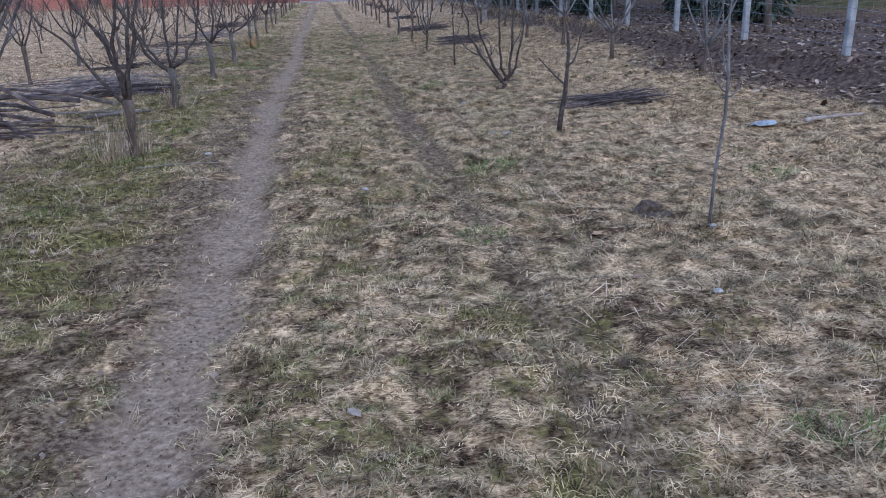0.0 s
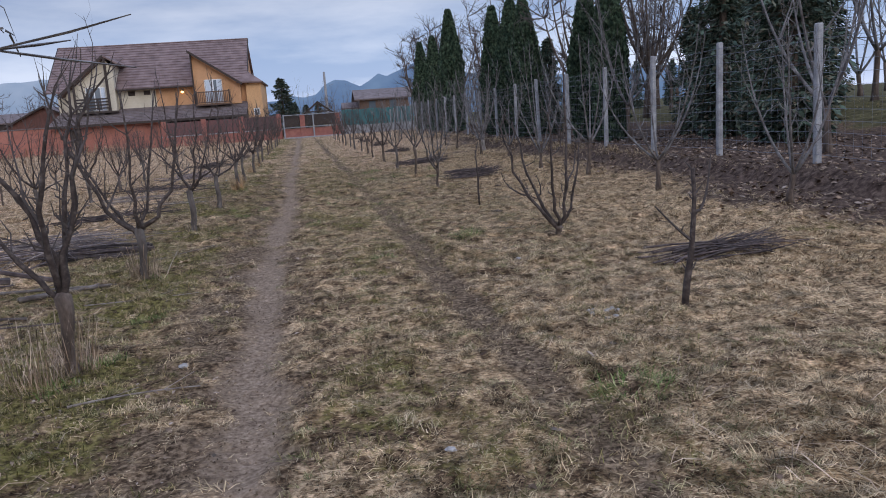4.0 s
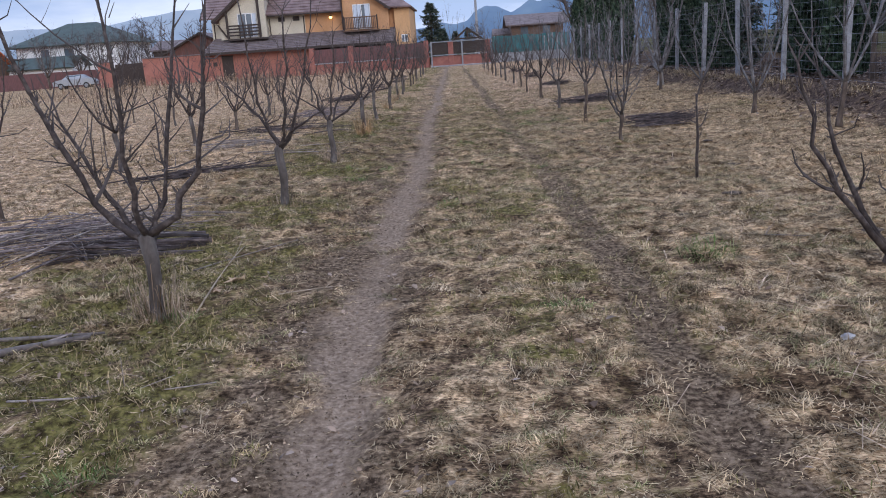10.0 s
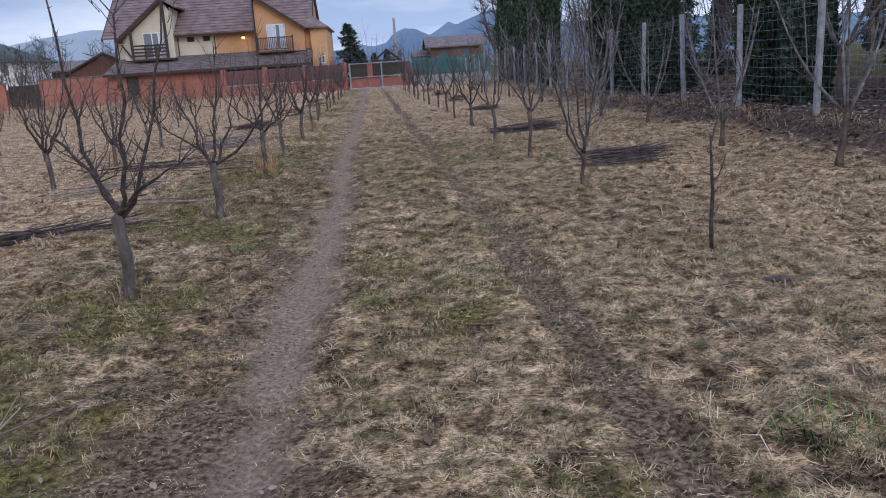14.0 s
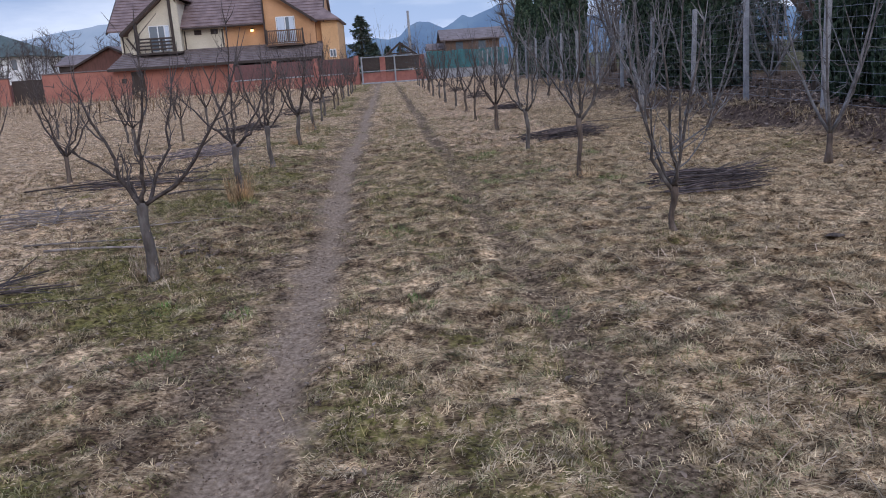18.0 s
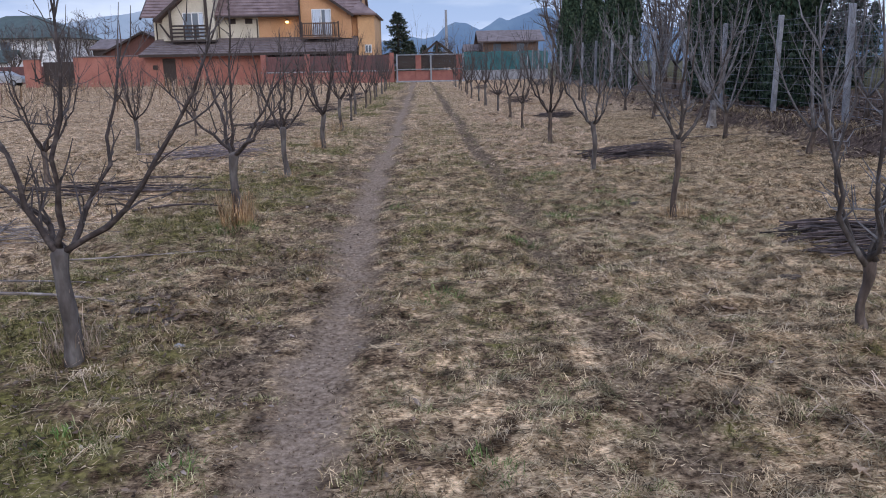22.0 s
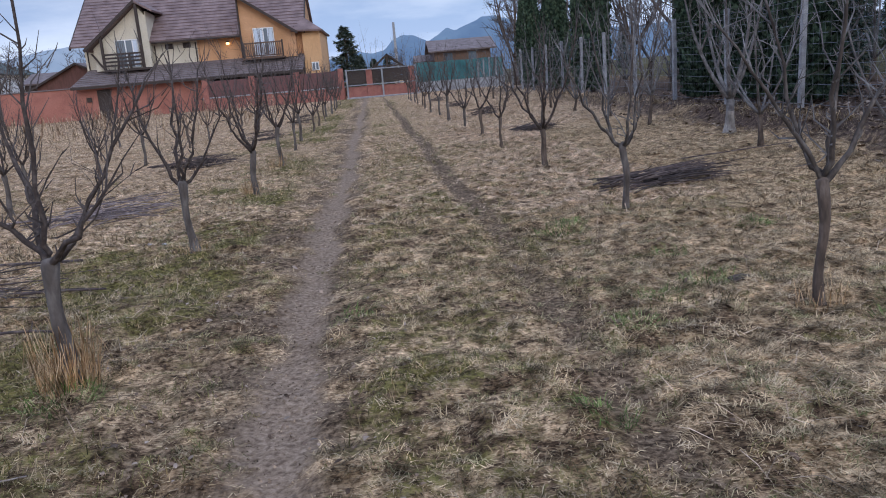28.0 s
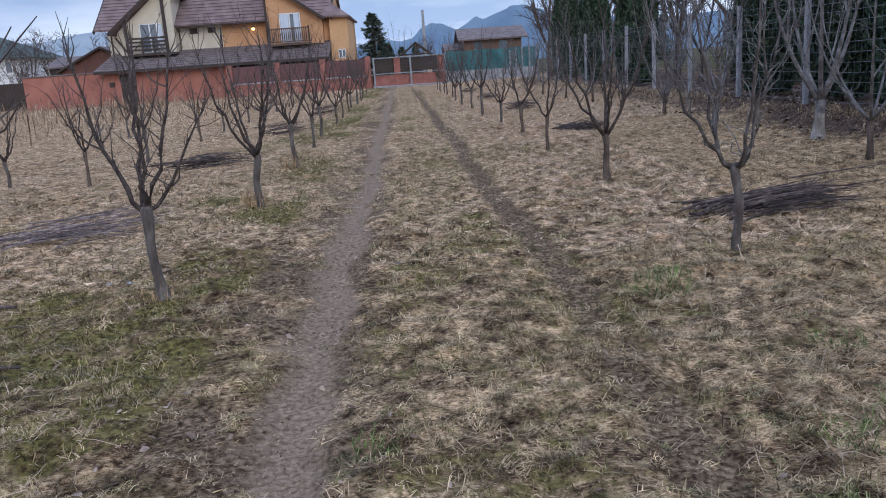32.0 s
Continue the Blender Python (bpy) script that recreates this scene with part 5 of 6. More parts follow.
bare_trees(((8.0, 11.6, 1, 1.7), (7.8, 18.9, 2, 1.6), (11.5, 22.5, 0, 2.3), (9.0, 39.6, 1, 2.0), (8.8, 48.8, 2, 2.0), (9.5, 50.0, 3, 2.3), (9.5, 56.5, 1, 2.3), (8.8, 64.0, 0, 2.4), (10.5, 70.0, 2, 2.6), (7.7, 24.2, 0, 1.15), (7.9, 27.3, 1, 1.25), (7.6, 30.0, 2, 1.1)), 0)
bare_trees(((9.6, 47.0, 1, 1.5), (10.4, 52.0, 2, 1.6), (11.6, 45.0, 3, 1.5), (12.5, 56.0, 0, 1.8), (9.0, 57.0, 2, 1.5), (13.5, 50.0, 1, 1.7), (8.4, 36.2, 0, 1.3), (9.4, 42.6, 3, 1.4), (10.8, 48.5, 0, 1.5), (8.9, 35.0, 2, 1.2), (10.0, 55.5, 3, 1.6), (12.0, 63.0, 1, 1.7), (11.2, 39.5, 1, 1.4), (14.5, 57.5, 2, 1.7)), 20)
bare_trees(((13.0, 30.0, 2, 2.0), (10.9, 30.5, 3, 1.6), (15.5, 33.0, 1, 2.2), (7.8, 33.6, 3, 1.2), (7.7, 38.2, 0, 1.3), (7.8, 42.0, 1, 1.3)), 132)
bare_trees(((14.0, 15.0, 3, 2.4), (16.0, 21.0, 2, 2.5), (13.5, 9.0, 0, 2.2), (17.0, 13.0, 1, 2.3), (21, 19, 1, 2.6), (28, 17, 3, 2.9), (33, 22, 2, 3.0), (38, 27, 1, 3.1), (24, 22, 2, 2.8), (26, 26, 3, 3.0), (29, 31, 1, 2.8), (23, 31, 0, 2.9)), 30)
bare_trees(((31, 38, 2, 3.1), (27, 42, 3, 3.0), (22, 46, 1, 2.9), (34, 30, 0, 3.0), (36, 46, 2, 3.2)), 162)
bare_trees(((-45, 90, 2, 2.4), (-40, 92, 3, 2.6), (-52, 88, 1, 2.4), (-36, 90, 0, 2.2), (3.5, 120, 1, 3.0), (-1.0, 118, 3, 2.6)), 60)
for k, (x, y, p, s) in enumerate(((-2.9, 86.0, 0, 1.02), (-1.9, 90, 1, 0.7), (-1.0, 128, 1, 0.8), (1.0, 130, 0, 0.75))):
    ob = copy_thing(SPRUCES[p], pose(x, y, 0, 0, 0, 31 * k))
    ob.scale = (s * 1.5, s * 1.5, s)
    tagged(ob, "dark spruce beside the neighbouring house", "evergreen tree")


# ---- distant houses, pole and car ----
def plain_house(x0, x1, y0, y1, wall_h, ridge_h, wall, tile, label, hip=0.0, over=0.5, windows=()):
    o = ((x0 + x1) / 2, (y0 + y1) / 2, 0.0)
    ob = thing("house", *o, label, "house")
    part("wall", box(x0, x1, y0, y1, 0, wall_h), wall, ob, origin=o)
    ym = (y0 + y1) / 2
    a, b, c, d = (x0 - over, y0 - over, wall_h), (x1 + over, y0 - over, wall_h), (x1 + over, y1 + over, wall_h), (x0 - over, y1 + over, wall_h)
    r0, r1 = (x0 - over * (hip == 0) + hip, ym, ridge_h), (x1 + over * (hip == 0) - hip, ym, ridge_h)
    faces = [(a, b, r1, r0), (c, d, r0, r1)] + ([(d, a, r0), (b, c, r1)] if hip else [])
    for q in faces:
        part("roof", slab(q, 0.16), tile, ob, origin=o)
    if not hip:
        for x in (x0, x1):
            part("gable", slab([(x, y0, wall_h), (x, y1, wall_h), (x, ym, ridge_h - 0.2)], 0.05), wall, ob, origin=o)
    for wx0, wx1, wz0, wz1 in windows:
        w = part("window", box(wx0, wx1, y0 - 0.03, y0 + 0.02, wz0, wz1), GLASS, ob, origin=o)
        part("window_frame", box(wx0 - 0.1, wx1 + 0.1, y0 - 0.02, y0 + 0.02, wz0 - 0.1, wz0), WHITE, w, origin=o)
    return ob


plain_house(-65.4, -50.0, 121, 133, 5.8, 9.1, WHITE, GREENROOF, "white two-storey house with a dark green hipped roof", hip=5.5, over=1.0, windows=((-61.7, -60.5, 4.0, 5.3), (-58.2, -56.8, 3.8, 5.3), (-51.8, -51.1, 4.0, 5.3)))
plain_house(-67.0, -55.0, 116, 120.8, 2.6, 4.2, WHITE, GREENROOF, "low white wing with a dark green roof", over=0.6)
plain_house(-82.0, -64.2, 106, 116, 3.6, 7.0, BROWNWOOD, ORANGEROOF, "house with a bright orange tiled roof", over=0.6)
plain_house(-36.2, -31.6, 98, 104, 3.6, 4.7, DARKWOOD, LOWROOF, "low dark outbuilding behind the garden wall", over=0.3)
# a shed with its gable towards the orchard
so = (-27.05, 91.5, 0.0)
shed = thing("shed", *so, "red-brown wooden shed with a dark gable roof", "shed")
part("gable_wall", slab([(-30.8, 88, 0), (-23.3, 88, 0), (-23.3, 88, 3.0), (-27.05, 88, 4.72), (-30.8, 88, 3.0)], 0.12), BROWNRED, shed, origin=so)
for x in (-30.8, -23.42):
    part("side_wall", box(x, x + 0.12, 88.12, 95, 0, 2.95), BROWNRED, shed, origin=so)
for s in (-1, 1):
    part("roof", slab([(-27.05 + s * 4.25, 87.6, 2.85), (-27.05, 87.6, 4.88), (-27.05, 95.2, 4.88), (-27.05 + s * 4.25, 95.2, 2.85)], 0.12), LOWROOF, shed, origin=so)
    part("barge_board", slab([(-27.05 + s * 4.25, 87.55, 2.85), (-27.05, 87.55, 4.88), (-27.05, 87.55, 4.7), (-27.05 + s * 4.25, 87.55, 2.67)], 0.05), DARKWOOD, shed, origin=so)
plain_house(6.4, 13.0, 108, 116, 3.9, 5.3, BROWNWOOD, LOWROOF, "far house with a brown roof and brown wall", over=0.7, windows=((7.6, 8.5, 2.6, 3.6), (10.4, 11.3, 2.6, 3.6)))
plain_house(4.4, 6.2, 111, 115, 2.9, 3.7, WHITE, LOWROOF, "small white house beside a larger one", over=0.3)
# open timber shelter with a steep roof
so = (0.75, 100.0, 0.0)
hut = thing("timber_shelter", *so, "dark timber shelter with a steep open gable", "shelter")
part("roof", slab([(-1.3, 99, 2.2), (0.75, 99, 3.85), (0.75, 103, 3.85), (-1.3, 103, 2.2)], 0.15), DARKWOOD, hut, origin=so)
part("roof", slab([(2.9, 99, 2.2), (0.75, 99, 3.85), (0.75, 103, 3.85), (2.9, 103, 2.2)], 0.15), DARKWOOD, hut, origin=so)
part("tie_beam", box(-0.6, 2.1, 99.05, 99.2, 2.5, 2.65), DARKWOOD, hut, origin=so)
part("king_post", box(0.65, 0.85, 99.05, 99.2, 2.65, 3.7), DARKWOOD, hut, origin=so)
for x in (-1.0, 2.5):
    for y in (99.1, 102.8):
        part("post", box(x - 0.1, x + 0.1, y - 0.1, y + 0.1, 0, 2.4), DARKWOOD, hut, origin=so)
po = (2.7, 150.0, 0.0)
mast = thing("utility_pole", *po, "tall grey utility pole in the distance", "pole")
part("shaft", tube([(2.7, 150, 0), (2.7, 150, 5), (2.68, 150, 10.3)], [0.28, 0.25, 0.2], 10), CONCRETE, mast, origin=po)


def parked_car(x, y, rz):
    ob = thing("car", 0, 0, 0, "silver parked car beside the board fence", "car")
    prof = [(-2.1, 0.35), (-2.12, 0.75), (-1.75, 0.92), (-1.15, 0.98), (-0.55, 1.4), (0.75, 1.44), (1.45, 1.02), (1.95, 0.95), (2.1, 0.7), (2.08, 0.35)]
    bm = bmesh.new()
    for s in (-1, 1):
        vs = [bm.verts.new((px, s * (0.84 if pz < 1.1 else 0.66), pz)) for px, pz in prof]
        bm.faces.new(vs if s < 0 else list(reversed(vs)))
    bm.verts.ensure_lookup_table()
    n = len(prof)
    for i in range(n):
        j = (i + 1) % n
        bm.faces.new((bm.verts[i], bm.verts[n + i], bm.verts[n + j], bm.verts[j]))
    bmesh.ops.recalc_face_normals(bm, faces=bm.faces)
    part("body", bm, CARPAINT, ob)
    for s in (-1, 1):
        part("side_window", slab([(-0.95, s * 0.8, 1.03), (1.25, s * 0.8, 1.05), (0.7, s * 0.69, 1.38), (-0.5, s * 0.69, 1.36)], 0.02), GLASS, ob)
        for wx in (-1.3, 1.3):
            w = part("wheel", tube([(wx, s * 0.72, 0.31), (wx, s * 0.88, 0.31)], [0.31, 0.31], 18), RUBBER, ob)
            part("rim", tube([(wx, s * 0.86, 0.31), (wx, s * 0.89, 0.31)], [0.19, 0.19], 14), METAL, w)
    part("windscreen", slab([(-1.13, -0.7, 1.0), (-1.13, 0.7, 1.0), (-0.58, 0.6, 1.39), (-0.58, -0.6, 1.39)], -0.02), GLASS, ob)
    ob.matrix_world = pose(x, y, 0, 0, 0, rz)


parked_car(-41.3, 88.5, 8)


# ---- heaps of pruned branches ----
def brush_pile(x0, y0, x1, y1, wide, high, count, mat, label, seed, thick=0.0065, cut_ends=0, stout=0, tidy=False):
    rnd = random.Random(seed)
    cx, cy = (x0 + x1) / 2, (y0 + y1) / 2
    o = (cx, cy, hz(cx, cy))
    ob = thing("brush_pile", *o, label, "brush pile", "heaps of pruned branches")
    d = Vector((x1 - x0, y1 - y0, 0))
    ln = d.length
    d.normalize()
    n = Vector((-d.y, d.x, 0))
    loose = x0 < 0
    for k in range(count):
        u = rnd.random()
        off = rnd.gauss(0, 0.33) * wide if loose else rnd.uniform(-0.85, 0.85) * wide
        z = max(0.006, high * (1 - min(1, abs(off) / wide) ** 1.8) * u)
        a = rnd.gauss(0, 0.1 if tidy else (0.75 if mat is PALESTICK else 0.42) if loose else 0.25)
        w = (d * math.cos(a) + n * math.sin(a)).normalized()
        l2 = ln * (rnd.uniform(0.47, 0.5) if tidy else rnd.uniform(0.2, 0.52) if loose else rnd.uniform(0.26, 0.5))
        mid = n * off + d * rnd.uniform(-0.2, 0.2) * ln * (0.1 if tidy else 1.0) + Vector((0, 0, z))
        p0, p1 = mid - w * l2, mid + w * l2
        p0.z, p1.z = max(0.006, z - rnd.uniform(-0.02, 0.04)), max(0.006, z + rnd.uniform(-0.04, 0.09 if loose else 0.08) * (1 + high))
        bow = mid + n * rnd.gauss(0, 0.04) + Vector((0, 0, abs(rnd.gauss(0, 0.2)) * high))
        r = thick * rnd.uniform(0.5, 1.5)
        if k < stout:
            r, bow.z, p1.z = rnd.uniform(0.017, 0.026), bow.z + 0.12, p1.z * 0.6
        curve = bent(p0, bow, p1, 5)
        shapes = [tube(curve, [r * (1.1 - 0.7 * i / 5) for i in range(6)], 5)]
        for _ in range(0 if tidy else rnd.randint(1, 4)):
            i = rnd.randint(2, 4)
            e = curve[i] + (w + n * rnd.gauss(0, 0.6) + Vector((0, 0, rnd.gauss(0.05, 0.22)))).normalized() * rnd.uniform(0.12, 0.4)
            e.z = max(0.0, e.z)
            shapes.append(tube([curve[i], e], [r * 0.5, r * 0.2], 3, False))
        b = part("branch", join(shapes), mat, ob)
        if k < cut_ends:
            e0 = curve[0] - w * 0.002
            part("cut_end", tube([e0 - w * 0.004, e0], [r * 1.02, r * 1.05], 8), CUT, b, "fresh orange cut end")
    return ob


DARKHEAP = "heap of dark pruned branches lying on dry grass"
PALEHEAP = "loose heap of greyish pruned twigs lying on dry grass"
brush_pile(2.85, 6.4, 4.0, 6.5, 0.2, 0.1, 48, STICKS, DARKHEAP, 1)
brush_pile(2.78, 16.05, 3.8, 15.95, 0.36, 0.13, 70, STICKS, DARKHEAP, 2)
brush_pile(2.42, 21.45, 3.7, 21.7, 0.36, 0.15, 80, STICKS, DARKHEAP, 3, cut_ends=2)
brush_pile(2.8, 29.9, 3.6, 29.8, 0.36, 0.15, 56, STICKS, DARKHEAP, 4)
brush_pile(2.6, 37.0, 3.5, 36.9, 0.4, 0.18, 28, STICKS, DARKHEAP, 5)
brush_pile(2.5, 44.5, 3.3, 44.4, 0.4, 0.22, 24, STICKS, DARKHEAP, 6)
brush_pile(2.3, 52.0, 3.1, 52.0, 0.4, 0.22, 20, STICKS, DARKHEAP, 16)
brush_pile(-2.0, 6.65, -4.5, 5.95, 0.6, 0.34, 40, STICKS, "heap of thick dark pruned branches with fine twigs beside a tree", 7, 0.0085, 3, 10)
brush_pile(-3.7, 9.75, -1.8, 9.95, 0.8, 0.22, 48, GREYSTICK, PALEHEAP, 8, 0.0045)
brush_pile(-3.6, 10.15, -1.75, 9.75, 0.8, 0.2, 42, PALESTICK, "loose layer of pale thin twigs on a heap of prunings", 28, 0.0036)
brush_pile(-1.62, 9.6, -2.8, 9.45, 0.16, 0.14, 18, STICKS, "small stack of cut branches with an orange cut end", 9, 0.013, 1, tidy=True)
brush_pile(-3.9, 13.1, -1.9, 13.9, 0.2, 0.08, 20, STICKS, "long dark branches lying in a loose row", 10, 0.008)
brush_pile(-4.2, 16.6, -2.3, 16.9, 0.4, 0.1, 20, PALESTICK, PALEHEAP, 18, 0.006)
brush_pile(-4.3, 19.4, -2.1, 19.0, 0.5, 0.1, 26, STICKS, "scattered dark branches with long bare twigs", 11, 0.008)
brush_pile(-3.9, 22.3, -2.2, 22.8, 0.55, 0.17, 40, GREYSTICK, DARKHEAP, 12, 0.0058)
brush_pile(-3.8, 27.5, -2.4, 27.8, 0.45, 0.18, 34, STICKS, DARKHEAP, 13)
brush_pile(-3.4, 33.8, -2.4, 34.0, 0.45, 0.22, 28, STICKS, DARKHEAP, 14)
brush_pile(-3.2, 41.0, -2.3, 41.2, 0.45, 0.22, 24, STICKS, DARKHEAP, 15)


def stick(x0, y0, x1, y1, r, mat, label, seed, lift=0.012):
    rnd = random.Random(seed)
    o = ((x0 + x1) / 2, (y0 + y1) / 2, 0.0)
    z0, z1 = hz(x0, y0) + lift, hz(x1, y1) + lift
    zm = max(hz(*o[:2]) + lift, (z0 + z1) / 2)
    ob = thing("fallen_branch", *o, label, "branch", "fallen branches")
    c = bent((x0, y0, z0), (o[0] + rnd.gauss(0, 0.03), o[1] + rnd.gauss(0, 0.03), zm), (x1, y1, z1), 7)
    part("wood", tube(c, [r * (1.1 - 0.6 * i / 7) for i in range(8)], 6), mat, ob, origin=o, shade=True)
    for _ in range(rnd.randint(1, 3)):
        i = rnd.randint(2, 5)
        w = Vector((rnd.gauss(0, 1), rnd.gauss(0, 1), 0.15)).normalized()
        part("side_twig", tube([c[i], c[i] + w * rnd.uniform(0.08, 0.3)], [r * 0.4, r * 0.2], 4), mat, ob, origin=o)


stick(-2.2, 7.23, -1.57, 7.6, 0.024, PALESTICK, "thick pale cut branch lying on the grass", 1, 0.03)
stick(-2.6, 7.55, -1.55, 7.7, 0.014, PALESTICK, "long pale branch lying on the grass", 2, 0.03)
stick(-1.21, 8.1, -1.32, 9.5, 0.0055, TANSTICK, "long thin tan stem lying on moss", 3)
stick(-0.79, 8.27, -0.43, 8.42, 0.004, TANSTICK, "thin dry twig on the grass", 4)
stick(-1.5, 8.9, -0.95, 9.6, 0.005, PALESTICK, "thin dry twig on the grass", 5)
stick(-1.6, 6.9, -0.75, 7.0, 0.005, PALESTICK, "thin dry twig on the grass", 6)
stick(-1.0, 4.4, -0.4, 4.55, 0.006, PALESTICK, "thin dry twig on the grass", 7)
stick(-2.6, 15.1, -1.55, 14.9, 0.012, PALESTICK, "pale cut branch behind a tree trunk", 8, 0.03)
stick(-2.9, 15.4, -1.9, 15.35, 0.01, PALESTICK, "pale cut branch behind a tree trunk", 9, 0.03)
stick(-2.3, 15.9, -1.2, 16.2, 0.006, PALESTICK, "thin dry twig on the grass", 10)
stick(-2.6, 20.1, -2.45, 20.15, 0.01, STICKS, "short dark branch end", 11, 0.02)
stick(-3.2, 20.2, -2.45, 20.15, 0.016, STICKS, "dark cut branch lying on the grass", 12, 0.03)
stick(-3.0, 18.95, -1.85, 18.95, 0.016, STICKS, "dark cut branch lying on the grass", 13, 0.03)
stick(-2.6, 18.0, -1.7, 17.9, 0.012, STICKS, "dark cut branch lying on the grass", 14, 0.03)
stick(3.3, 21.8, 5.0, 22.4, 0.007, STICKS, "long branch sticking out of a heap", 15, 0.2)
stick(4.6, 4.7, 5.3, 4.9, 0.02, PALESTICK, "pale branch lying on dark soil", 16, 0.03)
stick(1.9, 9.1, 2.6, 8.9, 0.005, PALESTICK, "thin dry twig on the grass", 17)

# ---- grass ----


def blade_mesh(name, root, way, ln, width, lift, droop, mat, label, category, flat_blades=False):
    """Many thin bent blades in one mesh: a quad and a tip triangle each, or one long triangle where they lie flat."""
    n = len(root)
    side = np.stack([-way[:, 1], way[:, 0], np.zeros(n)], -1) + rng.normal(0, 0.25, (n, 3))
    side /= np.linalg.norm(side, axis=1, keepdims=True)
    w, ln1 = width[:, None], ln[:, None]
    flat = np.stack([way[:, 0], way[:, 1], np.zeros(n)], -1)
    upv = np.array([0, 0, 1.0])
    mid = root + flat * ln1 * 0.5 + upv * (lift * ln)[:, None]
    tip = root + flat * ln1 + upv * ((lift - droop) * ln)[:, None]
    v = np.stack([root - side * w * 0.5, root + side * w * 0.5, mid + side * w * 0.5, mid - side * w * 0.5, tip], 1).reshape(-1, 3)
    k = (np.arange(n) * 5)[:, None]
    loops = (k + np.array([0, 1, 2, 3, 3, 2, 4])).ravel()
    starts = (np.arange(n)[:, None] * 7 + np.array([0, 4])).ravel()
    if flat_blades:
        v = np.stack([root - side * w * 0.6, root + side * w * 0.6, tip], 1).reshape(-1, 3)
        loops, starts = np.arange(3 * n), np.arange(0, 3 * n, 3)
    me = bpy.data.meshes.new(name)
    me.vertices.add(len(v))
    me.vertices.foreach_set("co", v.astype(np.float32).ravel())
    me.loops.add(len(loops))
    me.loops.foreach_set("vertex_index", loops.astype(np.int32))
    me.polygons.add(len(starts))
    me.polygons.foreach_set("loop_start", starts.astype(np.int32))
    me.update(calc_edges=True)
    me.materials.append(mat)
    return tagged(new(name, me), label, category, kind="stuff")


def scatter(x0, x1, y0, y1, per_m2):
    n = int((x1 - x0) * (y1 - y0) * per_m2)
    return rng.uniform(x0, x1, n), rng.uniform(y0, y1, n)


def field_dry(x0, x1, y0, y1, per_m2, ln_lo, ln_hi, w_lo, w_hi, name, label):
    x, y = scatter(x0, x1, y0, y1, per_m2)
    clump = thatch(x, y)
    keep = (1 - bare_path(x, y)) * (1 - 0.9 * bare_mud(x, y)) * (1 - 0.82 * bare_soil(x, y)) * (1 - 0.45 * greenness(x, y))
    d = x - path_x(y)
    keep *= 1 - 0.3 * smooth(-1.2, -0.3, d) * (1 - smooth(0.1, 0.8, d))
    keep *= 1 - 0.35 * smooth(0.25, 0.7, -d) * (1 - smooth(1.6, 2.3, -d))
    keep *= 0.22 + 0.78 * clump
    ok = rng.random(len(x)) < keep
    x, y, clump = x[ok], y[ok], clump[ok]
    n = len(x)
    ang = 4 * np.pi * fractal(x, y, 0.3, 71, 2) + rng.normal(0, 1.4, n)
    way = np.stack([np.cos(ang), np.sin(ang)], -1)
    lush = smooth(0.9, 1.9, x) + 0.5 * smooth(1.5, 3.0, -x)
    ln = rng.uniform(ln_lo, ln_hi, n) * (0.75 + 0.5 * lush)
    lift = rng.uniform(0.02, 0.48, n) * (0.7 + 0.5 * lush * clump)
    droop = lift * rng.uniform(0.0, 0.6, n)
    root = np.stack([x, y, height(x, y) - 0.001], -1)
    return blade_mesh(name, root, way, ln, rng.uniform(w_lo, w_hi, n), lift, droop, WEATHERED if ln_hi > 0.09 else STRAW, label, "dry grass", True)


field_dry(-2.4, 3.2, -0.1, 20.5, 6600, 0.022, 0.07, 0.0029, 0.0053, "dry_grass", "flattened pale straw-coloured winter grass beside the path")
field_dry(-6.5, -2.4, 3.0, 30.0, 1700, 0.04, 0.1, 0.004, 0.008, "dry_grass", "pale dry winter grass between the left rows")
field_dry(3.2, 6.6, 1.0, 30.0, 2000, 0.035, 0.088, 0.004, 0.007, "dry_grass", "pale dry winter grass towards the fence")
field_dry(-14.0, -6.5, 8.0, 32.0, 480, 0.07, 0.16, 0.006, 0.012, "dry_grass", "pale dry winter grass in the open field")
field_dry(-2.4, 3.2, 20.5, 32.0, 2400, 0.045, 0.11, 0.0045, 0.008, "dry_grass", "pale dry winter grass further along the path")
field_dry(-16.0, 6.6, 31.0, 44.0, 480, 0.07, 0.16, 0.006, 0.011, "dry_grass", "pale dry winter grass far along the rows")
field_dry(-26.0, 6.6, 44.0, 72.0, 150, 0.1, 0.22, 0.009, 0.017, "dry_grass", "pale dry winter grass near the gate")


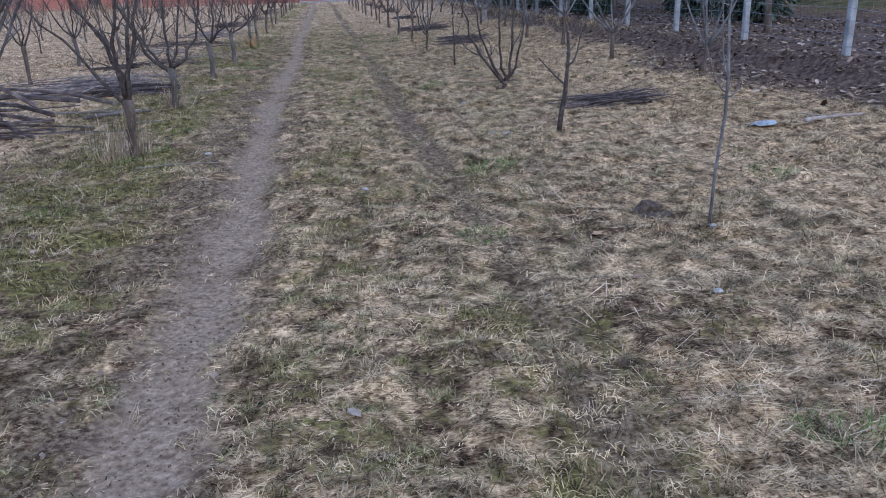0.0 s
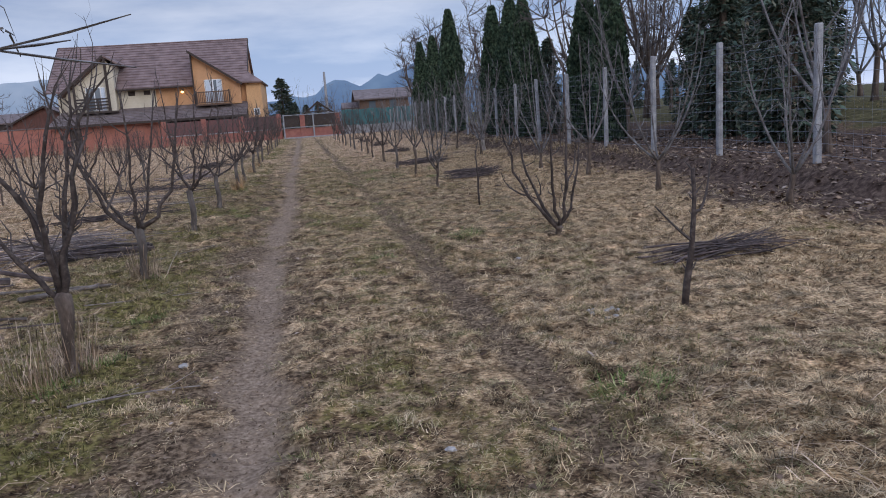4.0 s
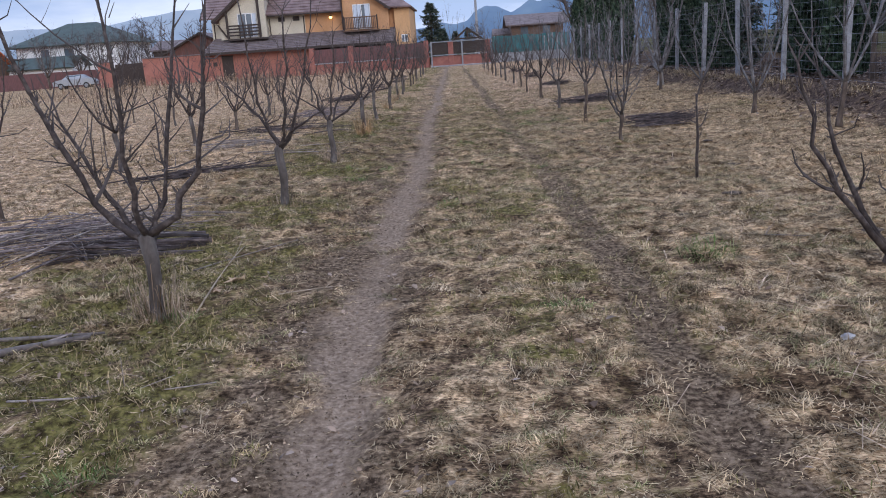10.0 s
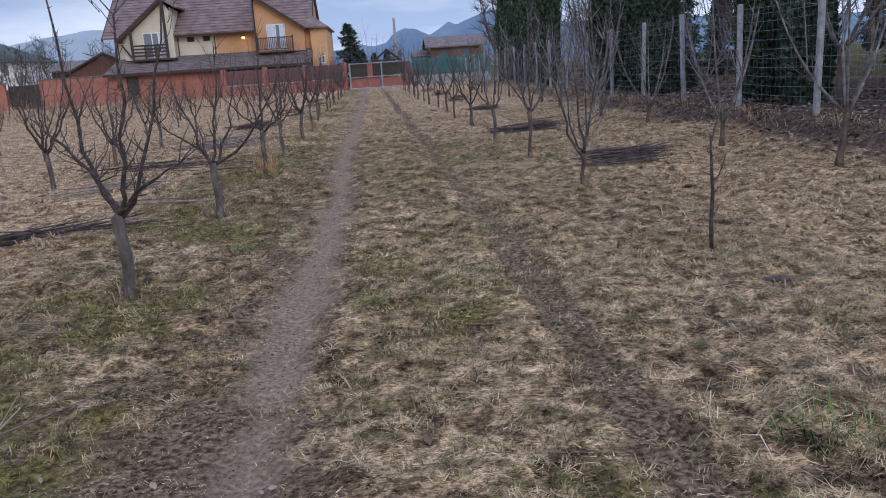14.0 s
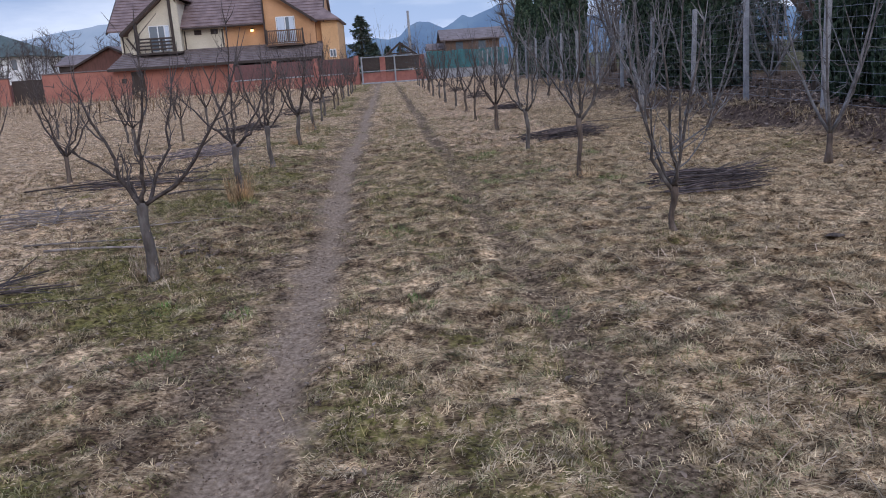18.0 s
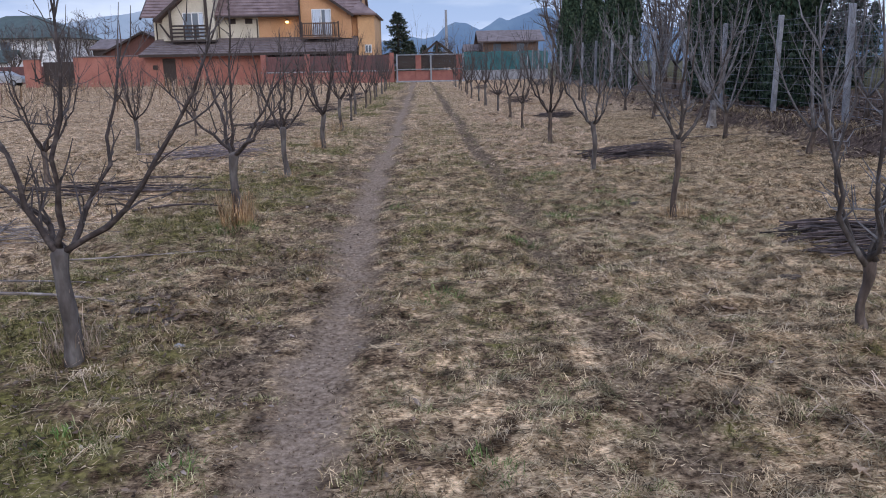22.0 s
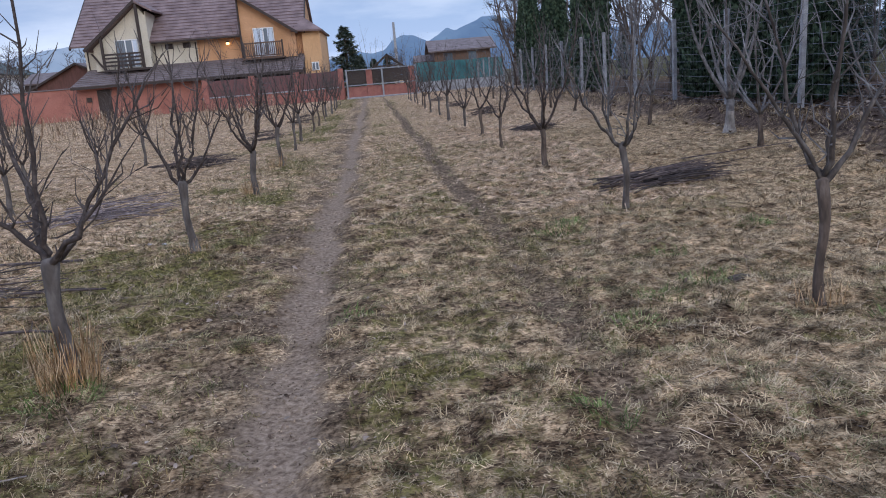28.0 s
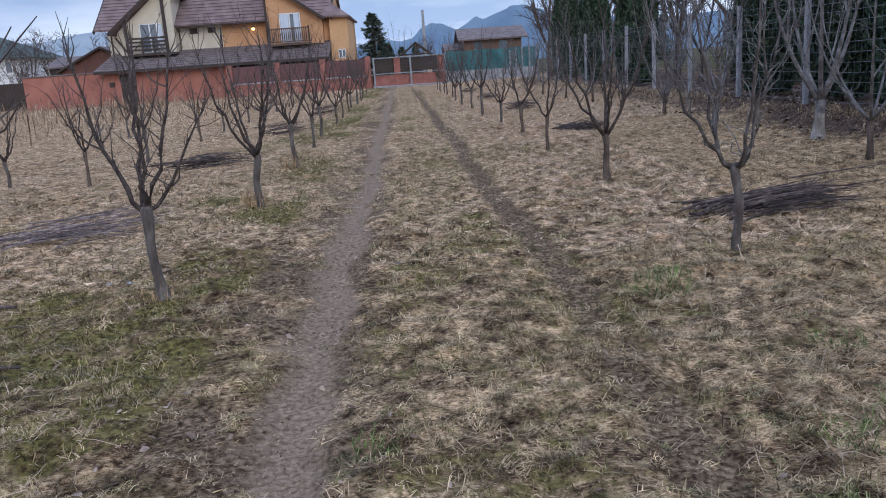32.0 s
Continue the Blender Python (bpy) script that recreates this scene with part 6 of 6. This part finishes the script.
def tuft_field(x0, x1, y0, y1, per_m2, blades_each, ln_lo, ln_hi, w_lo, w_hi, mat, seed, name, label):
    """Flattened tussocks: blades that spray outwards from many small crowns."""
    cx, cy = scatter(x0, x1, y0, y1, per_m2)
    keep = (1 - bare_path(cx, cy)) * (1 - 0.88 * bare_mud(cx, cy)) * (1 - 0.95 * bare_soil(cx, cy)) * (1 if mat is GREEN else 1 - 0.25 * greenness(cx, cy))
    d = cx - path_x(cy)
    keep *= 1 - 0.3 * smooth(-1.3, -0.3, d) * (1 - smooth(0.1, 0.8, d))
    keep *= 0.15 + 0.85 * smooth(0.4, 0.6, fractal(cx, cy, 0.42, seed, 3))
    ok = rng.random(len(cx)) < keep
    cx, cy = cx[ok], cy[ok]
    m = len(cx)
    size = rng.uniform(0.6, 1.25, m)
    sweep = 4 * np.pi * fractal(cx, cy, 0.7, 73, 2)
    bias = rng.uniform(0.8, 2.2, m)
    k = np.repeat(np.arange(m), blades_each)
    n = len(k)
    ang = sweep[k] + rng.normal(0, 1, n) * bias[k]
    x, y = cx[k] + rng.normal(0, 0.03, n) * size[k], cy[k] + rng.normal(0, 0.03, n) * size[k]
    lift = rng.uniform(0.1, 0.58, n)
    root = np.stack([x, y, height(x, y) + 0.002], -1)
    return blade_mesh(name, root, np.stack([np.cos(ang), np.sin(ang)], -1), rng.uniform(ln_lo, ln_hi, n) * size[k], rng.uniform(w_lo, w_hi, n), lift, lift * rng.uniform(-0.1, 0.75, n), mat, label, "dry grass")


tuft_field(-2.4, 3.2, -0.2, 20.5, 50, 32, 0.025, 0.07, 0.0018, 0.0034, STRAW, 67, "dry_tussocks", "small flattened tussocks of straw-coloured dry grass")
tuft_field(-2.4, 3.2, -0.2, 20.5, 26, 30, 0.02, 0.06, 0.0018, 0.0034, BLEACHED, 68, "bleached_tussocks", "small tussocks of bleached cream dry grass")
tuft_field(-2.4, 3.0, -0.2, 20.5, 40, 30, 0.02, 0.055, 0.0018, 0.0034, MIXED, 69, "half_green_tussocks", "small half-green tussocks of winter grass")
tuft_field(-2.3, -0.35, -0.1, 20.0, 66, 28, 0.02, 0.05, 0.0018, 0.0034, GREEN, 66, "green_tussocks", "small olive-green tussocks beside the footpath")
tuft_field(0.1, 1.6, -0.1, 20.0, 28, 26, 0.018, 0.045, 0.0018, 0.0034, GREEN, 65, "green_tussocks", "small olive-green tussocks between footpath and rut")
tuft_field(0.0, 1.7, -0.1, 20.0, 36, 28, 0.02, 0.05, 0.0018, 0.0034, STRAW, 64, "dry_tussocks", "low tussocks of dry grass between footpath and rut")
tuft_field(3.2, 5.6, 1.0, 24.0, 60, 24, 0.035, 0.09, 0.0028, 0.005, STRAW, 67, "dry_tussocks", "flattened tussocks of pale dry grass towards the fence")
tuft_field(-5.5, -2.4, 3.0, 26.0, 42, 20, 0.04, 0.1, 0.0036, 0.0065, STRAW, 67, "dry_tussocks", "flattened tussocks of pale dry grass between the rows")
tuft_field(-2.4, 3.2, 20.5, 28.0, 40, 18, 0.04, 0.09, 0.0035, 0.006, STRAW, 67, "dry_tussocks", "tussocks of pale dry grass further along the path")
tuft_field(-2.4, 3.2, 20.5, 28.0, 22, 18, 0.035, 0.08, 0.0035, 0.006, MIXED, 69, "half_green_tussocks", "half-green tussocks further along the path")


def chaff(x0, x1, y0, y1, per_m2, lo, hi, name, label):
    """Short broken straw lying flat, on bare earth too."""
    x, y = scatter(x0, x1, y0, y1, per_m2)
    keep = (1 - 0.86 * bare_path(x, y)) * (1 - 0.35 * bare_soil(x, y)) * (0.35 + 0.65 * smooth(0.35, 0.6, fractal(x, y, 0.35, 83, 2)))
    ok = rng.random(len(x)) < keep
    x, y = x[ok], y[ok]
    n = len(x)
    ang = rng.uniform(0, 2 * np.pi, n)
    lift = rng.uniform(0.0, 0.3, n)
    return blade_mesh(name, np.stack([x, y, height(x, y) + 0.001], -1), np.stack([np.cos(ang), np.sin(ang)], -1), rng.uniform(lo, hi, n), rng.uniform(0.0025, 0.006, n), lift, lift * rng.uniform(0.2, 0.9, n), CHAFF, label, "straw", True)


chaff(-2.4, 3.0, -0.3, 19.0, 1900, 0.008, 0.03, "straw_chaff", "broken straw and plant bits lying on the earth")


def field_green(x0, x1, y0, y1, per_m2, lo, hi, name):
    x, y = scatter(x0, x1, y0, y1, per_m2)
    spot = smooth(0.6, 0.75, fractal(x, y, 0.5, 91, 2))
    keep = (0.75 * greenness(x, y) * smooth(0.36, 0.6, fractal(x, y, 0.16, 93, 2)) + 0.35 * spot) * (1 - bare_path(x, y)) * (1 - 0.85 * bare_soil(x, y)) * (1 - 0.6 * bare_mud(x, y))
    ok = rng.random(len(x)) < keep
    x, y = x[ok], y[ok]
    n = len(x)
    ang = rng.uniform(0, 2 * np.pi, n)
    lift = rng.uniform(0.3, 1.1, n)
    return blade_mesh(name, np.stack([x, y, height(x, y) - 0.004], -1), np.stack([np.cos(ang), np.sin(ang)], -1), rng.uniform(lo, hi, n), rng.uniform(0.002, 0.004, n) * hi / 0.055, lift, lift * rng.uniform(0.1, 0.8, n), GREEN, "short olive-green winter grass and moss among the straw", "grass")


# long fallen stalks lying across the shorter grass
sx, sy = scatter(-2.4, 3.2, -0.1, 21.0, 60)
ok = rng.random(len(sx)) < (0.25 + 0.75 * smooth(0.45, 0.62, fractal(sx, sy, 0.8, 97, 2))) * (1 - bare_path(sx, sy)) * (1 - bare_mud(sx, sy)) * (smooth(0.6, 1.0, path_x(sy) - sx) + smooth(1.1, 1.6, sx - path_x(sy)))
sx, sy = sx[ok], sy[ok]
sa, sl = rng.uniform(0, 2 * np.pi, len(sx)), rng.uniform(0.05, 0.3, len(sx))
blade_mesh("fallen_stalks", np.stack([sx, sy, height(sx, sy) + 0.012], -1), np.stack([np.cos(sa), np.sin(sa)], -1), rng.uniform(0.1, 0.26, len(sx)), rng.uniform(0.0025, 0.0042, len(sx)), sl, sl * rng.uniform(0.2, 1.0, len(sx)), STALK, "long pale dry stalks fallen across the grass", "dry grass")
field_green(-2.6, 3.0, -0.1, 21.0, 2300, 0.02, 0.055, "green_grass")
field_green(10.4, 20.0, 7.0, 26.0, 150, 0.05, 0.12, "green_grass")
field_green(-3.0, 2.5, 21.0, 34.0, 420, 0.035, 0.08, "green_grass")
field_green(-3.0, 2.0, 34.0, 60.0, 90, 0.06, 0.14, "green_grass")


def tuft(x, y, spread_r, count, lo, hi, mat, name, label, upright=1.0, seed=0):
    r = np.random.default_rng(seed)
    n = count
    a, q = r.uniform(0, 2 * np.pi, n), np.sqrt(r.random(n)) * spread_r
    px, py = x + q * np.cos(a), y + q * np.sin(a)
    ang = a + r.normal(0, 0.9, n)
    lift = upright * r.uniform(0.6, 2.4, n)
    ob = blade_mesh(name, np.stack([px, py, height(px, py) - 0.005], -1), np.stack([np.cos(ang), np.sin(ang)], -1), r.uniform(lo, hi, n), r.uniform(0.0022, 0.004, n), lift, lift * r.uniform(-0.3, 0.8, n), mat, label, "grass tuft")
    return tagged(ob, group="grass tufts")


for k, (x, y, s) in enumerate(((1.62, 3.85, 1.2), (1.75, 8.58, 1.2), (1.47, 19.58, 1.3), (1.3, 2.3, 0.9), (1.35, 17.2, 0.8), (0.15, 10.6, 0.7), (0.8, 7.7, 0.8), (0.3, 14.9, 0.8), (2.6, 17.0, 1.0), (1.1, 12.6, 0.7), (0.45, 13.0, 0.7), (-0.9, 12.4, 0.8), (2.9, 19.2, 1.0), (3.4, 3.1, 1.0), (2.0, 18.6, 0.8), (0.9, 16.2, 0.8), (-0.1, 17.9, 0.7), (-1.04, 5.2, 0.9), (-1.15, 4.75, 0.8), (-1.01, 6.29, 0.8), (-1.25, 7.9, 0.8), (-1.36, 16.93, 1.2), (1.99, 17.91, 1.1), (1.62, 17.76, 1.0), (1.65, 19.89, 0.9), (-0.61, 13.03, 0.6), (-1.1, 13.23, 0.7), (2.0, 0.15, 0.9), (-1.29, 3.33, 0.9))):
    tuft(x, y, 0.15 * s, int(150 * s), 0.035 * s, 0.085 * s, FRESH, "grass_tuft", "fresh green grass tuft among dry straw", 0.38, k)
# tall dry stalks round the trunks
for k, (x, y, s, c) in enumerate(((-1.15, 5.03, 1.15, 90), (-1.3, 4.85, 1.15, 70), (-1.36, 7.95, 1.0, 120), (-1.45, 14.15, 0.8, 90), (-1.38, 17.08, 1.0, 260), (-1.51, 20.1, 0.35, 40), (2.33, 17.3, 0.5, 60), (-1.62, 23.6, 0.7, 90), (-1.68, 26.6, 0.7, 80), (-1.39, 11.17, 0.35, 40))):
    tuft(x, y, 0.13, int(c * 1.4), 0.045 * s, 0.14 * s, GOLD if y > 16 else STALK, "stalk_tuft", "golden dry grass stalks round a tree trunk", 1.15, 40 + k)
for k, (x, y) in enumerate(((2.3, 2.2), (1.35, 15.9), (-2.0, 13.2), (3.1, 12.2), (2.6, 11.2), (2.9, 13.0), (-2.4, 12.3), (-0.9, 15.0), (-2.2, 10.8), (3.3, 10.1), (1.9, 19.9), (2.2, 6.1), (1.6, 11.9), (-1.9, 18.6), (-2.2, 19.0), (3.0, 20.6))):
    tuft(x, y, 0.26, 460, 0.03, 0.075, STRAW, "grass_hummock", "hummock of matted pale dry grass", 0.2, 80 + k)
# grass hanging over the bank below the fence
bx, by = rng.uniform(6.2, 6.5, 9000), rng.uniform(9.0, 45.0, 9000)
ok = rng.random(9000) < (0.12 + 0.88 * smooth(0.42, 0.6, fractal(bx, by, 1.1, 19))) * (0.08 + 0.5 * smooth(13, 17, by))
bx, by = bx[ok], by[ok]
bn = len(bx)
ba = np.pi + rng.normal(0, 0.8, bn)
bl = rng.uniform(0.3, 1.2, bn)
blade_mesh("bank_grass", np.stack([bx, by, height(bx, by) - 0.01], -1), np.stack([np.cos(ba), np.sin(ba)], -1), rng.uniform(0.06, 0.17, bn), rng.uniform(0.003, 0.006, bn), bl, bl * rng.uniform(0.4, 1.4, bn), STRAW, "tall pale grass hanging over the bank below the fence", "dry grass")
# dead weeds in the field before the house
wn_ = 6500
wx, wy = rng.uniform(-28, -6.0, wn_), rng.uniform(36, 72, wn_)
wx, wy = wx + 1.5 * (value_noise(wx, wy, 2.2, 3) - 0.5) * 2, wy + 1.5 * (value_noise(wx, wy, 2.2, 4) - 0.5) * 2
ok = rng.random(wn_) < 0.12 + 0.88 * smooth(0.45, 0.62, fractal(wx, wy, 3.2, 6, 2)) * smooth(36, 50, wy)
wx, wy = wx[ok], wy[ok]
wn_ = len(wx)
wa = rng.uniform(0, 2 * np.pi, wn_)
wl2 = rng.uniform(0.7, 2.4, wn_)
blade_mesh("dead_weeds", np.stack([wx, wy, height(wx, wy) - 0.01], -1), np.stack([np.cos(wa), np.sin(wa)], -1), rng.uniform(0.14, 0.42, wn_), rng.uniform(0.012, 0.034, wn_), wl2, wl2 * rng.uniform(-0.4, 0.6, wn_), WEED, "tall dry beige weed stalks in the field before the house", "weeds")

# dead leaves on the soil and scattered on the grass


def leaf_litter(x, y, size, name, label):
    n = len(x)
    a = rng.uniform(0, 2 * np.pi, n)
    u = np.stack([np.cos(a), np.sin(a), rng.normal(0, 0.3, n)], -1) * size[:, None]
    v = np.stack([-np.sin(a), np.cos(a), rng.normal(0, 0.3, n)], -1) * size[:, None] * 0.55
    c = np.stack([x, y, height(x, y) + 0.012], -1)
    up = np.array([0, 0, 1.0]) * (size * rng.uniform(0.1, 0.4, n))[:, None]
    vv = np.stack([c - u, c - u * 0.2 + v + up, c + u * 0.6 + v * 0.7 + up * 0.6, c + u, c + u * 0.5 - v * 0.8 + up, c - u * 0.3 - v + up * 0.5], 1).reshape(-1, 3)
    return tagged(new(name, mesh_of(name, vv, [tuple(range(6 * i, 6 * i + 6)) for i in range(n)], LEAVES)), label, "leaves", kind="stuff")


lx, ly = rng.uniform(3.6, 10.5, 14000), rng.uniform(2.5, 36, 14000)
ok = rng.random(14000) < bare_soil(lx, ly) ** 0.7
leaf_litter(lx[ok], ly[ok], rng.uniform(0.02, 0.055, int(ok.sum())), "leaf_litter", "brown dead leaves on dark soil along the fence")
lx, ly = rng.uniform(-2.4, 3.6, 420), rng.uniform(0.5, 22, 420)
leaf_litter(lx, ly, rng.uniform(0.012, 0.03, 420), "fallen_leaves", "small dead leaves scattered on the grass")


def clod(x, y, sx, sy, sz, mat, name, label, category, seed, rz=0.0):
    bm = bmesh.new()
    bmesh.ops.create_icosphere(bm, subdivisions=2, radius=1.0)
    r = random.Random(seed)
    o = Vector((r.random() * 9, r.random() * 9, r.random() * 9))
    for v in bm.verts:
        v.co *= 0.8 + 0.5 * noise.noise(v.co * 1.3 + o) + 0.25 * noise.noise(v.co * 3.7 + o)
    me = bpy.data.meshes.new(name)
    bmesh.ops.scale(bm, vec=(sx, sy, sz), verts=bm.verts)
    bm.to_mesh(me)
    bm.free()
    me.materials.append(mat)
    ob = tagged(new(name, me), label, category)
    ob.matrix_world = pose(x, y, hz(x, y) + sz * 0.45, 0, 0, rz)
    return ob


LEAFTAN = mottled("tan_dead_leaf", [(0.3, 0.2, 0.12), (0.42, 0.29, 0.18), (0.5, 0.37, 0.25)], 30, 0.85, bump=0.3)
PLASTIC = mottled("dull_plastic_film", [(0.14, 0.151, 0.17), (0.252, 0.274, 0.303), (0.35, 0.374, 0.407)], 14, 0.4, bump=0.8, fine=40, depth=0.02)
PEBBLE = mottled("pale_stone", [(0.28, 0.26, 0.25), (0.42, 0.4, 0.38)], 20, 0.9, bump=0.4)
# dark earth; on the flat patches it also paints the shade in grass hollows
EARTH_SHADE = mottled("earth_and_hollow_shade", [(0.03, 0.02, 0.015), (0.085, 0.058, 0.042), (0.14, 0.1, 0.07)], 40, 0.95, bump=1.0, depth=0.03)
rnd = random.Random(5)
for k in range(9):
    tagged(clod(1.97 + rnd.gauss(0, 0.07), 5.19 + rnd.gauss(0, 0.06), 0.022, 0.018, 0.015, PEBBLE, "stone", "small pale stones in a patch on the grass", "stone", k), group="pale stones")
for k, (x, y, s) in enumerate(((-0.55, 4.95, 0.035), (2.52, 2.12, 0.028), (2.1, 1.2, 0.025), (0.7, 3.4, 0.025), (1.95, 7.2, 0.035), (-1.0, 14.3, 0.03), (-1.9, 20.6, 0.03), (-2.0, 20.5, 0.025))):
    clod(x, y, s, s * 0.8, s * 0.6, PEBBLE, "stone", "single pale stone lying in the grass", "stone", 30 + k)
# flat dark lumps: some earth, most painting the shade of hollows in the grass
for k, (x, y, s) in enumerate(((2.29, 2.4, 0.13), (2.14, 17.8, 0.09), (-1.35, 14.8, 0.1), (-1.15, 14.65, 0.07), (2.9, 8.9, 0.08), (2.5, 10.4, 0.09), (3.0, 11.9, 0.09), (2.4, 15.2, 0.08), (1.95, 9.8, 0.06), (2.75, 10.5, 0.07), (3.3, 13.8, 0.08))):
    clod(x, y, s, s * 0.8, s * 0.16, EARTH_SHADE, "molehill", "small dark patch of earth and painted hollow shade", "earth mound", 50 + k)
clod(2.29, 2.46, 0.1, 0.07, 0.07, EARTH_SHADE, "earth_clod", "dark lump of earth and roots beside a sapling", "earth clod", 61)
clod(4.25, 4.75, 0.17, 0.1, 0.03, PLASTIC, "plastic_sheet", "crumpled piece of pale plastic on the soil", "litter", 77)

# brown leaf bits trodden into the strip beside the footpath
tx, ty = rng.uniform(-2.1, 0.2, 6500), rng.uniform(-0.2, 21, 6500)
ok = rng.random(6500) < (1 - 0.85 * bare_path(tx, ty)) * (0.2 + 0.8 * smooth(0.42, 0.6, fractal(tx, ty, 0.5, 99, 2)))
leaf_litter(tx[ok], ty[ok], rng.uniform(0.006, 0.017, int(ok.sum())), "leaf_litter", "brown crumpled leaf bits beside the footpath")
# dark clods and curled leaves on a bare patch left of the footpath
kx, ky = rng.normal(-1.28, 0.2, 110), rng.normal(14.78, 0.17, 110)
leaf_litter(kx, ky, rng.uniform(0.012, 0.03, 110), "leaf_litter", "dark curled dead leaves on a bare patch of earth")
# crumbs of earth and bits of straw on the footpath
n = 13000
cy = rng.uniform(0.2, 22, n)
cx = path_x(cy) - 0.15 + rng.normal(0, 0.3, n)
sz = rng.uniform(0.002, 0.0055, n) * rng.uniform(0.8, 1.7, n)
cv, cf = [], []
tet = np.array([(1, 0, -0.4), (-0.5, 0.87, -0.4), (-0.5, -0.87, -0.4), (0.1, 0.05, 0.8)])
cz = height(cx, cy)
for i in range(n):
    a = rng.uniform(0, 6.28)
    ca, sa = math.cos(a), math.sin(a)
    for p in tet * rng.uniform(0.7, 1.3, (4, 1)):
        cv.append((cx[i] + sz[i] * (p[0] * ca - p[1] * sa), cy[i] + sz[i] * (p[0] * sa + p[1] * ca), cz[i] + sz[i] * (p[2] + 0.3)))
    b = 4 * i
    cf += [(b, b + 1, b + 3), (b + 1, b + 2, b + 3), (b + 2, b, b + 3)]
CRUMB = blades("earth_crumbs", [(0.103, 0.0678, 0.0462), (0.172, 0.12, 0.0836), (0.253, 0.181, 0.127), (0.345, 0.254, 0.176)], 0.95)
tagged(new("earth_crumbs", mesh_of("earth_crumbs", cv, cf, CRUMB)), "loose crumbs of earth on the trodden footpath", "earth", kind="stuff")

for k, (x, y, s) in enumerate(((-1.11, 8.55, 0.07), (-1.18, 8.39, 0.045), (1.95, 9.9, 0.045), (1.6, 12.9, 0.04), (2.35, 4.2, 0.04), (-0.95, 8.6, 0.035), (1.9, 2.2, 0.04), (2.3, 1.6, 0.04))):
    rnd = random.Random(700 + k)
    ring = []
    for i in range(14):
        a = 2 * math.pi * i / 14
        rr = s * (1.0 if i % 2 == 0 else 0.68) * (1.25 if i in (0, 7) else 0.8)
        ring.append((rr * math.cos(a), rr * 0.75 * math.sin(a), 0.012 + 0.35 * s * rnd.random()))
    vs = [(0, 0, 0.01)] + ring + [(0, 0, 0.006)] + [(a, b, c - 0.003) for a, b, c in ring]
    fs = [(0, 1 + i, 1 + (i + 1) % 14) for i in range(14)] + [(15, 16 + (i + 1) % 14, 16 + i) for i in range(14)] + [(1 + i, 16 + i, 16 + (i + 1) % 14, 1 + (i + 1) % 14) for i in range(14)]
    ob = tagged(new("dead_leaf", mesh_of("dead_leaf", vs, fs, LEAFTAN)), "curled tan dead leaf lying on the grass", "leaf", "single dead leaves")
    ob.matrix_world = pose(x, y, hz(x, y) + 0.006, 0, 0, rnd.uniform(0, 360))
